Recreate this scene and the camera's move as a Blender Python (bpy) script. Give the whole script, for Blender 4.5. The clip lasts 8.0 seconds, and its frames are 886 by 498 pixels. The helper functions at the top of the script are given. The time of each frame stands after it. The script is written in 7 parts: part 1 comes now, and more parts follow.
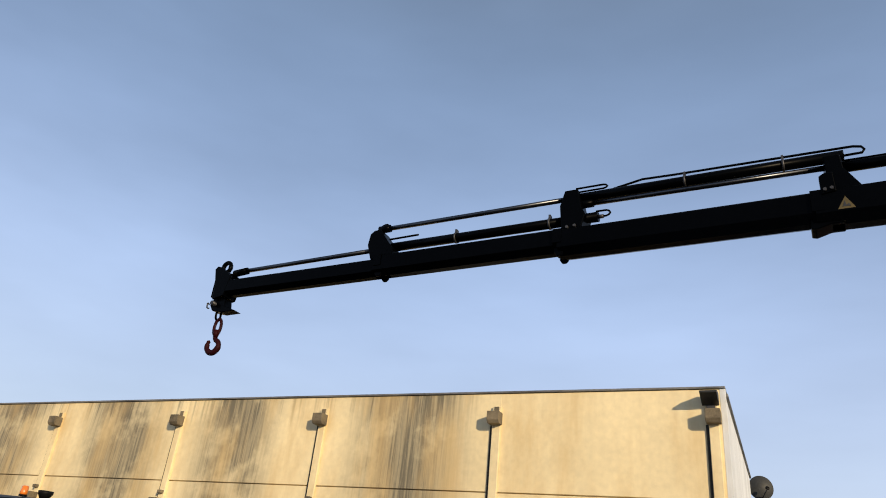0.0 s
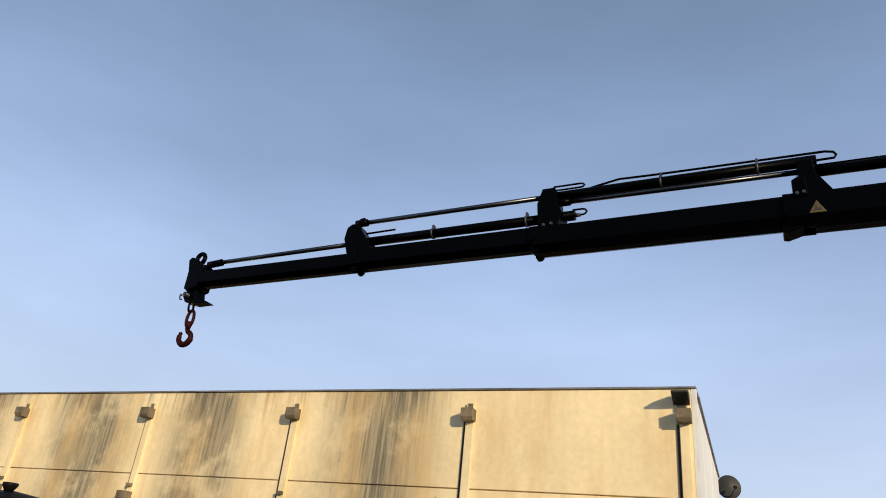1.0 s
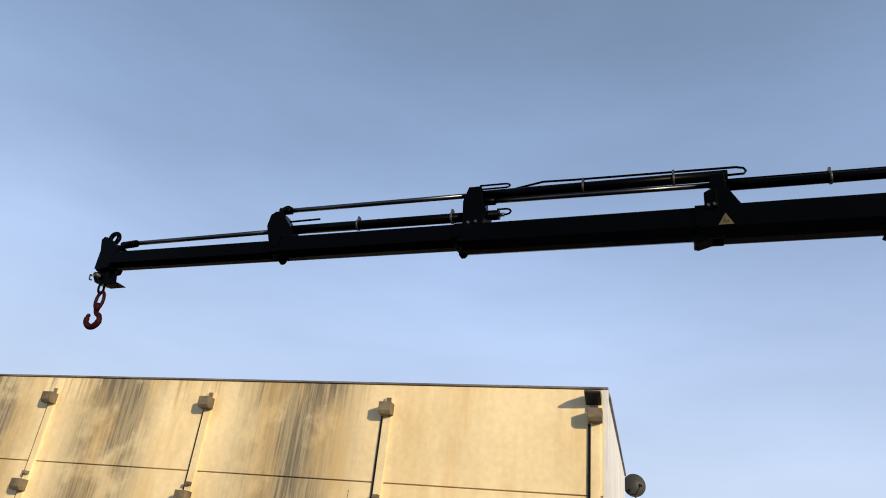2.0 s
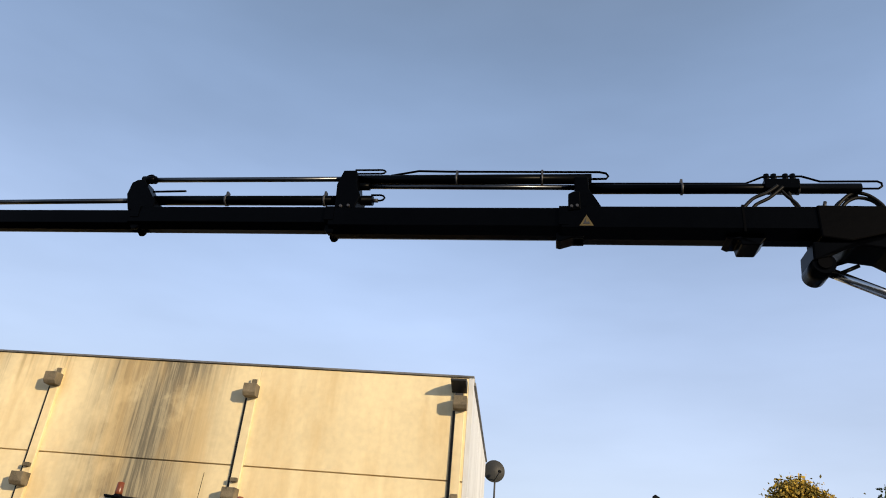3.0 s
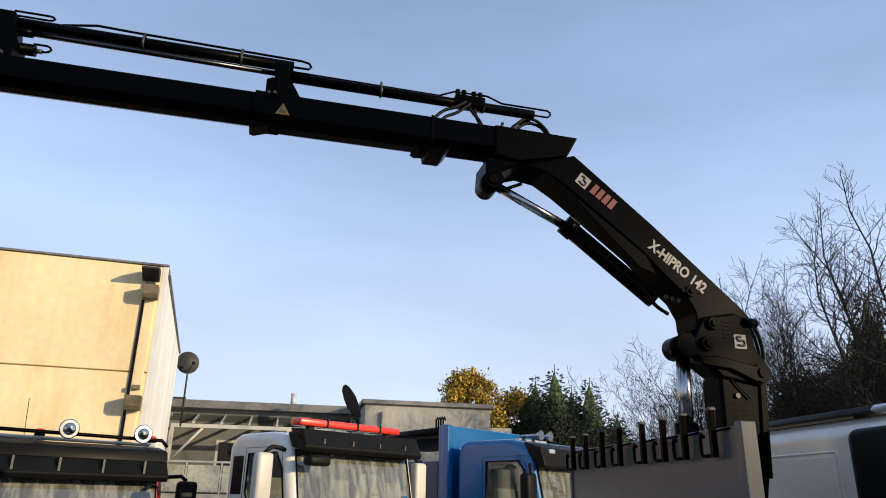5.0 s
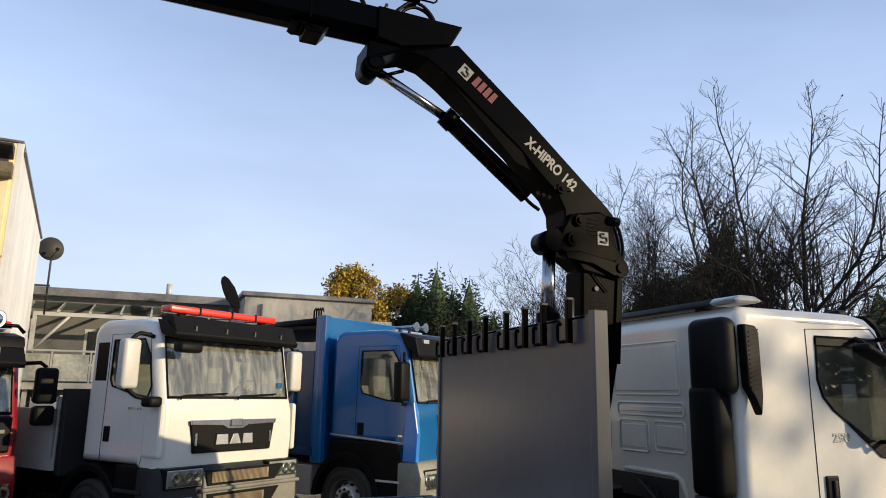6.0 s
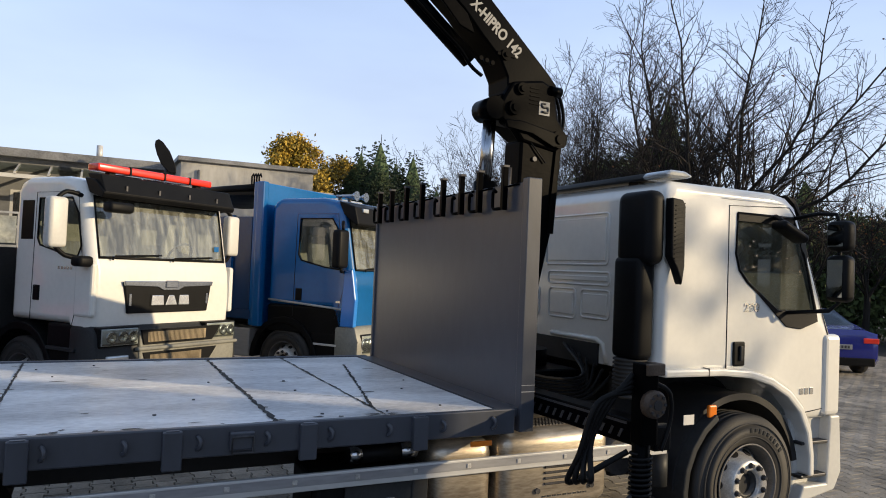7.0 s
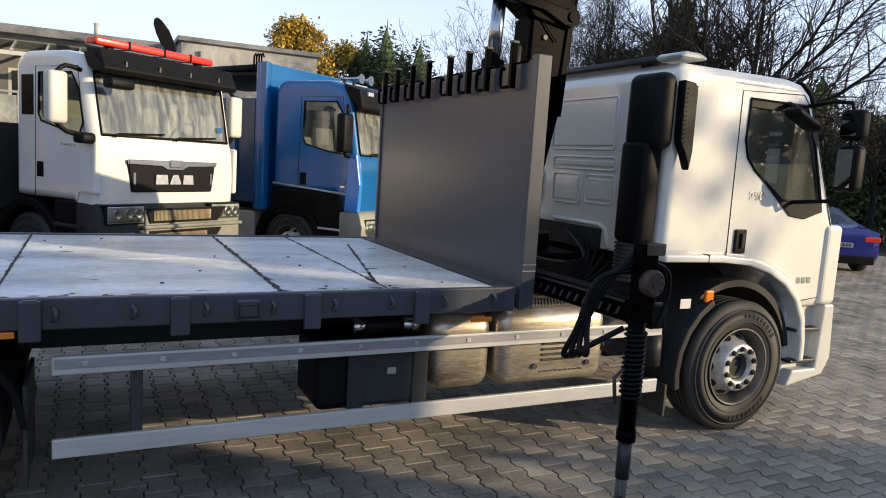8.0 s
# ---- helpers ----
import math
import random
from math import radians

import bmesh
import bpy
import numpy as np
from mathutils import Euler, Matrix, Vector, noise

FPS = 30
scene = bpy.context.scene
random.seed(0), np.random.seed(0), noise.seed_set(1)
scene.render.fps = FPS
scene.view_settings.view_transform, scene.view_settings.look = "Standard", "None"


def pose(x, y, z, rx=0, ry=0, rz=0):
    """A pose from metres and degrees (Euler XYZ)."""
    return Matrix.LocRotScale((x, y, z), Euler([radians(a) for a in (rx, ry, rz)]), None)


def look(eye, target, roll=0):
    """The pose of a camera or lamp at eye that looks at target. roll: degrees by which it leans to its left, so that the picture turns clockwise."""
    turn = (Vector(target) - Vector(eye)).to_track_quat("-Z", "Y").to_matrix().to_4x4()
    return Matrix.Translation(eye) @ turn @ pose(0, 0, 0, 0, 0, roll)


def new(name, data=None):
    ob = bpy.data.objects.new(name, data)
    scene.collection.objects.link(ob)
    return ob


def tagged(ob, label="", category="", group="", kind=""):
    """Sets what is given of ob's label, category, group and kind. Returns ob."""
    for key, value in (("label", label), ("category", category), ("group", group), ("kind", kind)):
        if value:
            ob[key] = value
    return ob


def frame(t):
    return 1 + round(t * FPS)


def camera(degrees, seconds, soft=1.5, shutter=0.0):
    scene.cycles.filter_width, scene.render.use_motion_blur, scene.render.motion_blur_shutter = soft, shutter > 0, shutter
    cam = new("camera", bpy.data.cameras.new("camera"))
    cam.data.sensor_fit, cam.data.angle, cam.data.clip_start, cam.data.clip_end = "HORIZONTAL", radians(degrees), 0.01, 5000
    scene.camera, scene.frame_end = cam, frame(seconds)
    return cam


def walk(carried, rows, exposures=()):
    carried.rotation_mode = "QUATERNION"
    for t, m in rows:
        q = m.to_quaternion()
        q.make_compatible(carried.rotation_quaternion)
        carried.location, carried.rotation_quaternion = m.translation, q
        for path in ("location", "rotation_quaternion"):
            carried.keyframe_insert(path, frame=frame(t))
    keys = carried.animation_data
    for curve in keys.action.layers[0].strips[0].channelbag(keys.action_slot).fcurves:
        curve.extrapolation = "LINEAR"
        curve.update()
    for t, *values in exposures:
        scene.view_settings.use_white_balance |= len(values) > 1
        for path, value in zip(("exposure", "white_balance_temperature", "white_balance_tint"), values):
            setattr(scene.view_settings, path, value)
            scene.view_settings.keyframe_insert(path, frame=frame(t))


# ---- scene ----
cam = camera(64.13, 8.0, soft=1.0)
# seconds, place in metres, Euler angles in degrees; x runs along the crane truck towards its cab, z = 0 is the paving
ROWS = [
    (0.0, -2.872, -4.997, 2.140, 116.64, -5.50, 29.26),
    (0.5, -2.874, -4.997, 2.133, 116.61, -5.62, 28.56),
    (1.0, -2.869, -4.983, 2.135, 116.59, -5.76, 27.10),
    (2.5, -2.806, -4.979, 2.118, 116.92, -5.38, 15.69),
    (3.0, -2.757, -4.967, 2.129, 116.67, -4.74, 10.24),
    (3.5, -2.710, -4.942, 2.138, 115.98, -3.84, 4.57),
    (4.0, -2.644, -4.919, 2.137, 114.70, -2.83, -1.14),
    (4.5, -2.591, -4.913, 2.132, 112.58, -1.74, -6.91),
    (6.0, -2.439, -4.885, 2.059, 101.58, -0.91, -21.85),
    (6.5, -2.390, -4.873, 2.028, 96.72, -1.56, -24.82),
    (7.0, -2.379, -4.875, 1.989, 91.69, -2.37, -26.57),
    (7.5, -2.373, -4.867, 1.938, 87.02, -3.14, -27.02),
    (8.0, -2.370, -4.875, 1.900, 83.04, -3.64, -26.14),
]
walk(cam, [(t, pose(x, y, z, rx, ry, rz)) for t, x, y, z, rx, ry, rz in ROWS],
     exposures=[(0.0, 0.1), (2.5, 0.2), (3.5, 0.28), (4.5, 0.34), (6.0, 0.36), (7.0, 0.45), (8.0, 0.72)])

# ---- light: a low autumn sun from behind the camera's right, clear sky with thin haze ----
SUN_AZ, SUN_EL = -37.0, 14.0


def make_world():
    world = bpy.data.worlds.new("sky")
    scene.world = world
    world.use_nodes = True
    nt = world.node_tree
    nt.nodes.clear()
    out = nt.nodes.new("ShaderNodeOutputWorld")
    bg = nt.nodes.new("ShaderNodeBackground")
    sky = nt.nodes.new("ShaderNodeTexSky")
    sky.sky_type = "NISHITA"
    sky.sun_disc = False
    sky.sun_elevation = radians(SUN_EL)
    sky.sun_rotation = radians(90 - SUN_AZ)
    sky.air_density, sky.dust_density, sky.ozone_density = 1.0, 0.6, 1.5
    # a thin, streaked cloud veil: pale towards the horizon, slate grey higher up; unseen zenith brightness added to
    # light the deck
    tc = nt.nodes.new("ShaderNodeTexCoord")
    sep = nt.nodes.new("ShaderNodeSeparateXYZ")
    nt.links.new(tc.outputs["Generated"], sep.inputs[0])
    veil = nt.nodes.new("ShaderNodeValToRGB")
    stops = ((0.0, (0.44, 0.48, 0.57)), (0.2, (0.415, 0.485, 0.64)), (0.42, (0.33, 0.435, 0.66)), (0.6, (0.18, 0.255, 0.40)), (0.78, (0.12, 0.17, 0.26)), (1.0, (0.36, 0.40, 0.47)))
    while len(veil.color_ramp.elements) < len(stops):
        veil.color_ramp.elements.new(0.5)
    for el, (at, col) in zip(veil.color_ramp.elements, stops):
        el.position, el.color = at, (*col, 1)
    veil.color_ramp.interpolation = "B_SPLINE"
    nt.links.new(sep.outputs["Z"], veil.inputs[0])
    mp = nt.nodes.new("ShaderNodeMapping")
    mp.inputs["Scale"].default_value = (0.8, 1.1, 3.2)
    mp.inputs["Rotation"].default_value = (0.25, 0.15, 0.4)
    streaks = nt.nodes.new("ShaderNodeTexNoise")
    streaks.inputs["Scale"].default_value = 1.6
    streaks.inputs["Detail"].default_value = 5
    streaks.inputs["Roughness"].default_value = 0.5
    nt.links.new(tc.outputs["Generated"], mp.inputs["Vector"])
    nt.links.new(mp.outputs[0], streaks.inputs["Vector"])
    gain = nt.nodes.new("ShaderNodeMapRange")
    gain.inputs["From Min"].default_value, gain.inputs["From Max"].default_value = 0.3, 0.72
    gain.inputs["To Min"].default_value, gain.inputs["To Max"].default_value = 8.9, 12.2
    nt.links.new(streaks.outputs[0], gain.inputs[0])
    scaled = nt.nodes.new("ShaderNodeVectorMath")
    scaled.operation = "SCALE"
    nt.links.new(veil.outputs[0], scaled.inputs[0])
    nt.links.new(gain.outputs[0], scaled.inputs["Scale"])
    mix = nt.nodes.new("ShaderNodeMix")
    mix.data_type = "RGBA"
    mix.inputs[0].default_value = 0.78
    nt.links.new(sky.outputs[0], mix.inputs[6])
    nt.links.new(scaled.outputs[0], mix.inputs[7])
    nt.links.new(mix.outputs[2], bg.inputs[0])
    bg.inputs[1].default_value = 0.125
    nt.links.new(bg.outputs[0], out.inputs[0])


make_world()
sun = new("sun", bpy.data.lights.new("sun", "SUN"))
sun.data.energy = 3.9
sun.data.angle = radians(0.53)
sun.data.color = (1.0, 0.79, 0.5)
_s = Vector((math.cos(radians(SUN_AZ)) * math.cos(radians(SUN_EL)), math.sin(radians(SUN_AZ)) * math.cos(radians(SUN_EL)), math.sin(radians(SUN_EL))))
sun.matrix_world = look(_s * 60, (0, 0, 0))
# ---- materials ----
def material(name, base, rough=0.5, metal=0.0, var=0.12, scale=6.0, bump=0.0, bump_scale=60.0, tint=None, stretch=(1, 1, 1), coat=0.0, coords="Object", random_piece=0.0, grime=0.0, spec=0.5):
    """A principled surface with stains (large) and grain (small) over its base colour."""
    m = bpy.data.materials.new(name)
    m.use_nodes = True
    nt = m.node_tree
    b = nt.nodes["Principled BSDF"]
    b.inputs["Roughness"].default_value = rough
    b.inputs["Metallic"].default_value = metal
    b.inputs["Specular IOR Level"].default_value = spec
    b.inputs["Coat Weight"].default_value = coat
    b.inputs["Coat Roughness"].default_value = 0.08
    tc = nt.nodes.new("ShaderNodeTexCoord")
    mp = nt.nodes.new("ShaderNodeMapping")
    mp.inputs["Scale"].default_value = stretch
    nt.links.new(tc.outputs[coords], mp.inputs[0])
    big = nt.nodes.new("ShaderNodeTexNoise")
    big.inputs["Scale"].default_value = scale * 0.25
    big.inputs["Detail"].default_value = 6
    big.inputs["Roughness"].default_value = 0.6
    small = nt.nodes.new("ShaderNodeTexNoise")
    small.inputs["Scale"].default_value = scale * 6
    small.inputs["Detail"].default_value = 4
    nt.links.new(mp.outputs[0], big.inputs["Vector"])
    nt.links.new(mp.outputs[0], small.inputs["Vector"])
    add = nt.nodes.new("ShaderNodeMath")
    add.operation = "MULTIPLY_ADD"
    add.inputs[1].default_value = 0.4
    nt.links.new(small.outputs[0], add.inputs[0])
    nt.links.new(big.outputs[0], add.inputs[2])
    fac = add.outputs[0]
    if random_piece:
        oi = nt.nodes.new("ShaderNodeObjectInfo")
        geo = nt.nodes.new("ShaderNodeNewGeometry")
        s2 = nt.nodes.new("ShaderNodeMath")
        s2.operation = "ADD"
        nt.links.new(oi.outputs["Random"], s2.inputs[0])
        nt.links.new(geo.outputs["Random Per Island"], s2.inputs[1])
        a2 = nt.nodes.new("ShaderNodeMath")
        a2.operation = "MULTIPLY_ADD"
        a2.inputs[1].default_value = random_piece
        nt.links.new(s2.outputs[0], a2.inputs[0])
        sub = nt.nodes.new("ShaderNodeMath")
        sub.operation = "SUBTRACT"
        sub.inputs[1].default_value = random_piece
        nt.links.new(fac, sub.inputs[0])
        nt.links.new(sub.outputs[0], a2.inputs[2])
        fac = a2.outputs[0]
    ramp = nt.nodes.new("ShaderNodeValToRGB")
    lo = [max(0.0, c * (1 - 2.2 * var)) for c in base]
    hi = [min(1.0, c * (1 + 1.2 * var)) for c in base]
    if tint:
        lo = list(tint)
    ramp.color_ramp.elements[0].position = 0.42
    ramp.color_ramp.elements[1].position = 0.95
    ramp.color_ramp.elements[0].color = (*lo, 1)
    ramp.color_ramp.elements[1].color = (*hi, 1)
    nt.links.new(fac, ramp.inputs[0])
    nt.links.new(ramp.outputs[0], b.inputs["Base Color"])
    rr = nt.nodes.new("ShaderNodeMapRange")
    rr.inputs["To Min"].default_value = max(0.02, rough - 0.12 * min(1, rough * 2))
    rr.inputs["To Max"].default_value = min(1.0, rough + 0.14 * min(1, rough * 2))
    nt.links.new(big.outputs[0], rr.inputs[0])
    nt.links.new(rr.outputs[0], b.inputs["Roughness"])
    if bump:
        bn = nt.nodes.new("ShaderNodeTexNoise")
        bn.inputs["Scale"].default_value = bump_scale
        bn.inputs["Detail"].default_value = 4
        nt.links.new(mp.outputs[0], bn.inputs["Vector"])
        bp = nt.nodes.new("ShaderNodeBump")
        bp.inputs["Strength"].default_value = bump
        bp.inputs["Distance"].default_value = 0.01
        nt.links.new(bn.outputs[0], bp.inputs["Height"])
        nt.links.new(bp.outputs[0], b.inputs["Normal"])
    return m


def glass(name, color=(0.85, 0.92, 0.9), rough=0.02, alpha=0.35, film=0.0):
    """A thin pane: a clear sheet that lets part of the view through and mirrors the sky; film is dust with drip marks,
    and on side panes painted-in reflected brightness.
    """
    m = bpy.data.materials.new(name)
    m.use_nodes = True
    nt = m.node_tree
    nt.nodes.clear()
    out = nt.nodes.new("ShaderNodeOutputMaterial")
    tr = nt.nodes.new("ShaderNodeBsdfTransparent")
    tr.inputs[0].default_value = (*color, 1)
    gl = nt.nodes.new("ShaderNodeBsdfGlossy")
    gl.inputs["Roughness"].default_value = rough
    lw = nt.nodes.new("ShaderNodeLayerWeight")
    lw.inputs[0].default_value = alpha
    mx = nt.nodes.new("ShaderNodeMixShader")
    clear = tr.outputs[0]
    if film:
        df = nt.nodes.new("ShaderNodeBsdfDiffuse")
        df.inputs[0].default_value = (0.62, 0.64, 0.56, 1)
        tc = nt.nodes.new("ShaderNodeTexCoord")
        mp = nt.nodes.new("ShaderNodeMapping")
        mp.inputs["Scale"].default_value = (9, 9, 1.3)
        nz = nt.nodes.new("ShaderNodeTexNoise")
        nz.inputs["Scale"].default_value = 1.6
        nz.inputs["Detail"].default_value = 6
        rg = nt.nodes.new("ShaderNodeMapRange")
        rg.inputs["From Min"].default_value, rg.inputs["From Max"].default_value = 0.4, 0.62
        rg.inputs["To Min"].default_value, rg.inputs["To Max"].default_value = film * 0.35, film
        fm = nt.nodes.new("ShaderNodeMixShader")
        nt.links.new(tc.outputs["Object"], mp.inputs[0])
        nt.links.new(mp.outputs[0], nz.inputs["Vector"])
        nt.links.new(nz.outputs[0], rg.inputs[0])
        nt.links.new(rg.outputs[0], fm.inputs[0])
        nt.links.new(tr.outputs[0], fm.inputs[1])
        nt.links.new(df.outputs[0], fm.inputs[2])
        clear = fm.outputs[0]
    nt.links.new(lw.outputs["Fresnel"], mx.inputs[0])
    nt.links.new(clear, mx.inputs[1])
    nt.links.new(gl.outputs[0], mx.inputs[2])
    nt.links.new(mx.outputs[0], out.inputs[0])
    return m


BLACK = material("black_crane_paint", (0.0007, 0.0009, 0.0014), 0.3, var=0.3, scale=4, bump=0.03, spec=0.03)
BLACK_WORN = material("worn_black_paint", (0.0009, 0.0009, 0.0011), 0.4, var=0.6, scale=7, stretch=(0.4, 1, 1), tint=(0.0007, 0.0007, 0.001), spec=0.025, bump=0.1, bump_scale=40)
HOSE = material("black_hose_rubber", (0.006, 0.006, 0.0065), 0.5, var=0.3, scale=9, spec=0.15)
CHROME = material("chromed_rod", (0.42, 0.44, 0.47), 0.2, 1.0, var=0.08)
CHROME_DULL = material("dark_chromed_rod", (0.07, 0.075, 0.085), 0.3, 1.0, var=0.2)
MIRROR = material("mirror_glass", (0.3, 0.32, 0.32), 0.03, 1.0, var=0.02)
STEEL_DARK = material("dark_steel", (0.06, 0.06, 0.065), 0.5, 0.6, var=0.3, scale=8, bump=0.1)
RED_PAINT = material("red_hook_paint", (0.022, 0.002, 0.003), 0.55, var=0.3, scale=12, spec=0.1)
ANTHRACITE = material("anthracite_paint", (0.053, 0.059, 0.075), 0.33, var=0.14, scale=2.2, stretch=(1, 1, 0.4), bump=0.03)
WHITE_TRUCK = material("white_truck_paint", (0.71, 0.7, 0.655), 0.32, var=0.05, scale=3, coat=0.8)
WHITE_DULL = material("white_plastic", (0.52, 0.52, 0.5), 0.45, var=0.07, scale=5)
BLUE_PAINT = material("blue_truck_paint", (0.002, 0.11, 0.33), 0.25, var=0.1, scale=3, coat=0.5)
BLUE_TRIM = material("dark_blue_paint", (0.004, 0.04, 0.12), 0.35, var=0.12, scale=3, coat=0.3)
PLASTIC = material("black_plastic", (0.005, 0.0053, 0.006), 0.48, var=0.25, scale=8, bump=0.08, bump_scale=300, spec=0.12)
PLASTIC_GREY = material("grey_plastic", (0.03, 0.032, 0.034), 0.5, var=0.2, scale=8, bump=0.05, bump_scale=300, spec=0.2)
RUBBER = material("tyre_rubber", (0.016, 0.0155, 0.015), 0.7, var=0.35, scale=9, tint=(0.034, 0.03, 0.026), bump=0.1, bump_scale=120)
ALU = material("aluminium_profile", (0.5, 0.5, 0.49), 0.4, 0.15, var=0.13, scale=7, stretch=(0.15, 1, 1), bump=0.03)
ALU_GROOVE = material("groove_shade_aluminium", (0.3, 0.3, 0.31), 0.45, 0.2, var=0.2, scale=8, stretch=(0.2, 1, 1))
ALU_RIM = material("silver_painted_rim", (0.55, 0.54, 0.52), 0.36, 0.25, var=0.3, scale=16, tint=(0.17, 0.16, 0.15))
RIM_DARK = material("dark_rim_barrel", (0.12, 0.115, 0.11), 0.5, 0.2, var=0.4, scale=12)
SOOT = material("sooty_black", (0.012, 0.012, 0.013), 0.7, var=0.3, scale=5)
SILVER_BOX = material("silencer_sheet", (0.52, 0.46, 0.37), 0.33, 0.75, var=0.4, scale=9, stretch=(0.3, 1, 1.6), tint=(0.13, 0.09, 0.055), bump=0.06)
GLASS = glass("cab_glass", (0.8, 0.87, 0.83), 0.02, 0.45)
GLASS_SCREEN = glass("windscreen_glass", (0.72, 0.8, 0.73), 0.02, 0.5, 0.34)
# this film paints reflected sky brightness into the side panes as pale haze
GLASS_SIDE = glass("side_glass", (0.66, 0.76, 0.66), 0.02, 0.52, 0.15)
GLASS_DARK = glass("tinted_glass", (0.25, 0.3, 0.29), alpha=0.33)
LENS_ORANGE = material("amber_lens", (0.75, 0.2, 0.02), 0.2, var=0.1, coat=0.4)
LENS_RED = material("red_lens", (0.75, 0.04, 0.02), 0.22, var=0.12, scale=10, coat=0.5)
LENS_CLEAR = material("lamp_glass", (0.6, 0.62, 0.62), 0.12, 0.5, var=0.2, scale=20)
YELLOW_SIGN = material("yellow_sticker", (0.08, 0.055, 0.008), 0.5, var=0.15, scale=20)
WHITE_MARK = material("white_lettering", (0.24, 0.24, 0.235), 0.5, var=0.08, scale=20)
RED_MARK = material("red_lettering", (0.13, 0.006, 0.01), 0.5, var=0.1, scale=20)
DARK_MARK = material("dark_lettering", (0.02, 0.02, 0.022), 0.5, var=0.1, scale=20)
SILVER_MARK = material("silver_lettering", (0.7, 0.71, 0.72), 0.25, 0.9, var=0.06, scale=20)
INTERIOR = material("cab_interior", (0.16, 0.155, 0.14), 0.8, var=0.2, scale=6)
SEAT = material("seat_fabric", (0.11, 0.11, 0.12), 0.9, var=0.2, scale=20, bump=0.2)
# ---- building helpers ----
def part(name, bm, mat, parent=None, label="", at=None, smooth=False):
    """Link a bmesh as one mesh object, under a thing or a part."""
    me = bpy.data.meshes.new(name)
    bmesh.ops.recalc_face_normals(bm, faces=bm.faces)
    if smooth:
        for f in bm.faces:
            f.smooth = True
    bm.to_mesh(me)
    bm.free()
    if mat is not None:
        me.materials.append(mat)
    if smooth:
        me.set_sharp_from_angle(angle=radians(38))
    ob = new(name, me)
    ob.parent = parent
    if at is not None:
        ob.matrix_basis = at
    if label:
        ob["label"] = label
    return ob


def thing(name, m, label, category, group=""):
    ob = new(name)
    ob.empty_display_size = 0.2
    ob.matrix_basis = m
    return tagged(ob, label, category, group)


def box(x0, x1, y0, y1, z0, z1, bevel=0.0, seg=2, bm=None):
    own = bmesh.new()
    bmesh.ops.create_cube(own, size=1)
    bmesh.ops.scale(own, vec=(abs(x1 - x0), abs(y1 - y0), abs(z1 - z0)), verts=own.verts)
    bmesh.ops.translate(own, vec=((x0 + x1) / 2, (y0 + y1) / 2, (z0 + z1) / 2), verts=own.verts)
    if bevel:
        bmesh.ops.bevel(own, geom=list(own.edges), offset=bevel, segments=seg, affect="EDGES", profile=0.5)
    return join(bm, own) if bm is not None else own


def join(bm, other):
    """Move all of other into bm."""
    seen = {}
    for v in other.verts:
        seen[v] = bm.verts.new(v.co)
    for f in other.faces:
        try:
            bm.faces.new([seen[v] for v in f.verts]).smooth = f.smooth
        except ValueError:
            pass
    other.free()
    return bm


def prism(pts, plane, d0, d1, bevel=0.0, bm=None, seg=2):
    """A polygon in a plane ('xz', 'yz' or 'xy'), pushed from d0 to d1 along the third axis."""
    own = bmesh.new()
    put = {"xz": lambda a, b, d: (a, d, b), "yz": lambda a, b, d: (d, a, b), "xy": lambda a, b, d: (a, b, d)}[plane]
    lo = [own.verts.new(put(a, b, d0)) for a, b in pts]
    hi = [own.verts.new(put(a, b, d1)) for a, b in pts]
    own.faces.new(lo)
    own.faces.new(list(reversed(hi)))
    n = len(pts)
    for i in range(n):
        own.faces.new([lo[i], hi[i], hi[(i + 1) % n], lo[(i + 1) % n]])
    bmesh.ops.recalc_face_normals(own, faces=own.faces)
    if bevel:
        bmesh.ops.bevel(own, geom=list(own.edges), offset=bevel, segments=seg, affect="EDGES", profile=0.5)
    return join(bm, own) if bm is not None else own


def cyl(a, b, r0, r1=None, seg=20, bm=None, caps=True):
    a, b = Vector(a), Vector(b)
    r1 = r0 if r1 is None else r1
    own = bmesh.new()
    bmesh.ops.create_cone(own, cap_ends=caps, segments=seg, radius1=r0, radius2=r1, depth=(b - a).length)
    q = (b - a).to_track_quat("Z", "Y").to_matrix().to_4x4()
    bmesh.ops.transform(own, matrix=Matrix.Translation((a + b) / 2) @ q, verts=own.verts)
    for f in own.faces:
        f.smooth = len(f.verts) == 4
    return join(bm, own) if bm is not None else own


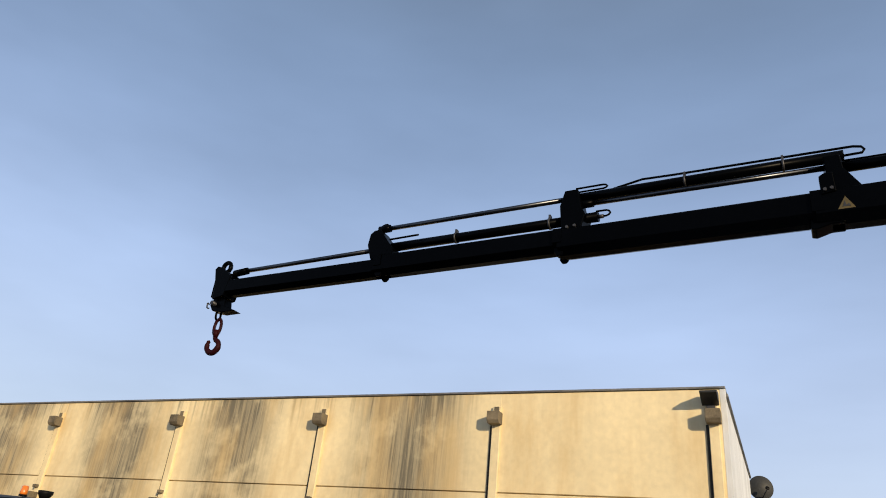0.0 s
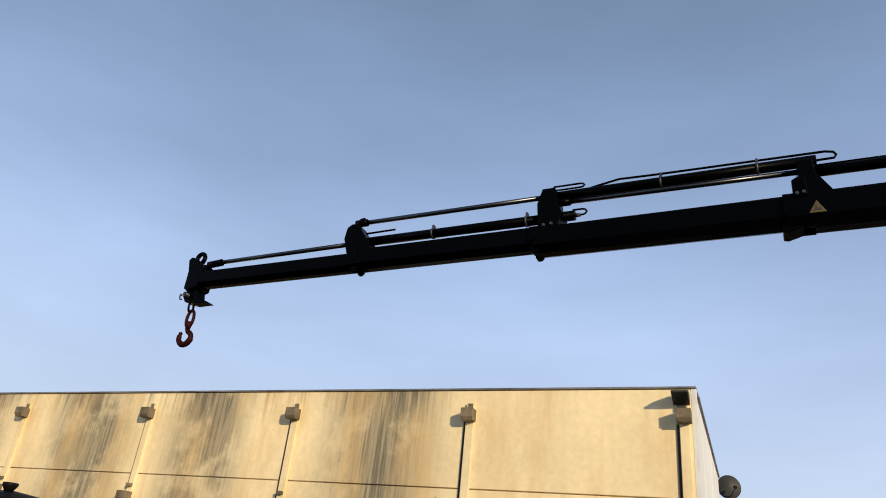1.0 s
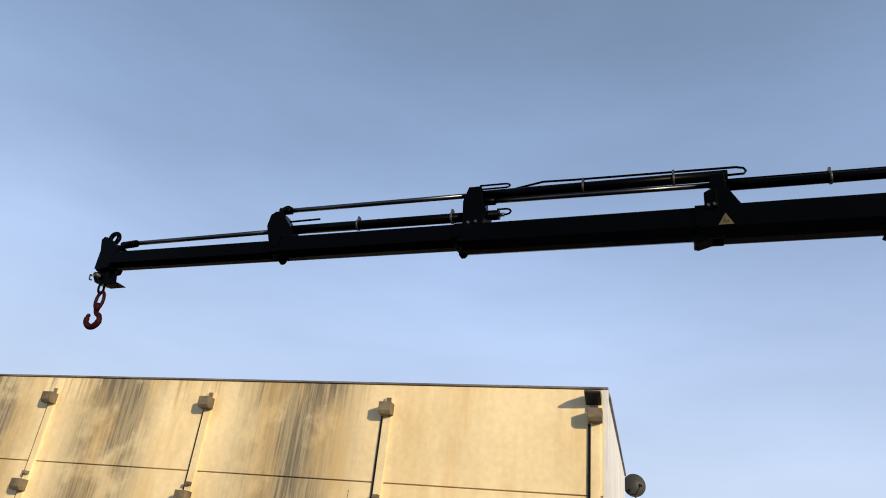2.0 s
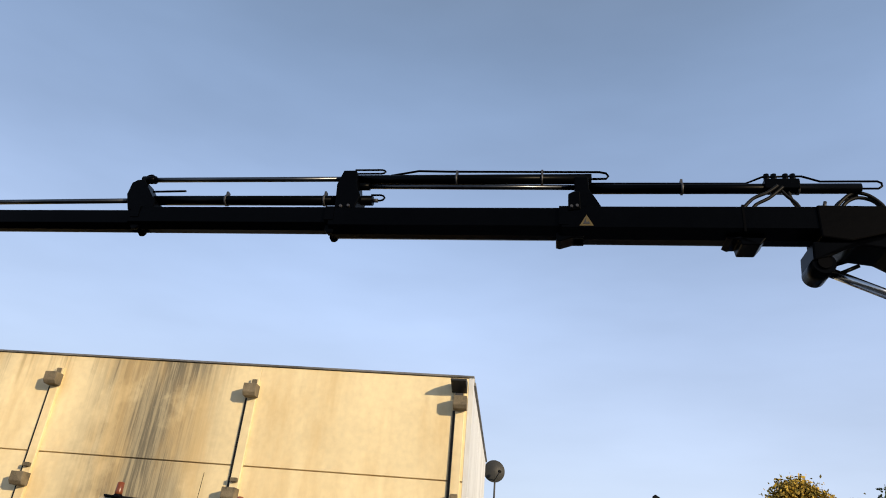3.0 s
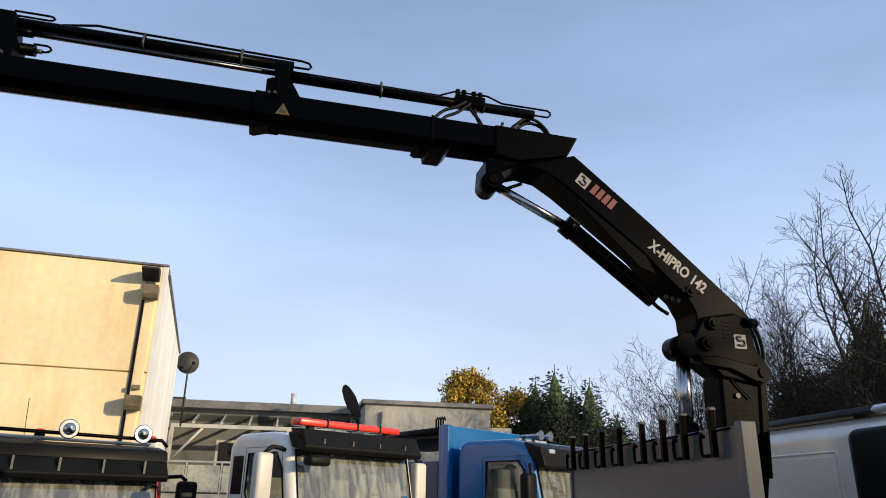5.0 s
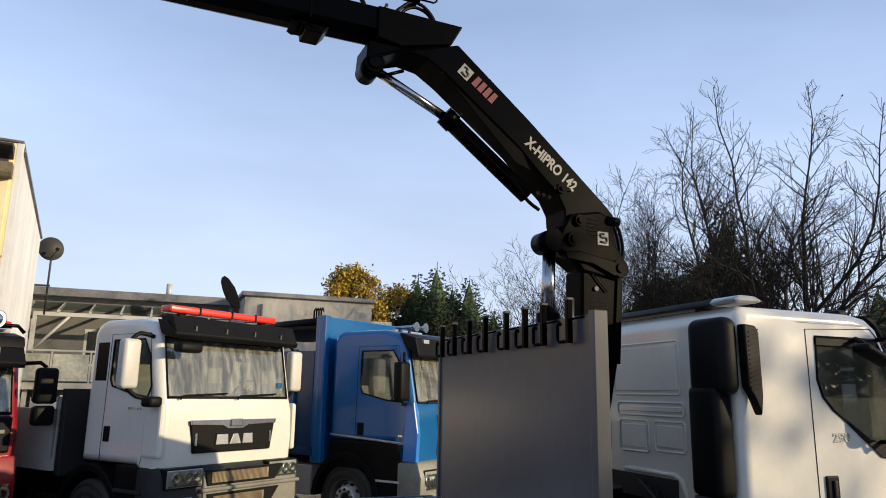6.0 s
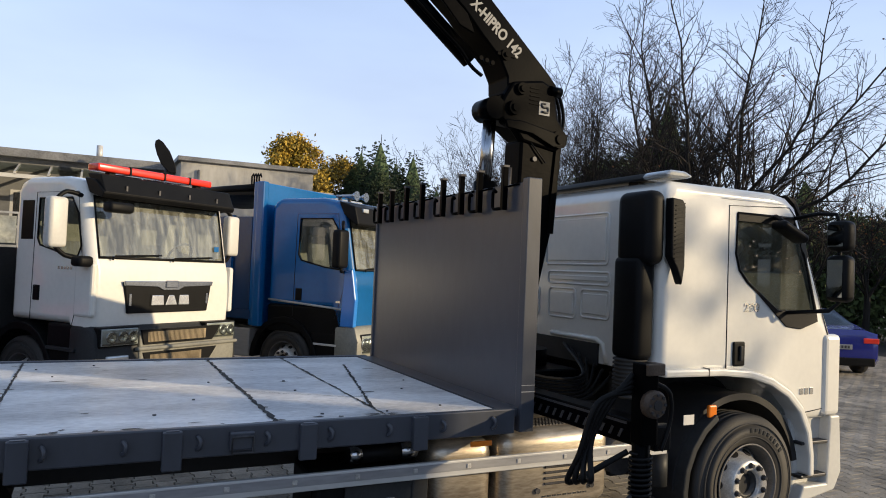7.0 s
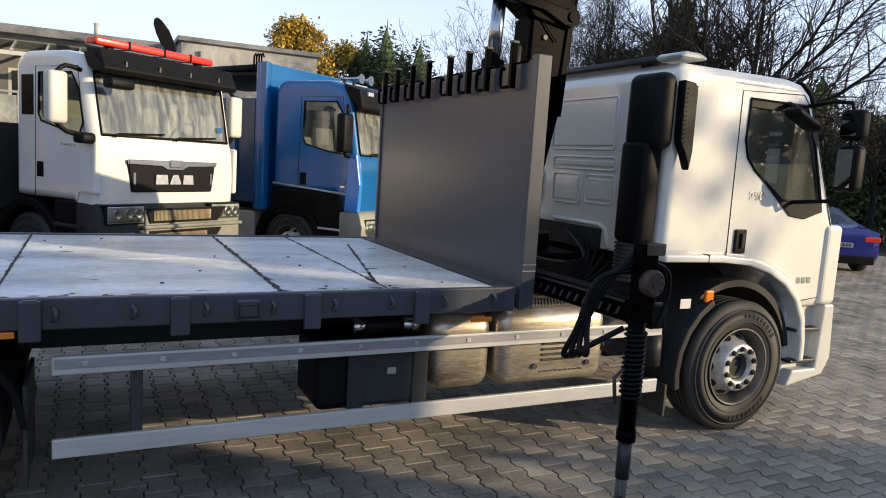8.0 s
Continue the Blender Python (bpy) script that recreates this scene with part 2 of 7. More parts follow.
def tube(pts, r, seg=8, bm=None, smooth_steps=0, closed=False):
    """A round bar or hose along points; smooth_steps rounds it by Catmull-Rom. r may be a list."""
    P = [Vector(p) for p in pts]
    if smooth_steps:
        Q = []
        n = len(P)
        for i in range(n - (0 if closed else 1)):
            p0, p1, p2, p3 = (P[(i - 1) % n] if closed or i else P[i]), P[i], P[(i + 1) % n], (P[(i + 2) % n] if closed or i + 2 < n else P[(i + 1) % n])
            for k in range(smooth_steps):
                t = k / smooth_steps
                Q.append(0.5 * ((2 * p1) + (p2 - p0) * t + (2 * p0 - 5 * p1 + 4 * p2 - p3) * t * t + (3 * p1 - p0 - 3 * p2 + p3) * t ** 3))
        if not closed:
            Q.append(P[-1])
        P = Q
    own = bmesh.new()
    n = len(P)
    rings = []
    up = None
    for i in range(n):
        d = (P[(i + 1) % n] - P[i - 1]) if closed else (P[min(i + 1, n - 1)] - P[max(i - 1, 0)])
        d.normalize()
        if up is None:
            up = d.orthogonal().normalized()
        up = (up - d * up.dot(d)).normalized()
        side = d.cross(up)
        rad = r[min(i, len(r) - 1)] if isinstance(r, (list, tuple)) else r
        rings.append([own.verts.new(P[i] + (up * math.cos(2 * math.pi * k / seg) + side * math.sin(2 * math.pi * k / seg)) * rad) for k in range(seg)])
    for i in range(n if closed else n - 1):
        A, B = rings[i], rings[(i + 1) % n]
        for k in range(seg):
            f = own.faces.new([A[k], A[(k + 1) % seg], B[(k + 1) % seg], B[k]])
            f.smooth = True
    if not closed:
        own.faces.new(list(reversed(rings[0])))
        own.faces.new(rings[-1])
    return join(bm, own) if bm is not None else own


def lathe(prof, centre, axis="y", seg=40, bm=None, caps=True):
    """Turn a profile of (along, radius) round an axis through centre."""
    own = bmesh.new()
    c = Vector(centre)
    rings = []
    for a, r in prof:
        ring = []
        for k in range(seg):
            t = 2 * math.pi * k / seg
            v = {"y": (r * math.cos(t), a, r * math.sin(t)), "z": (r * math.cos(t), r * math.sin(t), a), "x": (a, r * math.cos(t), r * math.sin(t))}[axis]
            ring.append(own.verts.new(c + Vector(v)))
        rings.append(ring)
    for A, B in zip(rings, rings[1:]):
        for k in range(seg):
            own.faces.new([A[k], A[(k + 1) % seg], B[(k + 1) % seg], B[k]]).smooth = True
    if caps:
        own.faces.new(rings[0])
        own.faces.new(list(reversed(rings[-1])))
    return join(bm, own) if bm is not None else own


def lettering(name, text, size, mat, parent, m, squeeze=1.0, depth=0.002, bold=0.0):
    """Raised letters in Blender's own font, as a mesh. The letters stand in the local xy plane of m."""
    cu = bpy.data.curves.new(name, "FONT")
    cu.body, cu.size, cu.extrude, cu.offset = text, size, depth, bold
    cu.align_x, cu.align_y = "CENTER", "CENTER"
    tmp = bpy.data.objects.new(name, cu)
    scene.collection.objects.link(tmp)
    bpy.context.view_layer.update()
    me = bpy.data.meshes.new_from_object(tmp.evaluated_get(bpy.context.evaluated_depsgraph_get()))
    bpy.data.objects.remove(tmp)
    bpy.data.curves.remove(cu)
    me.materials.clear()
    me.materials.append(mat)
    ob = new(name, me)
    ob.parent = parent
    ob.matrix_basis = m @ Matrix.Diagonal((squeeze, 1, 1, 1))
    return ob
# ---- vehicle builders: local x forward with the front at 0, z up ----
def inset(pts, d):
    """Move a closed polygon's outline inwards by d."""
    n = len(pts)
    area = sum(pts[i][0] * pts[(i + 1) % n][1] - pts[(i + 1) % n][0] * pts[i][1] for i in range(n))
    s = 1 if area > 0 else -1
    out = []
    for i in range(n):
        a, b, c = Vector(pts[i - 1]), Vector(pts[i]), Vector(pts[(i + 1) % n])
        e1, e2 = (b - a).normalized(), (c - b).normalized()
        n1, n2 = Vector((-e1.y, e1.x)) * s, Vector((-e2.y, e2.x)) * s
        m = (n1 + n2)
        m = m / max(0.4, m.dot(n1))
        out.append((b.x + m.x * d, b.y + m.y * d))
    return out


def plate(outer, holes, plane, d):
    """A flat sheet with holes, in the plane 'xz', 'yz' or 'xy' at d."""
    bm = bmesh.new()
    put = {"xz": lambda a, b: (a, d, b), "yz": lambda a, b: (d, a, b), "xy": lambda a, b: (a, b, d)}[plane]
    edges = []
    for loop in [outer] + list(holes):
        vs = [bm.verts.new(put(*p)) for p in loop]
        edges += [bm.edges.new((vs[i], vs[(i + 1) % len(vs)])) for i in range(len(vs))]
    bmesh.ops.triangle_fill(bm, edges=edges, use_beauty=True)
    return bm


def sheet(pts, plane, d):
    bm = bmesh.new()
    put = {"xz": lambda a, b: (a, d, b), "yz": lambda a, b: (d, a, b), "xy": lambda a, b: (a, b, d)}[plane]
    bm.faces.new([bm.verts.new(put(*p)) for p in pts])
    return bm


def cab_shell(name, parent, prof, w, screen, windows, mat, r=0.09, label="", taper=0.0):
    """A hollow cab: profile (x, z) swept across its width with rounded flanks, an open windscreen edge and side windows."""
    bm = bmesh.new()
    n = len(prof)
    top = max(p[1] for p in prof)
    low = min(p[1] for p in prof)
    rings = []
    for sgn in (-1, 1):
        for th in ((90, 60, 30, 0) if sgn < 0 else (0, 30, 60, 90)):
            a = radians(th)
            loop = inset(prof, r * (1 - math.cos(a))) if th else prof
            y = sgn * (w - r + r * math.sin(a))
            rings.append([bm.verts.new((px, y * (1 - taper * max(0, (pz - 1.7)) / (top - 1.7)), pz)) for px, pz in loop])
    for k in range(7):
        for i in range(n):
            if k == 3 and i in (screen if isinstance(screen, tuple) else (screen,)):
                continue
            j = (i + 1) % n
            bm.faces.new([rings[k][i], rings[k][j], rings[k + 1][j], rings[k + 1][i]])
    for ring in (rings[0], rings[-1]):
        edges = [bm.edges.get((ring[i], ring[(i + 1) % n])) for i in range(n)]
        for win in windows:
            ys = ring[0].co.y
            vs = [bm.verts.new((px, math.copysign(w, ys) * (1 - taper * max(0, (pz - 1.7)) / (top - 1.7)), pz)) for px, pz in win]
            edges += [bm.edges.new((vs[i], vs[(i + 1) % len(vs)])) for i in range(len(vs))]
        bmesh.ops.triangle_fill(bm, edges=edges, use_beauty=True)
    ob = part(name, bm, mat, parent, label, smooth=True)
    ob.data.materials.append(INTERIOR)
    so = ob.modifiers.new("thickness", "SOLIDIFY")
    so.thickness, so.offset, so.material_offset = 0.035, -1, 1
    wn = ob.modifiers.new("flat_panels", "WEIGHTED_NORMAL")
    wn.keep_sharp, wn.weight = True, 100
    return ob


def face_out(ob, out):
    """Turn a pane's face so that it looks outwards."""
    if ob.data.polygons[0].normal.dot(Vector(out)) < 0:
        ob.data.flip_normals()
    return ob


def side_window(parent, win, w, sgn, taper_y=0.0):
    pane = part("window_pane", sheet(inset(win, -0.004), "xz", sgn * (w - 0.014)), GLASS_SIDE, parent, "tinted side window glass")
    face_out(pane, (0, sgn, 0))
    pane.visible_shadow = False
    part("window_seal", tube([(x, sgn * (w + 0.001), z) for x, z in win], 0.012, 6, closed=True), PLASTIC, parent)
    return pane


def make_wheel(parent, c, sgn, R=0.507, W=0.3, dark=False, letters=False, bolts=10):
    """A lorry wheel whose outer face looks along sgn * y. Rim, tyre, hub and nuts."""
    x, y, z = c
    s = sgn
    rim = part("wheel", lathe([(-s * 0.11, 0.262), (-s * 0.105, 0.24), (-s * 0.03, 0.198), (s * 0.02, 0.182), (s * 0.03, 0.176), (s * 0.026, 0.112), (s * 0.016, 0.104), (-s * 0.05, 0.1), (-s * 0.055, 0.01)], (x, y, z), "y", 48), PLASTIC_GREY if dark else ALU_RIM, parent, "steel wheel with ten nuts" if bolts == 10 else "")
    part("rim_barrel", lathe([(0.0, 0.295), (s * 0.014, 0.302), (s * 0.014, 0.288), (-s * 0.012, 0.28), (-s * 0.06, 0.274), (-s * 0.11, 0.26)], (x, y, z), "y", 48, caps=False), PLASTIC_GREY if dark else RIM_DARK, rim, "dark rim barrel")
    tp = [(-s * (W - 0.03), 0.3), (-s * (W - 0.01), 0.36), (-s * W, 0.42), (-s * (W - 0.015), R - 0.03), (-s * (W - 0.04), R)]
    for k in range(4):
        a = W - 0.075 - k * (W - 0.11) / 4
        tp += [(-s * a, R), (-s * (a - 0.002), R - 0.014), (-s * (a - 0.012), R - 0.014), (-s * (a - 0.014), R)]
    tp += [(-s * 0.03, R), (-s * 0.008, R - 0.012), (s * 0.006, R - 0.04), (s * 0.016, R - 0.09), (s * 0.02, 0.42), (s * 0.019, 0.37), (s * 0.012, 0.325), (-s * 0.002, 0.3)]
    part("tyre", lathe(tp, (x, y, z), "y", 64, caps=False), RUBBER, rim, "black rubber lorry tyre")
    for rr in (0.345, 0.44):
        part("sidewall_ridge", lathe([(s * 0.016, rr), (s * 0.0225, rr + 0.003), (s * 0.0225, rr + 0.008), (s * 0.016, rr + 0.011)], (x, y, z), "y", 64, caps=False), RUBBER, rim)
    for k in range(bolts):
        a = 2 * math.pi * (k + 0.5) / bolts
        bx_, bz_ = x + 0.145 * math.cos(a), z + 0.145 * math.sin(a)
        b = cyl((bx_, y + s * 0.02, bz_), (bx_, y + s * 0.058, bz_), 0.018, 0.015, seg=6)
        cyl((bx_, y + s * 0.02, bz_), (bx_, y + s * 0.032, bz_), 0.023, seg=12, bm=b)
        part("wheel_nut", b, STEEL_DARK, rim)
        a = 2 * math.pi * k / bolts
        hx, hz = x + 0.219 * math.cos(a), z + 0.219 * math.sin(a)
        nrm = Vector((math.cos(a) * 0.87, s * 0.49, math.sin(a) * 0.87)).normalized()
        p0 = Vector((hx, y - s * 0.068, hz)) - nrm * 0.012
        part("hand_hole", cyl(p0, p0 + nrm * 0.018, 0.034, seg=16), SOOT, rim, "dark hand hole in the wheel disc")
    part("hub", lathe([(-s * 0.03, 0.105), (s * 0.0, 0.1), (s * 0.0, 0.078), (-s * 0.05, 0.075), (-s * 0.06, 0.01)], (x, y, z), "y", 32), DARK_MARK, rim)
    for k0 in (-5, 6):
        for k in range(9):
            a = radians(90 - s * 0 + (k + k0 * 3.2) * 6.5 + 50)
            bm = box(-0.011, 0.011, -0.002, 0.002, -0.016 + 0.004 * (k % 3 == 1), 0.016 - 0.003 * (k % 2))
            bm.transform(Matrix.Translation((x + 0.398 * math.cos(a), y + s * 0.0225, z + 0.398 * math.sin(a))) @ Matrix.Rotation(-(a - math.pi / 2), 4, "Y"))
            part("sidewall_mark", bm, PLASTIC_GREY, rim)
    return rim


def make_seat(parent, x, y, z):
    bm = box(x - 0.25, x + 0.25, y - 0.24, y + 0.24, z, z + 0.16, 0.05)
    part("seat", bm, SEAT, parent)
    bm = prism([(x - 0.22, z + 0.1), (x - 0.1, z + 0.1), (x - 0.2, z + 0.72), (x - 0.22, z + 0.95), (x - 0.3, z + 0.95), (x - 0.32, z + 0.72)], "xz", y - 0.22, y + 0.22, 0.03)
    part("seat_backrest", bm, SEAT, parent)


def steering(parent, x, y, z):
    pts = [(x + 0.1 * math.sin(a) , y + 0.21 * math.cos(a), z + 0.2 * math.sin(a)) for a in [k * math.pi / 8 for k in range(16)]]
    part("steering_wheel", tube(pts, 0.016, 8, closed=True), PLASTIC, parent)


def mirror_unit(parent, x, y, z0, z1, d=0.16, wd=0.24, mat=PLASTIC, sgn=-1):
    m = part("mirror", box(x - d / 2, x + d / 2, y - wd / 2, y + wd / 2, z0, z1, 0.045, 3), mat, parent, smooth=True)
    part("mirror_glass", box(x - d / 2 - 0.002, x - d / 2 + 0.004, y - wd / 2 + 0.03, y + wd / 2 - 0.03, z0 + 0.035, z1 - 0.035), MIRROR, m, "mirror glass")
    return m
# ---- ground ----
GROUND_MAT = material("joint_sand_and_asphalt", (0.03, 0.028, 0.025), 0.95, var=0.35, scale=2, bump=0.3, bump_scale=40)


def make_ground():
    bm = bmesh.new()
    bmesh.ops.create_grid(bm, x_segments=8, y_segments=8, size=900)
    bmesh.ops.translate(bm, vec=(0, 0, -0.028), verts=bm.verts)
    return tagged(part("ground", bm, GROUND_MAT), "dark sand and asphalt ground around the yard", "ground", kind="structure")


ground = make_ground()
# ---- the concrete hall: local x along the wall away from the corner, local y out of the wall ----
HALL = Matrix.Translation((-5.11, 9.55, 0)) @ Matrix.Rotation(radians(185.5), 4, "Z")
hall = thing("warehouse", HALL, "weather-stained cream concrete panel warehouse with flat roof", "building")


def stained_concrete():
    """Cream concrete with rain streaks that run down from the roof edge and broad grey-black bands."""
    m = material("stained_concrete", (0.82, 0.69, 0.43), 0.9, var=0.1, scale=1.3, bump=0.12, bump_scale=35)
    nt = m.node_tree
    b = nt.nodes["Principled BSDF"]
    base = b.inputs["Base Color"].links[0].from_socket
    tc = nt.nodes.new("ShaderNodeTexCoord")

    def noise(scale, stretch, detail=6, rough=0.6):
        mp = nt.nodes.new("ShaderNodeMapping")
        mp.inputs["Scale"].default_value = stretch
        n = nt.nodes.new("ShaderNodeTexNoise")
        n.inputs["Scale"].default_value = scale
        n.inputs["Detail"].default_value = detail
        n.inputs["Roughness"].default_value = rough
        nt.links.new(tc.outputs["Object"], mp.inputs[0])
        nt.links.new(mp.outputs[0], n.inputs["Vector"])
        return n.outputs[0]

    def maths(op, a, c):
        n = nt.nodes.new("ShaderNodeMath")
        n.operation = op
        n.use_clamp = True
        for i, v in enumerate((a, c)):
            if isinstance(v, float):
                n.inputs[i].default_value = v
            else:
                nt.links.new(v, n.inputs[i])
        return n.outputs[0]

    def ramp(v, lo, hi):
        r = nt.nodes.new("ShaderNodeMapRange")
        r.interpolation_type = "SMOOTHSTEP"
        r.inputs["From Min"].default_value, r.inputs["From Max"].default_value = lo, hi
        nt.links.new(v, r.inputs[0])
        return r.outputs[0]

    sep = nt.nodes.new("ShaderNodeSeparateXYZ")
    nt.links.new(tc.outputs["Object"], sep.inputs[0])
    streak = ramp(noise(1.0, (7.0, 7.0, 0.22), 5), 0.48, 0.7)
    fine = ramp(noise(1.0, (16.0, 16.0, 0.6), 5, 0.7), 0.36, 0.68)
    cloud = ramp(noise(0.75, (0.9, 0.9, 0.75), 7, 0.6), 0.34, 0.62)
    # broad dark bands, one to a panel, broken up by noise; the panels nearest the corner stay clean
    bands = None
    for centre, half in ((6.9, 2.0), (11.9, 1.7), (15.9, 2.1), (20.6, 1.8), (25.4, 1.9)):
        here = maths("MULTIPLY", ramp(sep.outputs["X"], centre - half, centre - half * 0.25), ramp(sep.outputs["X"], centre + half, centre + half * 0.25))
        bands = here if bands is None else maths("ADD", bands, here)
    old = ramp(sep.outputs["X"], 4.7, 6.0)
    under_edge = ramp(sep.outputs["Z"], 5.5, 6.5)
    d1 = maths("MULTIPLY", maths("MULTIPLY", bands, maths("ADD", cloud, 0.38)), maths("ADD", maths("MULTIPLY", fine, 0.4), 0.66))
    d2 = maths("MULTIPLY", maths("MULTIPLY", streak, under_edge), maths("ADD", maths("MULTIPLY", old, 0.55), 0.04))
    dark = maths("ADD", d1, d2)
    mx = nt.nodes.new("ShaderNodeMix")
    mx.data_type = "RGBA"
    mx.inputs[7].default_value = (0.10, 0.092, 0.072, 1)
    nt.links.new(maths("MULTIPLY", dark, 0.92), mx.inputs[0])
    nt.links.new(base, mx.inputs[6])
    # faint ochre runs on the clean panels
    och = nt.nodes.new("ShaderNodeMix")
    och.data_type = "RGBA"
    och.inputs[7].default_value = (0.60, 0.43, 0.2, 1)
    nt.links.new(maths("MULTIPLY", ramp(noise(0.8, (1.4, 1.4, 0.3), 6), 0.42, 0.68), 0.6), och.inputs[0])
    nt.links.new(mx.outputs[2], och.inputs[6])
    nt.links.new(och.outputs[2], b.inputs["Base Color"])
    return m


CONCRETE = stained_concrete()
SOOT_JOINT = material("black_joint_seal", (0.02, 0.019, 0.017), 0.9, var=0.3)
CORBEL = material("mossy_concrete", (0.16, 0.13, 0.085), 0.95, var=0.5, scale=9, tint=(0.025, 0.022, 0.017), bump=0.3, bump_scale=60)
SHEET_WHITE = material("white_profiled_sheet", (0.66, 0.68, 0.7), 0.5, var=0.12, scale=3, stretch=(1, 1, 0.2))
ZINC = material("zinc_flashing", (0.22, 0.22, 0.22), 0.55, 0.4, var=0.35, scale=4)


def make_hall():
    cols = [0.13, 4.62, 9.16, 13.75, 18.5, 23.2, 27.9, 32.6]
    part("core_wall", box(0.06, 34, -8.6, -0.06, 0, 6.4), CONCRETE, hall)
    zs = [0.0, 2.15, 4.33, 6.46]
    for a, b in zip(cols, cols[1:]):
        for k, (z0, z1) in enumerate(zip(zs, zs[1:])):
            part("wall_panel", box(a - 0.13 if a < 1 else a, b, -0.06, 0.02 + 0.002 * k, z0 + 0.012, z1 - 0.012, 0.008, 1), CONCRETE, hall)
    for i, c in enumerate(cols):
        w = 0.17
        pil = part("pilaster", box(c - 0.02, c + w, 0.02, 0.1, 0, 6.15, 0.01, 1), CONCRETE, hall)
        part("joint_seal", box(c + w, c + w + 0.06, 0.012, 0.05, 0, 5.74), SOOT_JOINT, hall, "dark panel joint seal")
        for z in (5.86, 3.73, 1.6):
            blk = prism([(0.1, z - 0.13), (0.1, z + 0.13), (0.36, z + 0.13), (0.36, z - 0.06), (0.3, z - 0.13)], "yz", c - 0.07, c + 0.21, 0.012)
            part("corbel", blk, CORBEL, hall, "mossy concrete corbel block")
            cap = box(c, c + 0.14, 0.09, 0.2, z + 0.26, z + 0.34, 0.01)
            if z < 5:
                part("corbel_key", cap, CORBEL, hall)
        part("drip_stain_block", box(c + 0.02, c + 0.13, 0.1, 0.115, 6.0, 6.14, 0.004, 1), CORBEL, hall)
    part("roof_edge", box(-0.05, 34, -8.7, 0.06, 6.462, 6.505, 0.008), ZINC, hall, "dark weathered metal roof edge")
    part("roof", box(0.1, 33.9, -8.5, -0.1, 6.505, 6.53), ZINC, hall)
    # side face with upright white profiled sheets
    for k in range(44):
        y = -0.1 - 0.195 * k
        bm = prism([(-0.005, y), (-0.005, y - 0.19), (-0.02, y - 0.185), (-0.045, y - 0.14), (-0.045, y - 0.05), (-0.02, y - 0.005)], "xy", 0.0, 6.32)
        part("cladding_sheet", bm, SHEET_WHITE, hall)
    part("side_edge", box(-0.09, 0.0, -8.7, 0.0, 6.3, 6.37, 0.01), ZINC, hall)
    part("corner_strip", box(-0.05, 0.06, -0.08, 0.03, 0, 6.46, 0.006), SHEET_WHITE, hall)


make_hall()


def make_floodlight():
    fl = thing("floodlight", HALL @ Matrix.Translation((0.24, 0.1, 6.2)), "old grey box floodlight under the warehouse roof corner", "lamp")
    part("housing", prism([(0.0, -0.1), (0.0, 0.14), (0.3, 0.13), (0.46, 0.08), (0.46, 0.04)], "yz", -0.16, 0.16, 0.01), PLASTIC_GREY, fl)
    part("lens", box(-0.13, 0.13, 0.1, 0.3, -0.07, -0.055, 0.004), LENS_CLEAR, fl, at=Matrix.Rotation(radians(12), 4, "X"))
    part("bracket", box(-0.08, 0.08, -0.02, 0.02, -0.2, 0.1), STEEL_DARK, fl)
    part("cable", tube([(-0.1, 0.05, -0.16), (-0.15, 0.1, -0.3), (-0.02, 0.05, -0.36), (0.1, 0.02, -0.3)], 0.012, 6, smooth_steps=4), RUBBER, fl)


make_floodlight()


def make_dish(at, r, label, tilt, mast):
    d = thing("satellite_dish", at, label, "dish")
    bm = lathe([(0.0, 0.02), (0.02 * r, 0.3 * r), (0.1 * r, 0.65 * r), (0.22 * r, r), (0.235 * r, r), (0.12 * r, 0.65 * r), (0.04 * r, 0.3 * r), (0.02, 0.02)], (0, 0, 0), "y", 32)
    bmesh.ops.transform(bm, matrix=pose(0, 0, 0, 0, 0, tilt), verts=bm.verts)
    part("reflector", bm, PLASTIC_GREY, d, "dark grey dish reflector", smooth=True)
    part("mast", tube([(0.0, 0.1, -0.1), (0, 0.12, -0.4), (0, 0.12, -mast)], 0.03, 8), STEEL_DARK, d)
    part("feed_arm", tube([(0, 0.05, -r * 0.8), (0.35 * r, -0.7 * r, -0.5 * r), (0.6 * r, -1.0 * r, -0.2 * r)], 0.015, 6), STEEL_DARK, d)
    part("feed_horn", cyl((0.6 * r, -1.0 * r, -0.22 * r), (0.5 * r, -0.85 * r, -0.16 * r), 0.05, seg=12), PLASTIC, d)
    for z in (0.55, 0.85):
        part("mast_clamp", box(-0.35, 0.06, 0.08, 0.16, -mast + z, -mast + z + 0.05), STEEL_DARK, d)
    return d


make_dish(Matrix.Translation((-5.7, 19.1, 6.2)), 0.36, "dark satellite dish on a mast beside the warehouse", 20, 2.0)
# ---- low buildings behind the yard ----
PLASTER = material("grey_render", (0.15, 0.155, 0.16), 0.9, var=0.12, scale=2, bump=0.05)
PLASTER_L = material("pale_render", (0.36, 0.355, 0.335), 0.9, var=0.3, scale=1.3, stretch=(1, 1, 0.4), tint=(0.2, 0.19, 0.17))
FROST = material("frosted_glass", (0.46, 0.47, 0.42), 0.25, var=0.45, scale=1.6, tint=(0.16, 0.16, 0.13))
CANOPY = glass("canopy_glass", (0.5, 0.6, 0.62), 0.05, 0.6)


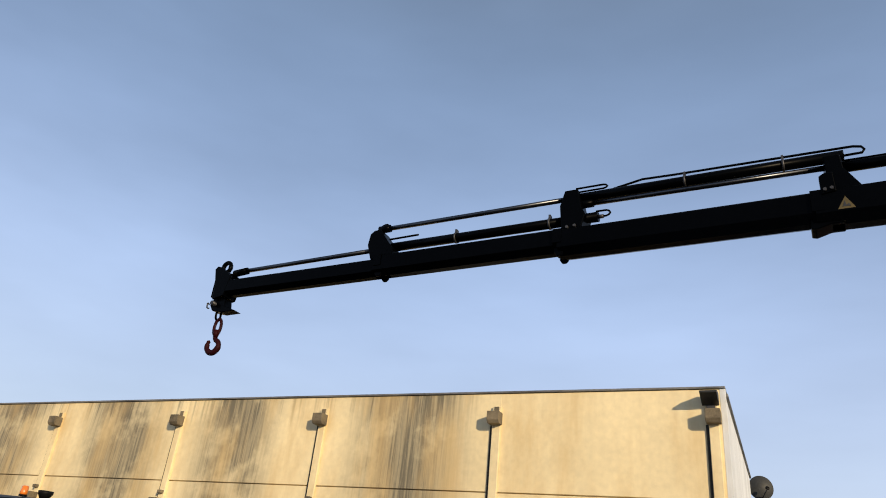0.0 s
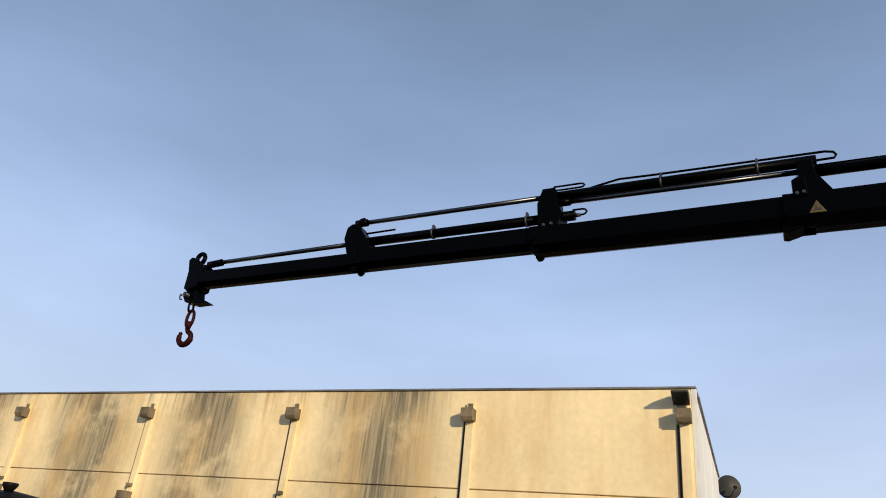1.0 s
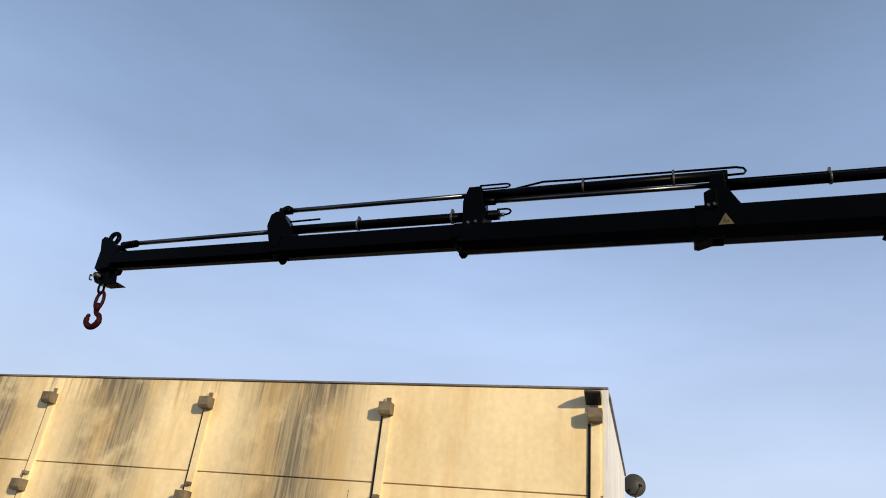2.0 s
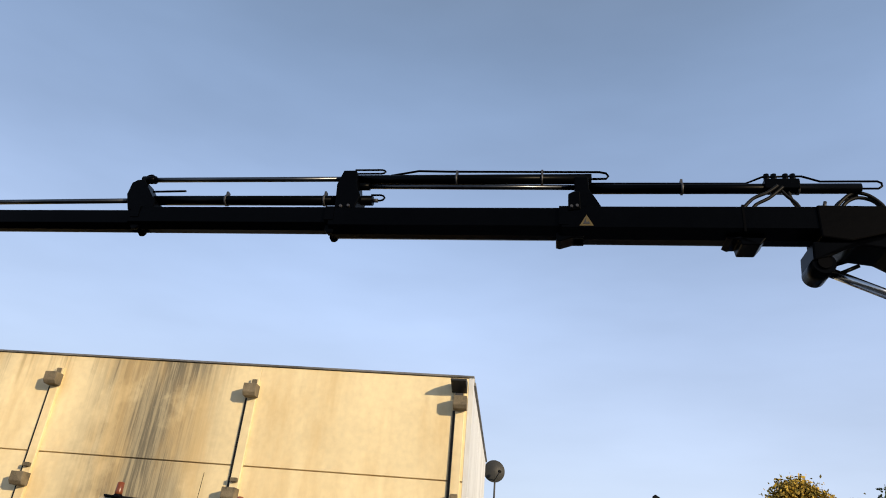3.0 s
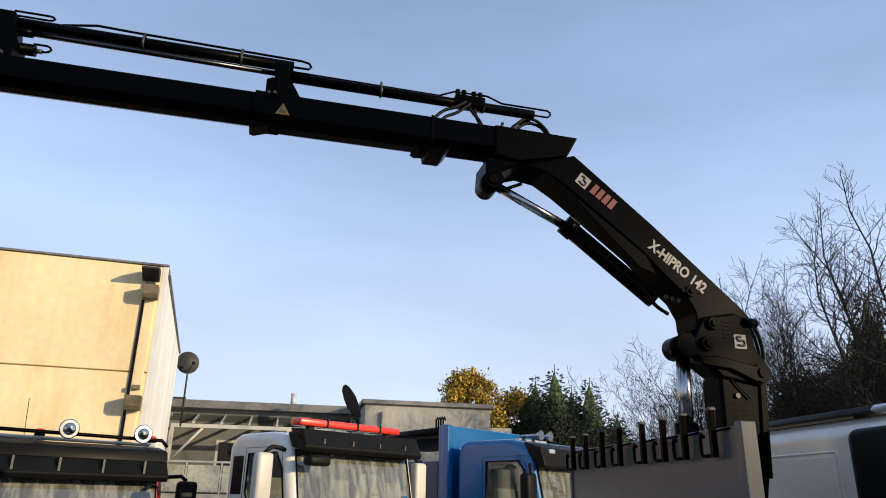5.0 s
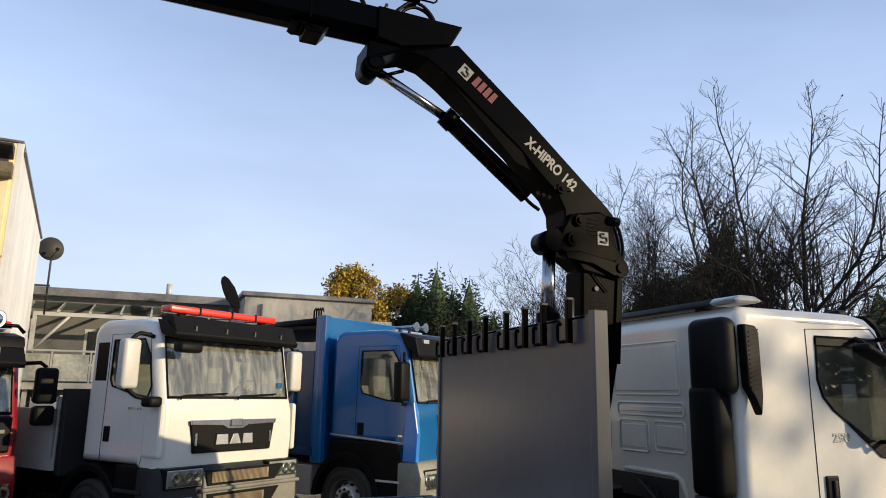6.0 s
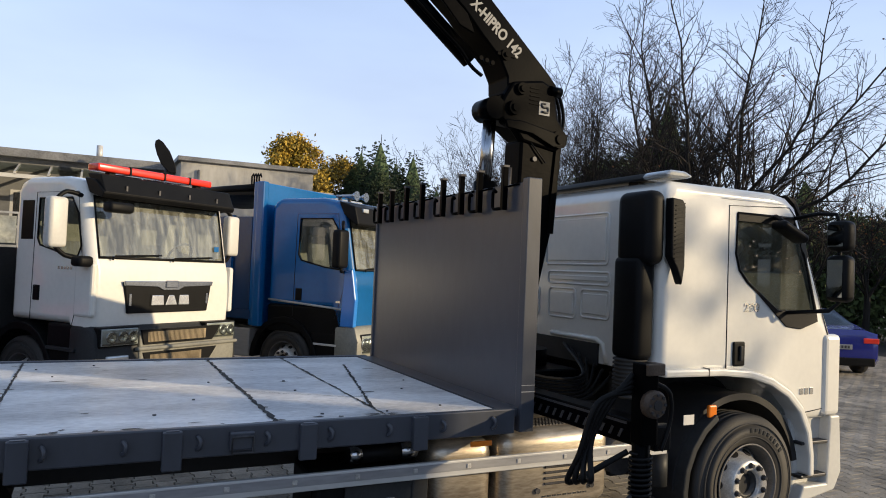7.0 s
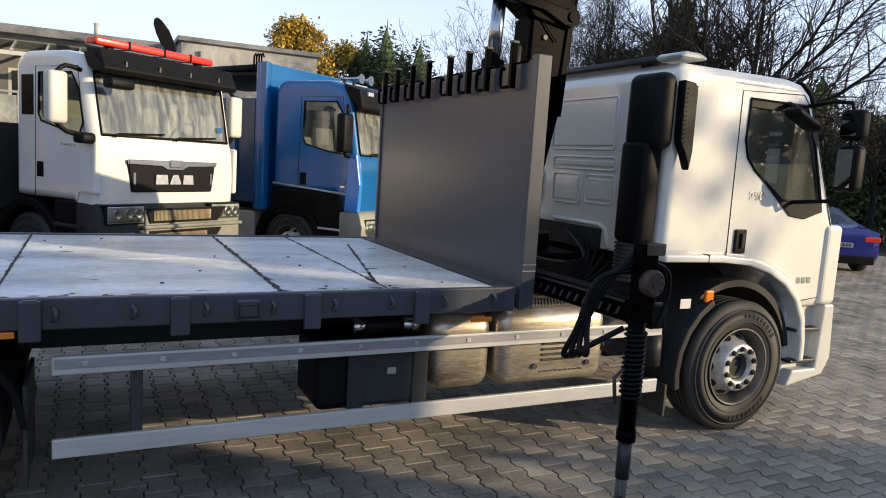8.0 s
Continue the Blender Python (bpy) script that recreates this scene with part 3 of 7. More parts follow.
def make_annex():
    ax = thing("annex_building", Matrix.Translation((-6.3, 21.0, 0)), "low grey rendered annex with glazed canopy and balcony", "building")
    part("wall", plate([(0, 0), (7.5, 0), (7.5, 5.0), (0, 5.0)], [[(1.6, 2.75), (3.2, 2.75), (3.2, 3.95), (1.6, 3.95)], [(4.6, 2.75), (6.0, 2.75), (6.0, 3.95), (4.6, 3.95)]], "xz", 0.0), PLASTER, ax)
    part("rear_wall", box(0, 7.5, 0.4, 6.0, 0, 4.95), PLASTER, ax)
    part("roof", box(-0.15, 7.6, -0.35, 6.1, 4.95, 5.22, 0.02), ZINC, ax, "dark sheet metal flat roof edge")
    for x0, x1 in ((1.6, 3.2), (4.6, 6.0)):
        w = part("window", box(x0, x1, 0.08, 0.1, 2.75, 3.95), GLASS_DARK, ax, "dark window with white frame")
        m = (x0 + x1) / 2
        for a, b, c, d in ((x0, x1, 2.75, 2.83), (x0, x1, 3.87, 3.95), (x0, x0 + 0.08, 2.83, 3.87), (x1 - 0.08, x1, 2.83, 3.87), (m - 0.05, m + 0.05, 2.83, 3.87)):
            part("window_frame", box(a, b, 0.0, 0.07, c, d), WHITE_DULL, w)
        part("room_wall", box(x0, x1, 0.3, 0.35, 2.75, 3.95), INTERIOR, w)
    # canopy of glass panes on white rafters
    for k in range(9):
        x = 0.05 + 0.88 * k
        part("rafter", prism([(0.0, 4.78), (0.0, 4.70), (-1.5, 4.3), (-1.5, 4.38)], "yz", x - 0.03, x + 0.03), WHITE_DULL, ax)
        if k < 8:
            bm = bmesh.new()
            bm.faces.new([bm.verts.new(v) for v in ((x + 0.03, 0, 4.79), (x + 0.85, 0, 4.79), (x + 0.85, -1.55, 4.39), (x + 0.03, -1.55, 4.39))])
            face_out(part("canopy_pane", bm, CANOPY, ax), (0, 0, 1)).visible_shadow = False
    part("canopy_beam", box(0, 7.2, -1.5, -1.4, 4.2, 4.32), WHITE_DULL, ax)
    for x in (0.25, 3.9, 7.0):
        part("canopy_post", box(x, x + 0.12, -1.5, -1.38, 0, 4.2), WHITE_DULL, ax)
    part("knee_brace", tube([(0.3, -1.44, 3.1), (1.25, -1.44, 4.2)], 0.05, 4), WHITE_DULL, ax)
    # balcony with frosted panes
    part("balcony_slab", box(-0.2, 7.3, -1.7, 0, 2.0, 2.2), PLASTER_L, ax)
    part("hand_rail", box(-0.2, 7.3, -1.7, -1.64, 3.12, 3.18, 0.01), ALU, ax)
    for k in range(7):
        x = -0.15 + 1.06 * k
        part("rail_post", box(x, x + 0.05, -1.69, -1.65, 2.2, 3.14), ALU, ax)
        part("balcony_pane", box(x + 0.07, x + 1.04, -1.68, -1.665, 2.25, 3.05), FROST, ax, "frosted glass balcony pane")
    for k in range(7):
        x = -0.15 + 1.06 * k
        part("lower_post", box(x, x + 0.1, -1.6, -1.5, 0, 2.0), PLASTER_L, ax)
    part("flue", cyl((4.05, 1.0, 5.2), (4.05, 1.0, 5.75), 0.1, seg=16), ALU, ax, "shiny metal flue pipe")
    part("side_wall", box(-0.6, 0.0, -1.7, 0.2, 0, 5.0), PLASTER_L, ax)
    bb = thing("roof_block", Matrix.Translation((0.1, 19.2, 0)), "grey concrete block building with metal coping", "building")
    part("wall", box(0, 4.35, 0, 4.5, 0, 5.15), PLASTER_L, bb)
    part("coping", box(-0.12, 4.47, -0.12, 4.6, 5.15, 5.3, 0.02), ZINC, bb, "grey sheet metal coping")
    part("wall_pipe", tube([(0.55, -0.06, 3.0), (0.55, -0.06, 4.9)], 0.04, 8), ZINC, bb)
    part("red_annex", box(4.36, 5.3, 1.0, 3.5, 0, 4.4), RED_MARK, bb)
    part("annex_roof", box(4.36, 5.4, 0.9, 3.6, 4.4, 4.62), PLASTER_L, bb)
    # black dish seen edge on
    d = thing("dark_dish", Matrix.Translation((-0.35, 19.0, 4.95)), "black dish standing edge-on beside the flat roof", "dish")
    fin = [(-0.36, 0.72), (-0.27, 0.78), (-0.14, 0.7), (0.08, 0.42), (0.24, 0.05), (0.3, -0.25), (0.1, -0.25), (-0.16, 0.0), (-0.3, 0.3), (-0.38, 0.58)]
    part("reflector", prism(fin, "xz", -0.04, 0.04, 0.015), PLASTIC, d)
    part("mast", tube([(0, 0.1, 0.1), (0, 0.1, -4.95)], 0.04, 8), STEEL_DARK, d)
    # mesh fence in front of the annex
    fe = thing("mesh_fence", Matrix.Translation((-5.2, 12.6, 0)), "pale wire mesh fence panel", "fence")
    for k in range(4):
        part("post", box(0.9 * k, 0.9 * k + 0.05, -0.03, 0.03, 0, 1.9), ALU, fe)
    for k in range(27):
        part("wire", tube([(0.1 * k + 0.05, 0, 0.1), (0.1 * k + 0.05, 0, 1.85)], 0.006, 4), ALU, fe)
    for k in range(9):
        part("wire", tube([(0, 0.005, 0.15 + 0.2 * k), (2.75, 0.005, 0.15 + 0.2 * k)], 0.006, 4), ALU, fe)


make_annex()
# plain walls added behind the camera: one shades the deck, one closes the yard
WALL_S = material("plain_render", (0.34, 0.32, 0.29), 0.9, var=0.12, scale=1.5)
tagged(part("shade_wall_south", box(2.2, 11.1, -10.4, -10.0, 0, 6.4), WALL_S), "plain rendered wall, added and unseen", "wall", kind="structure")
tagged(part("wall_west", box(-30, -29.6, -20, 9, 0, 5.0), WALL_S), "plain rendered wall, added and unseen", "wall", kind="structure")
# ---- the loader crane: local x runs from the column along the boom, y towards the near side ----
CRANE = Matrix.Translation((0.6, -0.2, 0)) @ Matrix.Rotation(radians(182.3), 4, "Z")
crane = thing("loader_crane", CRANE, "black hydraulic loader crane with long extended boom behind a lorry cab", "crane")


def boom_tube(l0, l1, w, top, side, low):
    """One telescopic box: flat top, upright sides, sides drawn in towards a narrow keel."""
    bm = bmesh.new()
    pts = [(-w + 0.012, top), (w - 0.012, top), (w, top - 0.012), (w, side), (w * 0.3, low), (-w * 0.3, low), (-w, side), (-w, top - 0.012)]
    return prism(pts, "yz", l0, l1, bm=bm)


def rod_loop(l0, l1, z, rise, parent, y=0.0, r=0.008):
    """A bent hydraulic pipe that folds back over a cylinder's end."""
    pts = [(l0, y, z + rise), (l1 + 0.02, y, z + rise), (l1, y, z + rise * 0.85), (l1 - 0.012, y, z + rise * 0.5), (l1, y, z + rise * 0.15), (l1 + 0.02, y, z), (l0, y, z)]
    return part("pipe", tube(pts, r, 8), BLACK, parent)


def pipe_clip(l, z, parent):
    bm = cyl((l - 0.008, 0, z), (l + 0.008, 0, z), 0.047, seg=20)
    box(l - 0.008, l + 0.008, -0.02, 0.02, z + 0.03, z + 0.075, bm=bm)
    return part("clip", bm, STEEL_DARK, parent, "bare metal pipe clip")


def make_boom():
    s4 = part("boom_section", boom_tube(1.75, 3.52, 0.14, 4.775, 4.6, 4.552), BLACK, crane, "widest boom box with a yellow warning triangle")
    s3 = part("boom_section", boom_tube(3.4, 5.27, 0.12, 4.775, 4.62, 4.582), BLACK, crane)
    s2 = part("boom_section", boom_tube(5.1, 6.95, 0.1, 4.79, 4.65, 4.615), BLACK, crane)
    s1 = part("boom_section", boom_tube(6.8, 8.66, 0.088, 4.765, 4.645, 4.615), BLACK, crane)
    # the housing where the boom folds on the main arm
    part("elbow_housing", prism([(1.13, 4.765), (1.80, 4.775), (1.80, 4.53), (1.62, 4.50), (1.22, 4.60)], "xz", -0.155, 0.155, 0.01), BLACK_WORN, crane)
    bm = box(2.27, 2.285, -0.145, 0.145, 4.57, 4.782)
    part("weld_band", bm, BLACK_WORN, crane)
    part("guide_block", prism([(2.4, 4.55), (2.36, 4.53), (2.31, 4.545), (2.3, 4.49), (2.18, 4.49), (2.13, 4.55)], "xz", -0.1, 0.1, 0.008), BLACK, crane)
    # collars with drooping ears at each telescope joint
    for l, w, top, low in ((6.9, 0.106, 4.795, 4.6), (5.27, 0.126, 4.783, 4.57)):
        bm = boom_tube(l - 0.035, l + 0.035, w, top, low + 0.09, low + 0.035)
        for sgn in (-1, 1):
            prism([(l - 0.045, low + 0.15), (l + 0.03, low + 0.15), (l + 0.035, low + 0.03), (l + 0.015, low), (l - 0.015, low), (l - 0.035, low + 0.02)], "xz", sgn * (w * 0.55) - 0.012, sgn * (w * 0.55) + 0.012, 0.005, bm=bm)
        part("collar", bm, BLACK, crane)
    bm = boom_tube(3.47, 3.54, 0.143, 4.778, 4.62, 4.548)
    prism([(3.56, 4.6), (3.56, 4.53), (3.53, 4.522), (3.44, 4.552), (3.36, 4.552), (3.36, 4.6)], "xz", -0.07, 0.07, 0.006, bm=bm)
    part("collar", bm, BLACK, crane)
    # upright brackets that carry the extension cylinders
    b1 = [(7.0, 4.77), (7.05, 4.92), (7.035, 5.03), (6.99, 5.06), (6.93, 5.06), (6.84, 4.93), (6.78, 4.86), (6.78, 4.78)]
    part("cylinder_bracket", prism(b1, "xz", -0.075, 0.075, 0.008), BLACK, crane)
    b2 = [(5.25, 4.77), (5.265, 5.0), (5.225, 5.13), (5.12, 5.13), (5.09, 4.96), (5.06, 4.9), (5.09, 4.80), (5.05, 4.76)]
    part("cylinder_bracket", prism(b2, "xz", -0.085, 0.085, 0.008), BLACK, crane)
    b3 = [(3.42, 4.76), (3.43, 5.05), (3.33, 5.05), (3.32, 4.94), (3.23, 4.785), (3.2, 4.76)]
    part("cylinder_bracket", prism(b3, "xz", -0.1, 0.1, 0.008), BLACK, crane)
    part("bracket_plate", prism([(3.475, 4.73), (3.475, 4.87), (3.44, 4.89), (3.39, 4.89), (3.385, 4.745)], "xz", 0.1, 0.15, 0.006), BLACK, crane)
    for l, z in ((5.14, 4.80), (5.2, 4.795), (3.45, 4.76), (3.41, 4.765)):
        part("bolt", cyl((l, 0.14 if l < 4 else 0.08, z), (l, 0.165 if l < 4 else 0.105, z), 0.012, seg=6), STEEL_DARK, crane)
    # cylinders, their chromed rods and pipes
    A = part("extension_cylinder", cyl((6.9, 0, 4.9), (4.98, 0, 4.9), 0.04, seg=24), BLACK, crane)
    part("rod", cyl((8.62, 0, 4.88), (6.88, 0, 4.9), 0.021, seg=16), CHROME_DULL, A, "bare chromed piston rod")
    part("rod_end", cyl((8.66, 0, 4.868), (8.5, 0, 4.88), 0.035, seg=16), BLACK, A)
    rod_loop(5.0, 4.9, 4.9, 0.05, A)
    part("pipe", tube([(6.85, 0.03, 4.967), (6.56, 0.03, 4.972)], 0.009), BLACK, A)
    pipe_clip(5.37, 4.9, A)
    pipe_clip(6.2, 4.9, A)
    part("end_plug", cyl((4.98, 0, 4.9), (4.94, 0, 4.9), 0.018, seg=6), STEEL_DARK, A)
    B = part("extension_cylinder", cyl((5.2, 0, 5.09), (3.3, 0, 5.09), 0.04, seg=24), BLACK, crane)
    part("rod", cyl((6.95, 0, 5.1), (5.2, 0, 5.1), 0.021, seg=16), CHROME_DULL, B, "bare chromed piston rod")
    part("rod_end", cyl((6.99, 0, 5.1), (6.88, 0, 5.1), 0.034, seg=16), BLACK, B)
    part("pipe", tube([(4.86, 0, 5.13), (4.64, 0, 5.172), (4.4, 0, 5.165), (3.24, 0, 5.152), (3.19, 0, 5.14), (3.175, 0, 5.115), (3.19, 0, 5.092), (3.3, 0, 5.09)], 0.009), BLACK, B)
    rod_loop(5.16, 4.92, 5.15, 0.035, B)
    pipe_clip(4.33, 5.09, B)
    pipe_clip(3.67, 5.09, B)
    C = part("extension_cylinder", cyl((3.42, 0, 5.0), (1.43, 0, 5.0), 0.038, seg=24), BLACK, crane)
    part("rod", cyl((5.15, 0, 5.03), (3.4, 0, 5.015), 0.02, seg=16), CHROME_DULL, C, "bare chromed piston rod")
    part("rod_end", cyl((5.17, 0, 5.03), (5.02, 0, 5.03), 0.032, seg=16), BLACK, C)
    part("pipe", tube([(3.3, 0.0, 5.05), (2.2, 0, 5.045), (2.08, 0, 5.1), (1.9, 0, 5.105)], 0.008), BLACK, C)
    part("pipe", tube([(1.9, 0, 5.105), (1.81, 0, 5.105), (1.69, 0, 5.06), (1.31, 0, 5.06), (1.285, 0, 5.045), (1.285, 0, 5.02), (1.31, 0, 5.0), (1.45, 0, 5.0)], 0.008), BLACK, C)
    pipe_clip(2.65, 5.0, C)
    pipe_clip(1.85, 5.0, C)
    bm = box(1.84, 2.08, -0.05, 0.05, 4.975, 5.06, 0.008)
    for l in (1.87, 1.92, 2.0, 2.05):
        cyl((l, 0, 5.05), (l, 0, 5.12), 0.02, seg=10, bm=bm)
    part("valve_block", bm, BLACK, C)
    for k, pts in enumerate((
            [(2.0, 4.99), (2.08, 4.93), (2.18, 4.88), (2.27, 4.78)], [(1.96, 4.99), (2.06, 4.9), (2.16, 4.84), (2.2, 4.77)],
            [(1.98, 4.99), (1.94, 4.93), (1.88, 4.86), (1.84, 4.77)], [(1.92, 4.99), (1.9, 4.9), (1.86, 4.83), (1.8, 4.77)],
            [(1.62, 4.78), (1.6, 4.86), (1.5, 4.96), (1.4, 4.96), (1.31, 4.88), (1.27, 4.77)], [(1.58, 4.78), (1.55, 4.88), (1.46, 4.94), (1.36, 4.92), (1.3, 4.85), (1.25, 4.77)], [(1.64, 4.78), (1.62, 4.84), (1.56, 4.92), (1.44, 4.98)])):
        part("hydraulic_hose", tube([(l, 0.06 - 0.018 * k, z) for l, z in pts], 0.013, 8, smooth_steps=6), HOSE, crane)
    bm = cyl((1.74, 0.1, 4.77), (1.72, 0.1, 4.83), 0.012, seg=8)
    part("nipple", bm, STEEL_DARK, crane)
    # lifting ring plates on the brackets
    part("lifting_eye", tube([(6.99, 0, 5.08), (6.97, 0, 5.13), (6.92, 0, 5.145), (6.9, 0, 5.11), (6.92, 0, 5.08)], 0.01, 8, smooth_steps=3), BLACK, crane)
    # boom tip
    tip = prism([(8.66, 4.6), (8.79, 4.57), (8.8, 4.72), (8.85, 4.9), (8.82, 4.93), (8.75, 4.91), (8.68, 4.86), (8.62, 4.8)], "xz", -0.09, -0.07, 0.005)
    prism([(8.66, 4.6), (8.79, 4.57), (8.8, 4.72), (8.85, 4.9), (8.82, 4.93), (8.75, 4.91), (8.68, 4.86), (8.62, 4.8)], "xz", 0.07, 0.09, 0.005, bm=tip)
    box(8.66, 8.83, -0.075, 0.075, 4.6, 4.78, bm=tip)
    part("boom_tip", tip, BLACK, crane)
    part("tip_ring", tube([(8.79 + 0.05 * math.cos(a), 0, 4.95 + 0.055 * math.sin(a)) for a in [k * math.pi / 8 for k in range(16)]], 0.022, 10, closed=True), BLACK, crane)
    part("spike_plate", prism([(8.80, 4.47), (8.84, 4.53), (8.80, 4.6), (8.66, 4.58), (8.64, 4.5), (8.5, 4.445), (8.68, 4.44)], "xz", -0.05, 0.05, 0.005), BLACK, crane)
    part("shackle_pin", cyl((8.77, -0.1, 4.53), (8.77, 0.1, 4.53), 0.022, seg=14), STEEL_DARK, crane)
    part("safety_clip", tube([(8.84, 0.06, 4.53), (8.865, 0.06, 4.55), (8.86, 0.06, 4.5), (8.83, 0.06, 4.49)], 0.007, 6, smooth_steps=3), STEEL_DARK, crane)
    # swivel and hook
    ring = lambda cx, cz, a, b, r, ax="x": tube([(cx + a * math.cos(k * math.pi / 9), 0, cz + b * math.sin(k * math.pi / 9)) if ax == "x" else (cx, a * math.cos(k * math.pi / 9), cz + b * math.sin(k * math.pi / 9)) for k in range(18)], r, 10, closed=True)
    hook = part("hook", tube([(8.715, 0, 4.22), (8.712, 0, 4.185), (8.66, 0, 4.15), (8.645, 0, 4.10), (8.68, 0, 4.055), (8.735, 0, 4.05), (8.785, 0, 4.09), (8.79, 0, 4.14), (8.775, 0, 4.175)], [0.016] * 4 + [0.018] * 4 + [0.024] * 10 + [0.028] * 16 + [0.024] * 8 + [0.018] * 5 + [0.006] * 4, 12, smooth_steps=6), RED_PAINT, crane, "dark red cast lifting hook hanging open")
    part("shackle", ring(8.745, 4.425, 0.03, 0.05, 0.011, "y"), BLACK, hook)
    part("swivel_link", ring(8.715, 4.305, 0.042, 0.085, 0.015), RED_PAINT, hook)
    part("swivel_body", cyl((8.715, 0, 4.27), (8.712, 0, 4.2), 0.036, 0.022, 16), RED_PAINT, hook)
    # warning triangle
    yb = 0.1415
    tri = bmesh.new()
    tri.faces.new([tri.verts.new((l, yb, z)) for l, z in ((3.345, 4.70), (3.295, 4.61), (3.395, 4.61))])
    part("warning_sticker", tri, YELLOW_SIGN, s4, "yellow triangular warning sticker")
    mk = prism([(3.37, 4.625), (3.32, 4.625), (3.33, 4.645), (3.345, 4.635), (3.352, 4.668), (3.36, 4.64)], "xz", yb + 0.001, yb + 0.002)
    part("sticker_mark", mk, DARK_MARK, s4)


def make_arm():
    # main arm: from the elbow down to the head on the column
    outline = [(1.16, 4.62), (1.22, 4.60), (1.62, 4.50), (1.86, 4.5), (1.87, 4.36), (1.78, 4.38), (1.6, 4.48), (1.40, 4.45), (1.24, 4.35), (0.64, 3.89), (0.47, 3.72), (0.31, 3.58), (0.245, 3.46), (0.24, 3.36), (-0.16, 3.36), (-0.22, 3.46), (-0.14, 3.54), (0.55, 4.13)]
    arm = part("main_arm", prism(outline, "xz", -0.14, 0.14, 0.012), BLACK, crane, "black main arm with lettering")
    part("side_web", prism([(1.2, 4.27), (1.13, 4.24), (0.62, 3.86), (0.55, 3.72), (0.68, 3.76)], "xz", 0.135, 0.152, 0.006), BLACK_WORN, arm, "scuffed stiffener plate catching light")
    part("cylinder_eye", cyl((1.8, -0.12, 4.35), (1.8, 0.12, 4.35), 0.075, seg=24), BLACK, crane)
    part("cylinder_eye", cyl((1.8, 0.12, 4.35), (1.8, 0.135, 4.35), 0.045, seg=20), BLACK_WORN, crane)
    # tilt cylinder of the boom
    tc = part("tilt_cylinder", cyl((1.19, 0, 4.09), (0.5, 0, 3.57), 0.065, seg=28), BLACK, crane)
    part("collar", cyl((1.21, 0, 4.105), (1.13, 0, 4.045), 0.076, seg=28), BLACK, tc)
    part("rod", cyl((1.76, 0, 4.35), (1.17, 0, 4.075), 0.034, seg=24), CHROME, tc, "bare chromed piston rod")
    part("pipe", tube([(1.1, 0.075, 3.96), (0.82, 0.08, 3.75), (0.64, 0.09, 3.61), (0.55, 0.1, 3.5), (0.45, 0.1, 3.44)], 0.014, 8, smooth_steps=4), BLACK, tc)
    part("stay_bar", tube([(1.72, 0.02, 4.3), (1.55, 0.02, 4.38)], 0.014), BLACK, crane)
    # head with pivots
    core = prism([(0.24, 3.3), (0.2, 3.12), (0.05, 3.02), (-0.2, 3.0), (-0.2, 3.4), (0.1, 3.44), (0.24, 3.42)], "xz", -0.14, 0.13, 0.02)
    cyl((0.37, -0.02, 3.2), (0.37, 0.19, 3.2), 0.085, seg=28, bm=core)
    prism([(0.42, 3.27), (0.2, 3.36), (0.15, 3.1), (0.36, 3.12)], "xz", 0.0, 0.16, 0.01, bm=core)
    part("pivot_block", core, BLACK, crane)
    head = [(0.33, 3.24), (0.33, 3.14), (0.28, 3.09), (0.2, 3.07), (0.12, 2.98), (-0.2, 2.93), (-0.28, 3.0), (-0.27, 3.12), (-0.2, 3.2), (-0.17, 3.42), (-0.05, 3.47), (0.22, 3.42), (0.28, 3.33)]
    hd = part("boom_head", prism(head, "xz", 0.11, 0.19, 0.02), BLACK_WORN, crane, "worn black pivot head on the crane column")
    for l, z, r in ((0.21, 3.22, 0.055), (0.15, 3.37, 0.045), (-0.21, 3.03, 0.07)):
        bm = cyl((l, 0.17, z), (l, 0.215, z), r, seg=24)
        cyl((l, 0.21, z), (l, 0.228, z), r * 0.55, seg=18, bm=bm)
        part("pivot_pin", bm, BLACK_WORN, hd)
    part("link_plate", prism([(0.3, 3.12), (0.15, 3.13), (-0.15, 3.08), (-0.26, 3.04), (-0.26, 2.98), (-0.15, 2.96), (0.05, 3.04), (0.28, 3.06)], "xz", 0.192, 0.216, 0.008), BLACK, hd)
    for k in range(5):
        part("louvre_slot", box(-0.02, 0.07, 0.19, 0.196, 3.27 + 0.03 * k, 3.277 + 0.03 * k), BLACK, hd)
    part("pivot_cover", cyl((-0.12, 0.18, 3.4), (-0.22, 0.18, 3.4), 0.04, seg=16), BLACK, hd)
    part("emblem", box(-0.115, -0.015, 0.191, 0.1945, 3.2, 3.305), WHITE_MARK, hd, "square white emblem sticker")
    part("emblem_mark", tube([(-0.04, 0.196, 3.225), (-0.095, 0.196, 3.225), (-0.095, 0.196, 3.26), (-0.05, 0.196, 3.26), (-0.04, 0.196, 3.285), (-0.075, 0.196, 3.288)], 0.009, 6, smooth_steps=3), DARK_MARK, hd)
    # lug at mid arm
    bm = cyl((0.27, 0.14, 3.62), (0.27, 0.155, 3.62), 0.042, seg=20)
    box(0.19, 0.35, 0.14, 0.149, 3.605, 3.635, 0.004, bm=bm)
    cyl((0.27, 0.15, 3.62), (0.27, 0.168, 3.62), 0.018, seg=12, bm=bm)
    part("lubrication_lug", bm, BLACK_WORN, arm)
    for k in range(3):
        part("bolt", cyl((0.5 - 0.05 * k, 0.14, 3.55 - 0.01 * k), (0.5 - 0.05 * k, 0.17, 3.55 - 0.01 * k), 0.018, seg=8), BLACK_WORN, arm)
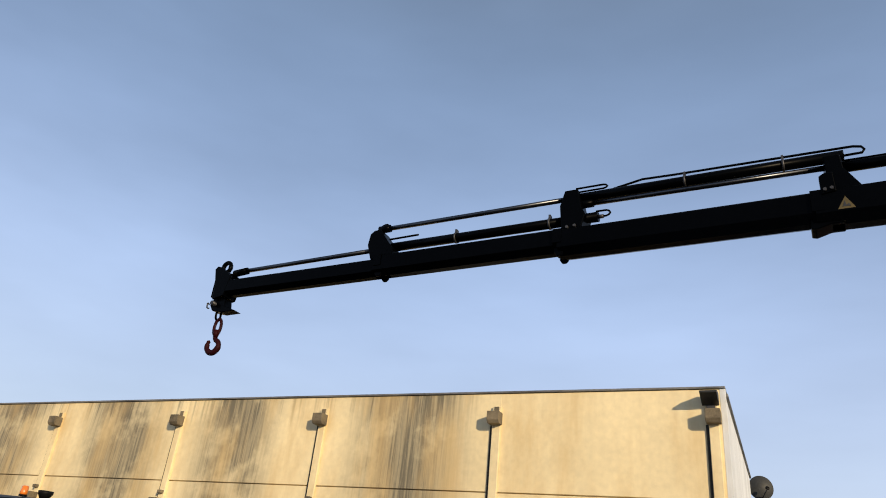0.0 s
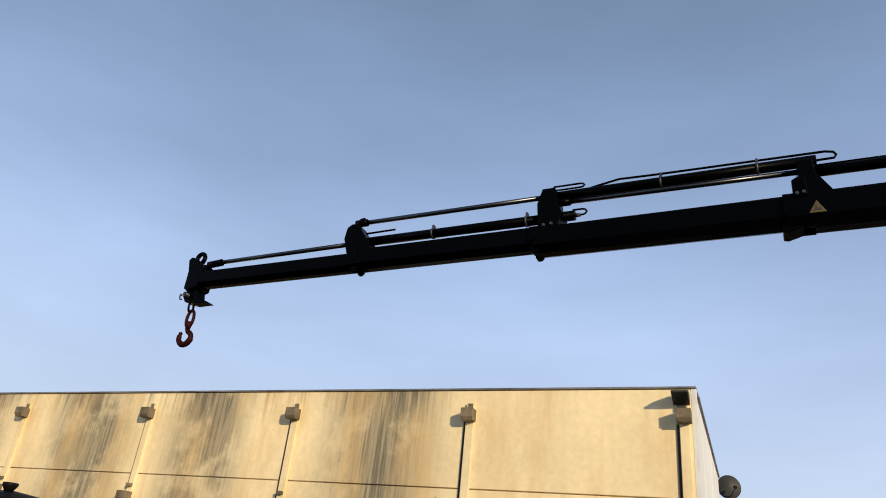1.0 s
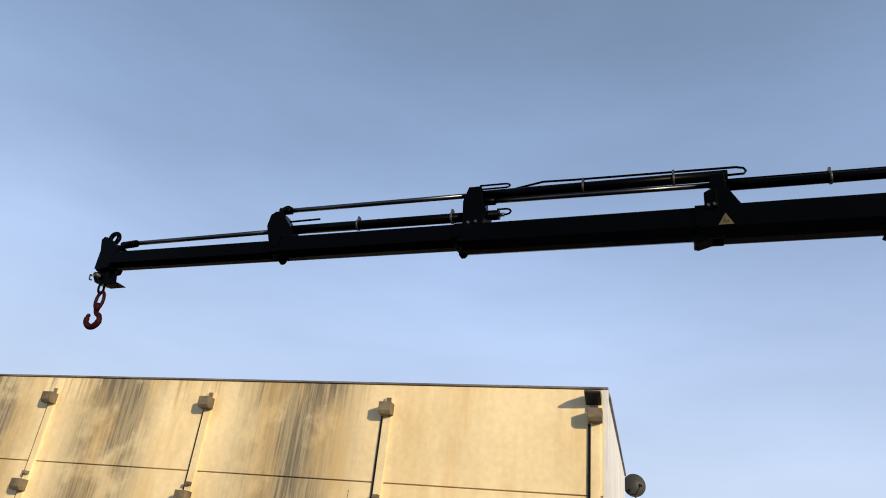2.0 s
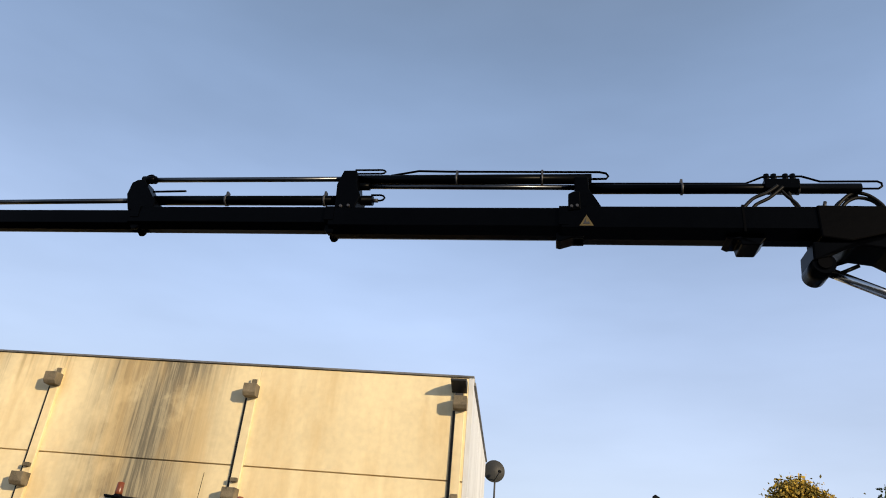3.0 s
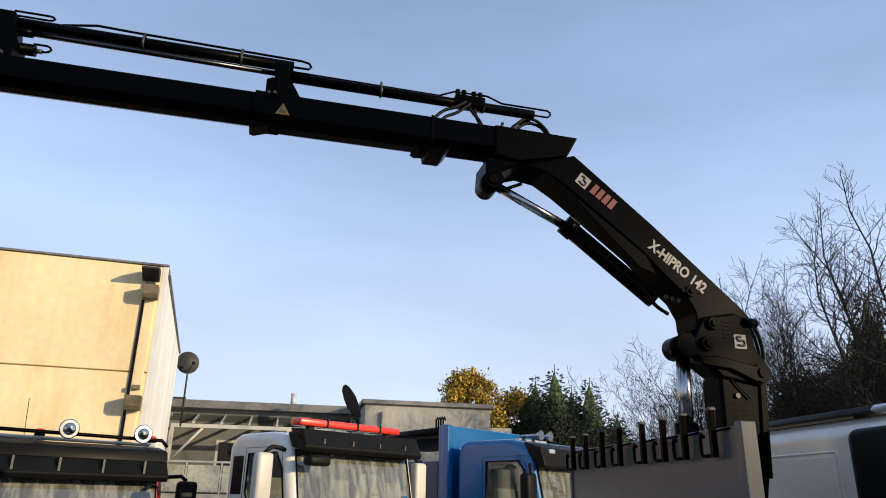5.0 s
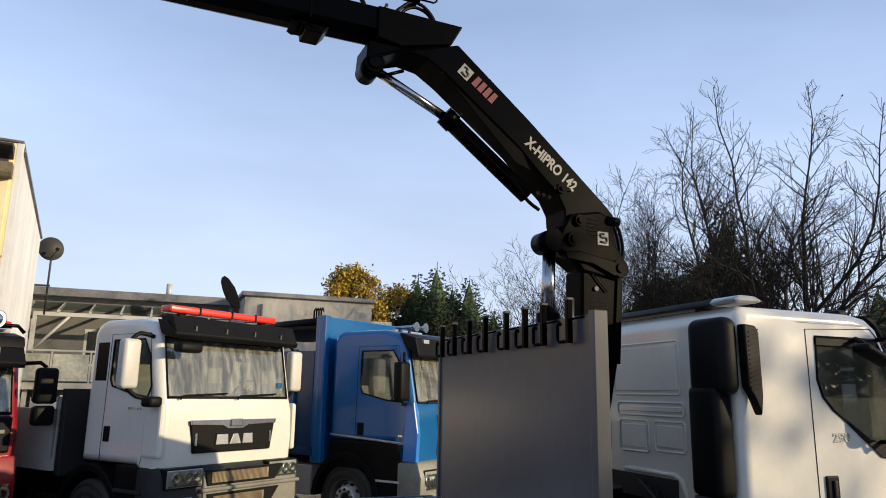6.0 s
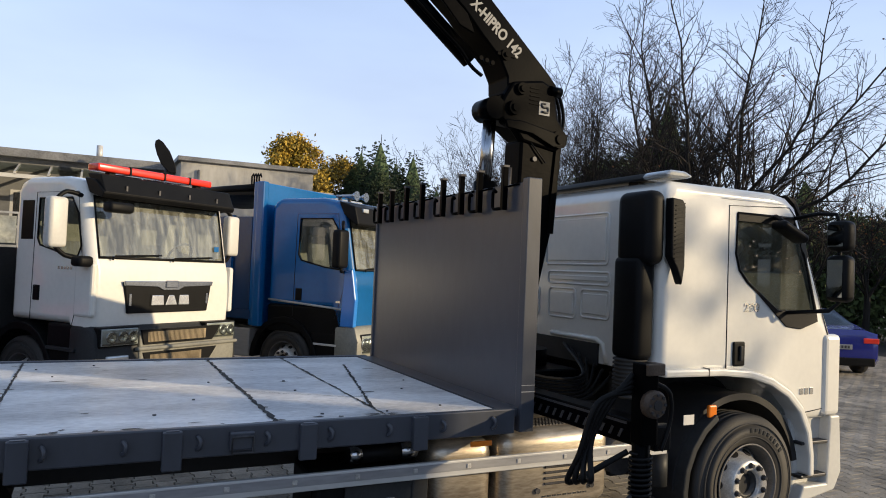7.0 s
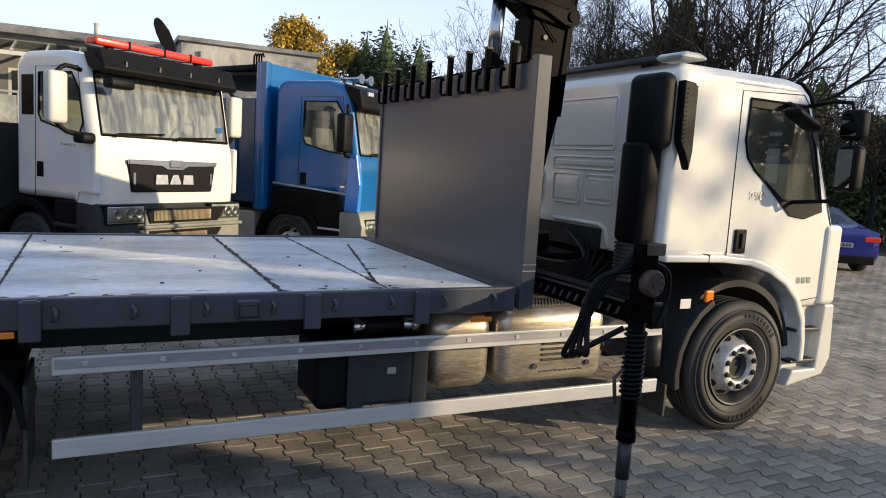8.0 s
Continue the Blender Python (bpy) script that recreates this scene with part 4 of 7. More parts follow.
    # column and its lifting cylinder
    col = part("column", prism([(0.12, 3.0), (-0.24, 3.0), (-0.19, 2.3), (-0.1, 1.9), (-0.1, 1.25), (0.12, 1.25), (0.13, 2.6)], "xz", -0.06, 0.17, 0.02), BLACK_WORN, crane, "worn black crane column")
    part("column_rib", prism([(-0.2, 3.0), (-0.25, 3.0), (-0.2, 2.3), (-0.14, 2.3)], "xz", 0.17, 0.185, 0.004), BLACK_WORN, col, "worn column edge")
    part("bolt", cyl((-0.0, 0.165, 2.86), (-0.0, 0.185, 2.86), 0.02, seg=6), STEEL_DARK, col)
    part("cable", tube([(0.05, 0.18, 2.99), (-0.02, 0.185, 2.92), (-0.1, 0.185, 2.84)], 0.006, 6), HOSE, col)
    lc = part("lift_cylinder", cyl((0.37, 0.07, 2.66), (0.37, 0.07, 1.4), 0.085, seg=28), BLACK, crane)
    part("rod", cyl((0.345, 0.07, 3.14), (0.37, 0.07, 2.64), 0.05, seg=28), CHROME, lc, "bare chromed piston rod")
    part("post_rod", cyl((0.2, 0.12, 2.4), (0.19, 0.12, 2.78), 0.025, seg=14), STEEL_DARK, col)
    for k, off in enumerate((0.0, 0.03, 0.06, 0.09)):
        part("hydraulic_hose", tube([(-0.13 - 0.01 * k, 0.1 - off * 2, 3.5), (-0.27 - off * 0.5, 0.1 - off * 2, 3.4), (-0.34 - off * 0.4, 0.08 - off * 2, 3.22), (-0.31 - off * 0.3, 0.06 - off, 3.07), (-0.22, 0.05 - off, 3.0)], 0.014, 8, smooth_steps=6), HOSE, crane)
    # lettering and emblem on the arm
    d = Vector((-0.72, 0, -0.54)).normalized()
    def on_arm(l, z, y=0.1425):
        x_ax = d
        z_ax = Vector((0, 1, 0))
        y_ax = z_ax.cross(x_ax)
        return Matrix(((x_ax.x, y_ax.x, z_ax.x, l), (x_ax.y, y_ax.y, z_ax.y, y), (x_ax.z, y_ax.z, z_ax.z, z), (0, 0, 0, 1)))
    lettering("model_lettering", "X-HIPRO 142", 0.12, WHITE_MARK, arm, on_arm(0.36, 3.80), 0.78, 0.001, 0.004)
    bars = bmesh.new()
    for g in (-0.11, -0.053, 0.004, 0.061):
        prism([(g, -0.046), (g + 0.046, -0.046), (g + 0.046, 0.046), (g + 0.008, 0.046)], "xy", 0, 0.002, bm=bars)
    part("brand_mark", bars, RED_MARK, arm, "red painted brand mark", at=on_arm(0.94, 4.3))
    sq = box(-0.05, 0.05, -0.05, 0.05, 0, 0.002)
    part("emblem", sq, WHITE_MARK, arm, "square white emblem sticker", at=on_arm(1.1, 4.41))
    e = tube([(-0.025, -0.025, 0.003), (0.02, -0.03, 0.003), (0.028, 0.0, 0.003), (0.0, 0.01, 0.003), (0.0, 0.03, 0.003), (-0.03, 0.028, 0.003)], 0.008, 6, smooth_steps=3)
    part("emblem_mark", e, DARK_MARK, arm, at=on_arm(1.1, 4.41))


RUST = material("rusty_bare_steel", (0.07, 0.05, 0.034), 0.6, 0.2, var=0.5, scale=18, tint=(0.025, 0.013, 0.008), bump=0.3, bump_scale=90)


def make_crane_base():
    # base frame across the chassis with the extended stabiliser leg on the near side (local y is towards it)
    part("base_frame", box(-0.3, 0.3, -0.45, 0.45, 0.85, 1.3, 0.03), BLACK, crane)
    part("stabiliser_beam", box(0.3, 0.46, -1.0, 0.62, 1.03, 1.2, 0.01), BLACK, crane)
    beam = part("stabiliser_beam", box(0.36, 0.5, 0.5, 1.86, 1.12, 1.25, 0.01), BLACK, crane, "extended black stabiliser beam with scale marks")
    part("beam_edge", box(0.502, 0.506, 0.62, 1.78, 1.225, 1.238), STEEL_DARK, beam, "bare metal edge strip")
    for k in range(16):
        yy = 0.66 + 0.07 * k
        part("scale_mark", prism([(yy, 1.15), (yy + 0.02, 1.15), (yy + 0.045, 1.195), (yy + 0.025, 1.195)], "yz", 0.501, 0.505), STEEL_DARK, beam)
    part("slew_ring", cyl((0.03, 0, 1.28), (0.03, 0, 1.42), 0.28, seg=32), BLACK_WORN, crane)
    for sgn, y, l in ((1, 1.88, 0.5), (-1, -1.15, 0.1)):
        leg = part("stabiliser_leg", cyl((0.1, y, 0.52), (0.1, y, 1.4), 0.046, seg=24), BLACK, crane, "black hydraulic stabiliser leg set down on the paving", at=Matrix.Translation((l - 0.1, 0, 0)))
        part("leg_rod", cyl((0.1, y, 0.05), (0.1, y, 0.56), 0.031, seg=24), CHROME, leg, "bare chromed leg rod")
        part("leg_sleeve", cyl((0.1, y, 0.5), (0.1, y, 0.56), 0.052, seg=24), BLACK_WORN, leg)
        part("scraper_ring", cyl((0.1, y, 0.29), (0.1, y, 0.5), 0.037, seg=24), STEEL_DARK, leg, "worn lower leg tube")
        part("foot_plate", lathe([(0.0, 0.11), (0.03, 0.11), (0.06, 0.05)], (0.1, y, 0.0), "z", 24), STEEL_DARK, leg)
        part("hose_spiral", tube([(0.1 + 0.054 * math.cos(a), y + 0.054 * math.sin(a), 0.74 + 0.0041 * a) for a in [k * math.pi / 6 for k in range(170)]], 0.0075, 6), HOSE, leg)
        if sgn > 0:
            fr = box(0.05, 0.15, y - 0.03, y + 0.06, 1.15, 1.56, 0.008)
            part("leg_bracket", fr, BLACK_WORN, leg)
            w = lathe([(0.0, 0.07), (0.04, 0.07), (0.045, 0.058), (0.05, 0.058)], (0.1, y + 0.055, 1.36), "y", 24)
            part("locking_disc", w, RUST, leg, "rusty steel locking disc")
            for k in range(8):
                a = k * math.pi / 4
                part("disc_stud", cyl((0.1 + 0.05 * math.cos(a), y + 0.1, 1.36 + 0.05 * math.sin(a)), (0.1 + 0.05 * math.cos(a), y + 0.112, 1.36 + 0.05 * math.sin(a)), 0.008, seg=6), STEEL_DARK, leg)
            part("disc_hub", cyl((0.1, y + 0.1, 1.36), (0.1, y + 0.112, 1.36), 0.026, seg=14), DARK_MARK, leg)
            part("top_bracket", box(0.02, 0.14, y - 0.02, y + 0.075, 1.5, 1.56, 0.006), RUST, leg, "rusty scratched metal bracket")
            for k in range(4):
                part("hydraulic_hose", tube([(0.15, y - 0.02, 1.5 - 0.03 * k), (0.26 + 0.03 * k, y - 0.05, 1.36), (0.34 + 0.025 * k, y - 0.1, 1.16 - 0.02 * k), (0.42, y - 0.06 * k, 1.0 - 0.02 * k), (0.3, y - 0.15, 0.98), (0.14, y - 0.05, 1.1)], 0.015, 8, smooth_steps=6), HOSE, leg)
            part("hydraulic_hose", tube([(0.02, y + 0.02, 1.45), (-0.06, y + 0.03, 1.4), (-0.1, y + 0.0, 1.25), (-0.04, y, 1.1)], 0.012, 8, smooth_steps=6), HOSE, leg)
            part("work_lamp", box(-0.16, -0.04, y - 0.1, y - 0.04, 1.08, 1.22, 0.015), PLASTIC, leg)
            part("handle_bar", tube([(0.18, y + 0.02, 0.9), (0.24, y + 0.02, 0.86), (0.22, y + 0.02, 0.72)], 0.01, 8), STEEL_DARK, leg)


make_boom()
make_arm()
make_crane_base()
# ---- the crane truck: x forward, headboard at 0, near side at -y ----
truck = thing("flatbed_truck", Matrix(), "white flatbed lorry with dark steel headboard and weathered deck", "truck")
SCUFF = material("scuffed_bare_ply", (0.08, 0.07, 0.06), 0.7, var=0.4, scale=14)
DECK_WOOD = material("weathered_deck_ply", (0.84, 0.85, 0.88), 0.32, var=0.3, scale=6.5, stretch=(0.5, 1, 1), bump=0.5, bump_scale=60, tint=(0.24, 0.235, 0.24), random_piece=0.1, spec=0.7)

def make_bed():
    X0 = -5.3
    bed = part("bed_frame", box(X0, 0.0, -1.0, 1.0, 1.0, 1.12), SOOT, truck)
    for y0, y1 in ((-1.28, -1.235), (1.235, 1.28)):
        part("side_rave", box(X0, -0.06, y0, y1, 1.03, 1.178, 0.008), ANTHRACITE, truck, "dark steel edge beam of the deck")
    part("side_rave", box(X0 - 0.04, X0, -1.28, 1.28, 1.03, 1.178, 0.006), ANTHRACITE, truck)
    # deck sheets, each its own board
    xs = [X0, -4.1, -2.78, -1.47, -0.86, -0.16]
    for a, b in zip(xs, xs[1:]):
        for c, d in ((-1.23, -0.003), (0.003, 1.23)):
            part("deck_board", box(a + 0.004, b - 0.004, c, d, 1.12, 1.166 + random.uniform(0, 0.003), 0.004, 1), DECK_WOOD, truck)
    part("deck_channel", box(-0.155, 0.0, -1.23, 1.23, 1.12, 1.172, 0.004, 1), ANTHRACITE, truck)
    # tar squeezed out of the sheet joints
    for x0, y0, x1, y1, wd in ((-1.47, -1.2, -1.47, 1.2, 0.022), (-0.86, -1.2, -0.86, 1.2, 0.016), (-2.78, -1.2, -2.78, 1.2, 0.012), (-0.86, -1.0, -0.45, 0.75, 0.016), (-0.155, -1.2, -0.155, 1.2, 0.012), (-1.47, -0.3, -0.86, -0.65, 0.01)):
        sm = bmesh.new()
        prev = None
        for k in range(61):
            t = k / 60
            px, py = x0 + (x1 - x0) * t, y0 + (y1 - y0) * t
            a, b = wd * random.uniform(0.1, 1.0) ** 1.3, wd * random.uniform(0.1, 1.0) ** 1.3
            row = (sm.verts.new((px - a, py, 1.1712)), sm.verts.new((px + b, py, 1.1712)))
            if prev:
                sm.faces.new((prev[0], prev[1], row[1], row[0]))
            prev = row
        part("tar_seam", sm, SOOT, truck, "dark irregular tar seam")
    # old rubber scuffs and nail heads
    for k in range(22):
        x, y = random.uniform(-3.8, -0.2), random.uniform(-1.2, 1.2)
        part("bolt_head", cyl((x, y, 1.166), (x, y, 1.1735), random.uniform(0.006, 0.011), seg=8), STEEL_DARK, truck)
    # chips and scuffs in the deck coat, most of them along its near edge and joints
    chip_rng = random.Random(44)
    for k in range(70):
        x = chip_rng.uniform(-4.2, -0.25)
        y = chip_rng.choice((-1.215 + abs(chip_rng.gauss(0, 0.05)), chip_rng.uniform(-1.1, 1.2)))
        if chip_rng.random() < 0.3:
            x = chip_rng.choice((-1.47, -0.86, -2.78)) + chip_rng.gauss(0, 0.04)
        rx_, ry_ = chip_rng.uniform(0.012, 0.06), chip_rng.uniform(0.005, 0.016)
        chip = bmesh.new()
        ring = [chip.verts.new((x + rx_ * math.cos(a) * chip_rng.uniform(0.5, 1.2), max(-1.228, y + ry_ * math.sin(a) * chip_rng.uniform(0.5, 1.2)), 1.1706)) for a in [j * math.pi / 5 for j in range(10)]]
        chip.faces.new(ring)
        part("deck_chip", chip, SCUFF, truck)
    # stake pockets and lashing rings
    for x in (-5.0, -3.9, -3.26, -2.62, -1.985, -1.325, -0.69):
        for sg in (-1, 1):
            y = sg * 1.28
            bm = box(x - 0.045, x + 0.045, min(y, y + sg * 0.035), max(y, y + sg * 0.035), 0.985, 1.17, 0.006)
            box(x - 0.03, x + 0.03, min(y + sg * 0.008, y + sg * 0.028), max(y + sg * 0.008, y + sg * 0.028), 1.165, 1.174, bm=bm)
            part("stake_pocket", bm, ANTHRACITE, truck)
    for k in range(14):
        x = -0.22 - 0.33 * k
        for sg in (-1, 1):
            part("lashing_ring", tube([(x, sg * 1.283, 1.135), (x + 0.012, sg * 1.303, 1.12), (x + 0.012, sg * 1.303, 1.09), (x, sg * 1.283, 1.075)], 0.011, 8, smooth_steps=3), ANTHRACITE, truck)
    bm = box(-1.72, -1.6, -1.31, -1.28, 1.06, 1.15, 0.008)
    lk = part("drop_lock", bm, ANTHRACITE, truck, "dark steel latch on the deck edge")
    part("latch_lever", tube([(-1.71, -1.32, 1.13), (-1.61, -1.325, 1.13), (-1.61, -1.325, 1.05), (-1.71, -1.32, 1.05)], 0.008, 6, closed=True), STEEL_DARK, lk)
    part("reflector", box(-2.8, -2.68, -1.292, -1.281, 1.0, 1.03, 0.003), LENS_ORANGE, truck, "amber side reflector")
    part("reflector", box(-0.34, -0.2, -1.26, -1.245, 0.965, 0.995, 0.003), LENS_ORANGE, truck, "amber side reflector")
    # headboard with flanges and rack of hooks
    hb = part("headboard", box(0.0, 0.03, -1.2, 1.25, 1.1, 2.55), ANTHRACITE, truck, "smooth dark grey steel headboard")
    for y0, y1 in ((-1.265, -1.2), (1.25, 1.29)):
        part("headboard_post", box(-0.015, 0.085, y0, y1, 1.03, 2.575, 0.006), ANTHRACITE, truck)
    part("headboard_stiffener", box(0.03, 0.085, -1.2, 1.25, 2.5, 2.56, 0.006), ANTHRACITE, hb)
    part("reflective_strip", box(-0.013, 0.083, -1.2675, -1.2655, 1.27, 1.275), ALU, truck)
    part("reflective_strip", box(-0.013, 0.083, -1.2675, -1.2655, 1.31, 1.313), ALU, truck)
    ys = [1.15, 0.87, 0.55, 0.24, -0.13, -0.42, -0.68, -1.0]
    for y in ys:
        hk = part("rack_hook", tube([(-0.05, y + 0.06, 2.505), (-0.05, y + 0.085, 2.525), (-0.05, y + 0.1, 2.5), (-0.05, y + 0.1, 2.41), (-0.05, y + 0.08, 2.395), (-0.05, y - 0.02, 2.395)], 0.011, 8), BLACK, truck, "black steel rack hook on the headboard")
        part("hook_peg", box(-0.062, -0.025, y - 0.045, y - 0.01, 2.385, 2.66, 0.004), BLACK, hk)
        part("peg_cap", box(-0.066, -0.02, y - 0.05, y - 0.005, 2.655, 2.672, 0.003), STEEL_DARK, hk)
        part("hook_stay", tube([(-0.04, y - 0.02, 2.53), (-0.005, y - 0.14, 2.545)], 0.007, 6), BLACK, hk)


def make_chassis():
    for y in (-0.42, 0.34):
        part("chassis_rail", box(-5.2, 2.9, y, y + 0.08, 0.72, 1.0, 0.006), SOOT, truck)
    for x in (-4.2, -2.0, -0.4, 0.9, 2.6):
        part("cross_member", box(x, x + 0.08, -0.4, 0.4, 0.78, 0.92), SOOT, truck)
    for y in (-0.8, 0.75):
        part("floor_beam", box(-5.2, -0.1, y, y + 0.05, 0.94, 1.0), SOOT, truck)
    # aluminium side guards
    for sg in (-1, 1):
        for z0, z1 in ((0.795, 0.885), (0.385, 0.48)):
            g = part("side_guard", box(-2.54, 1.22, sg * 1.22 if sg < 0 else 1.19, -1.19 if sg < 0 else 1.22, z0, z1, 0.006), ALU, truck, "brushed aluminium side guard rail")
            if z0 > 0.6:
                # flat strip; the recess's shade is painted in as darker aluminium
                part("rail_groove", box(-2.53, 1.21, sg * 1.2215 - 0.002, sg * 1.2215 + 0.002, 0.825, 0.872), ALU_GROOVE, g, "darker strip painting in the recess shade")
                for k in range(11):
                    x = -2.4 + 0.345 * k
                    part("rivet_plate", box(x - 0.014, x + 0.014, sg * 1.226 - 0.003, sg * 1.226 + 0.003, 0.835, 0.862, 0.003, 1), ALU_RIM, g)
        for x in (-2.17, 1.05):
            part("guard_post", box(x - 0.028, x + 0.028, sg * 1.17 - 0.015, sg * 1.17 + 0.015, 0.4, 0.84, 0.006), STEEL_DARK, truck)
    # tool box with a small badge
    tb = part("battery_box", box(-1.24, -0.57, -1.15, -0.7, 0.46, 0.86, 0.04, 3), PLASTIC, truck, "black plastic battery box")
    part("box_lid", box(-1.0, -0.62, -1.172, -1.148, 0.48, 0.84, 0.02), PLASTIC_GREY, tb)
    for x in (-1.02, -0.62):
        part("box_strap", box(x - 0.05, x + 0.05, -1.182, -1.16, 0.46, 0.86, 0.008), PLASTIC_GREY, tb)
    part("badge", box(-0.83, -0.775, -1.178, -1.171, 0.66, 0.7), SILVER_MARK, tb)
    # air cylinder above it
    ac = part("air_tank", cyl((-1.02, -1.08, 0.93), (-0.63, -1.08, 0.93), 0.05, seg=24), PLASTIC, truck)
    for a, b in ((-1.03, -0.96), (-0.72, -0.62)):
        part("tank_band", cyl((a, -1.08, 0.93), (b, -1.08, 0.93), 0.053, seg=24), CHROME, ac, "chromed tank end band")
    # fuel tank and silencer box in weathered metal sheet
    ft = part("fuel_tank", box(-0.53, -0.1, -1.14, -0.55, 0.5, 0.98, 0.1, 5), SILVER_BOX, truck, "dull metal fuel tank", smooth=True)
    part("filler_cap", cyl((-0.32, -1.0, 0.97), (-0.32, -1.03, 1.02), 0.055, seg=20), PLASTIC, ft)
    sb = part("exhaust_silencer", box(-0.07, 0.78, -1.16, -0.5, 0.5, 1.0, 0.09, 5), SILVER_BOX, truck, "tarnished stainless exhaust silencer box", smooth=True)
    for k in range(4):
        part("louvre", box(0.25, 0.55, -1.172, -1.158, 0.66 + 0.035 * k, 0.676 + 0.035 * k, 0.005, 1), STEEL_DARK, sb)
    for x in (0.2, 0.62):
        part("bolt", cyl((x, -1.155, 0.63), (x, -1.175, 0.63), 0.018, seg=12), STEEL_DARK, sb)
    for k in range(9):
        part("slot", box(0.24 + 0.04 * k, 0.265 + 0.04 * k, -1.165, -1.158, 0.585, 0.595), DARK_MARK, sb)
    bm = bmesh.new()
    for i in range(18):
        for j in range(5):
            box(0.12 + 0.026 * i, 0.135 + 0.026 * i, -1.02 + 0.04 * j, -0.995 + 0.04 * j, 0.999, 1.008, bm=bm)
    part("heat_grille", bm, STEEL_DARK, sb)
    # things behind the cab: propeller shaft, bunches of lines, air filter
    part("gearbox", box(0.9, 1.9, -0.35, 0.35, 0.6, 1.05, 0.1, 3), SOOT, truck)
    for k in range(7):
        part("air_line", tube([(0.15, -0.45 - 0.03 * k, 1.25 + 0.02 * k), (0.5, -0.6 - 0.03 * k, 1.12 + 0.025 * k), (0.85, -0.75, 1.1 + 0.03 * k), (1.15, -0.7 + 0.1 * k, 1.25 + 0.03 * k)], 0.012, 8, smooth_steps=5), HOSE, truck)
    part("air_reservoir", cyl((1.05, -0.95, 0.72), (1.05, -0.6, 0.72), 0.13, seg=24), STEEL_DARK, truck)
    part("filter_pot", cyl((1.25, -1.1, 0.55), (1.25, -1.1, 0.78), 0.07, seg=20), PLASTIC_GREY, truck)
    part("reflector", box(1.0, 1.1, -1.2, -1.18, 0.74, 0.79, 0.003), LENS_ORANGE, truck, "amber side reflector")
    # wheels
    for sg in (-1, 1):
        make_wheel(truck, (2.02, sg * 1.21, 0.507), sg)
    for x in (-3.25,):
        for sg in (-1, 1):
            make_wheel(truck, (x, sg * 1.2, 0.507), sg, W=0.6, dark=True)
            pts = [(x + 0.62 * math.cos(a), 0.5 + 0.62 * math.sin(a)) for a in [radians(5 + 17 * k) for k in range(11)]]
            inn = [(x + 0.59 * math.cos(a), 0.5 + 0.59 * math.sin(a)) for a in [radians(175 - 17 * k) for k in range(11)]]
            part("mudguard", prism(pts + inn, "xz", sg * 0.62, sg * 1.24), PLASTIC, truck)
    for sg in (-1, 1):
        oa = [(2.02 + 0.66 * math.cos(radians(a)), 0.5 + 0.66 * math.sin(radians(a))) for a in range(10, 181, 5)]
        ia = [(2.02 + 0.61 * math.cos(radians(a)), 0.5 + 0.61 * math.sin(radians(a))) for a in range(180, 9, -5)]
        part("arch_liner", prism(oa + ia, "xz", sg * 0.55, sg * 1.13), SOOT, truck, "black wheel arch liner")
        part("arch_wall", box(1.3, 2.62, sg * 0.5, sg * 0.55, 0.45, 1.25), SOOT, truck)
    part("mud_flap", box(-2.66, -2.64, -1.2, -0.7, 0.25, 0.75, 0.004), RUBBER, truck)
    part("axle", cyl((2.02, -0.95, 0.507), (2.02, 0.95, 0.507), 0.06, seg=16), SOOT, truck)
    part("axle", cyl((-3.25, -0.9, 0.507), (-3.25, 0.9, 0.507), 0.09, seg=16), SOOT, truck)


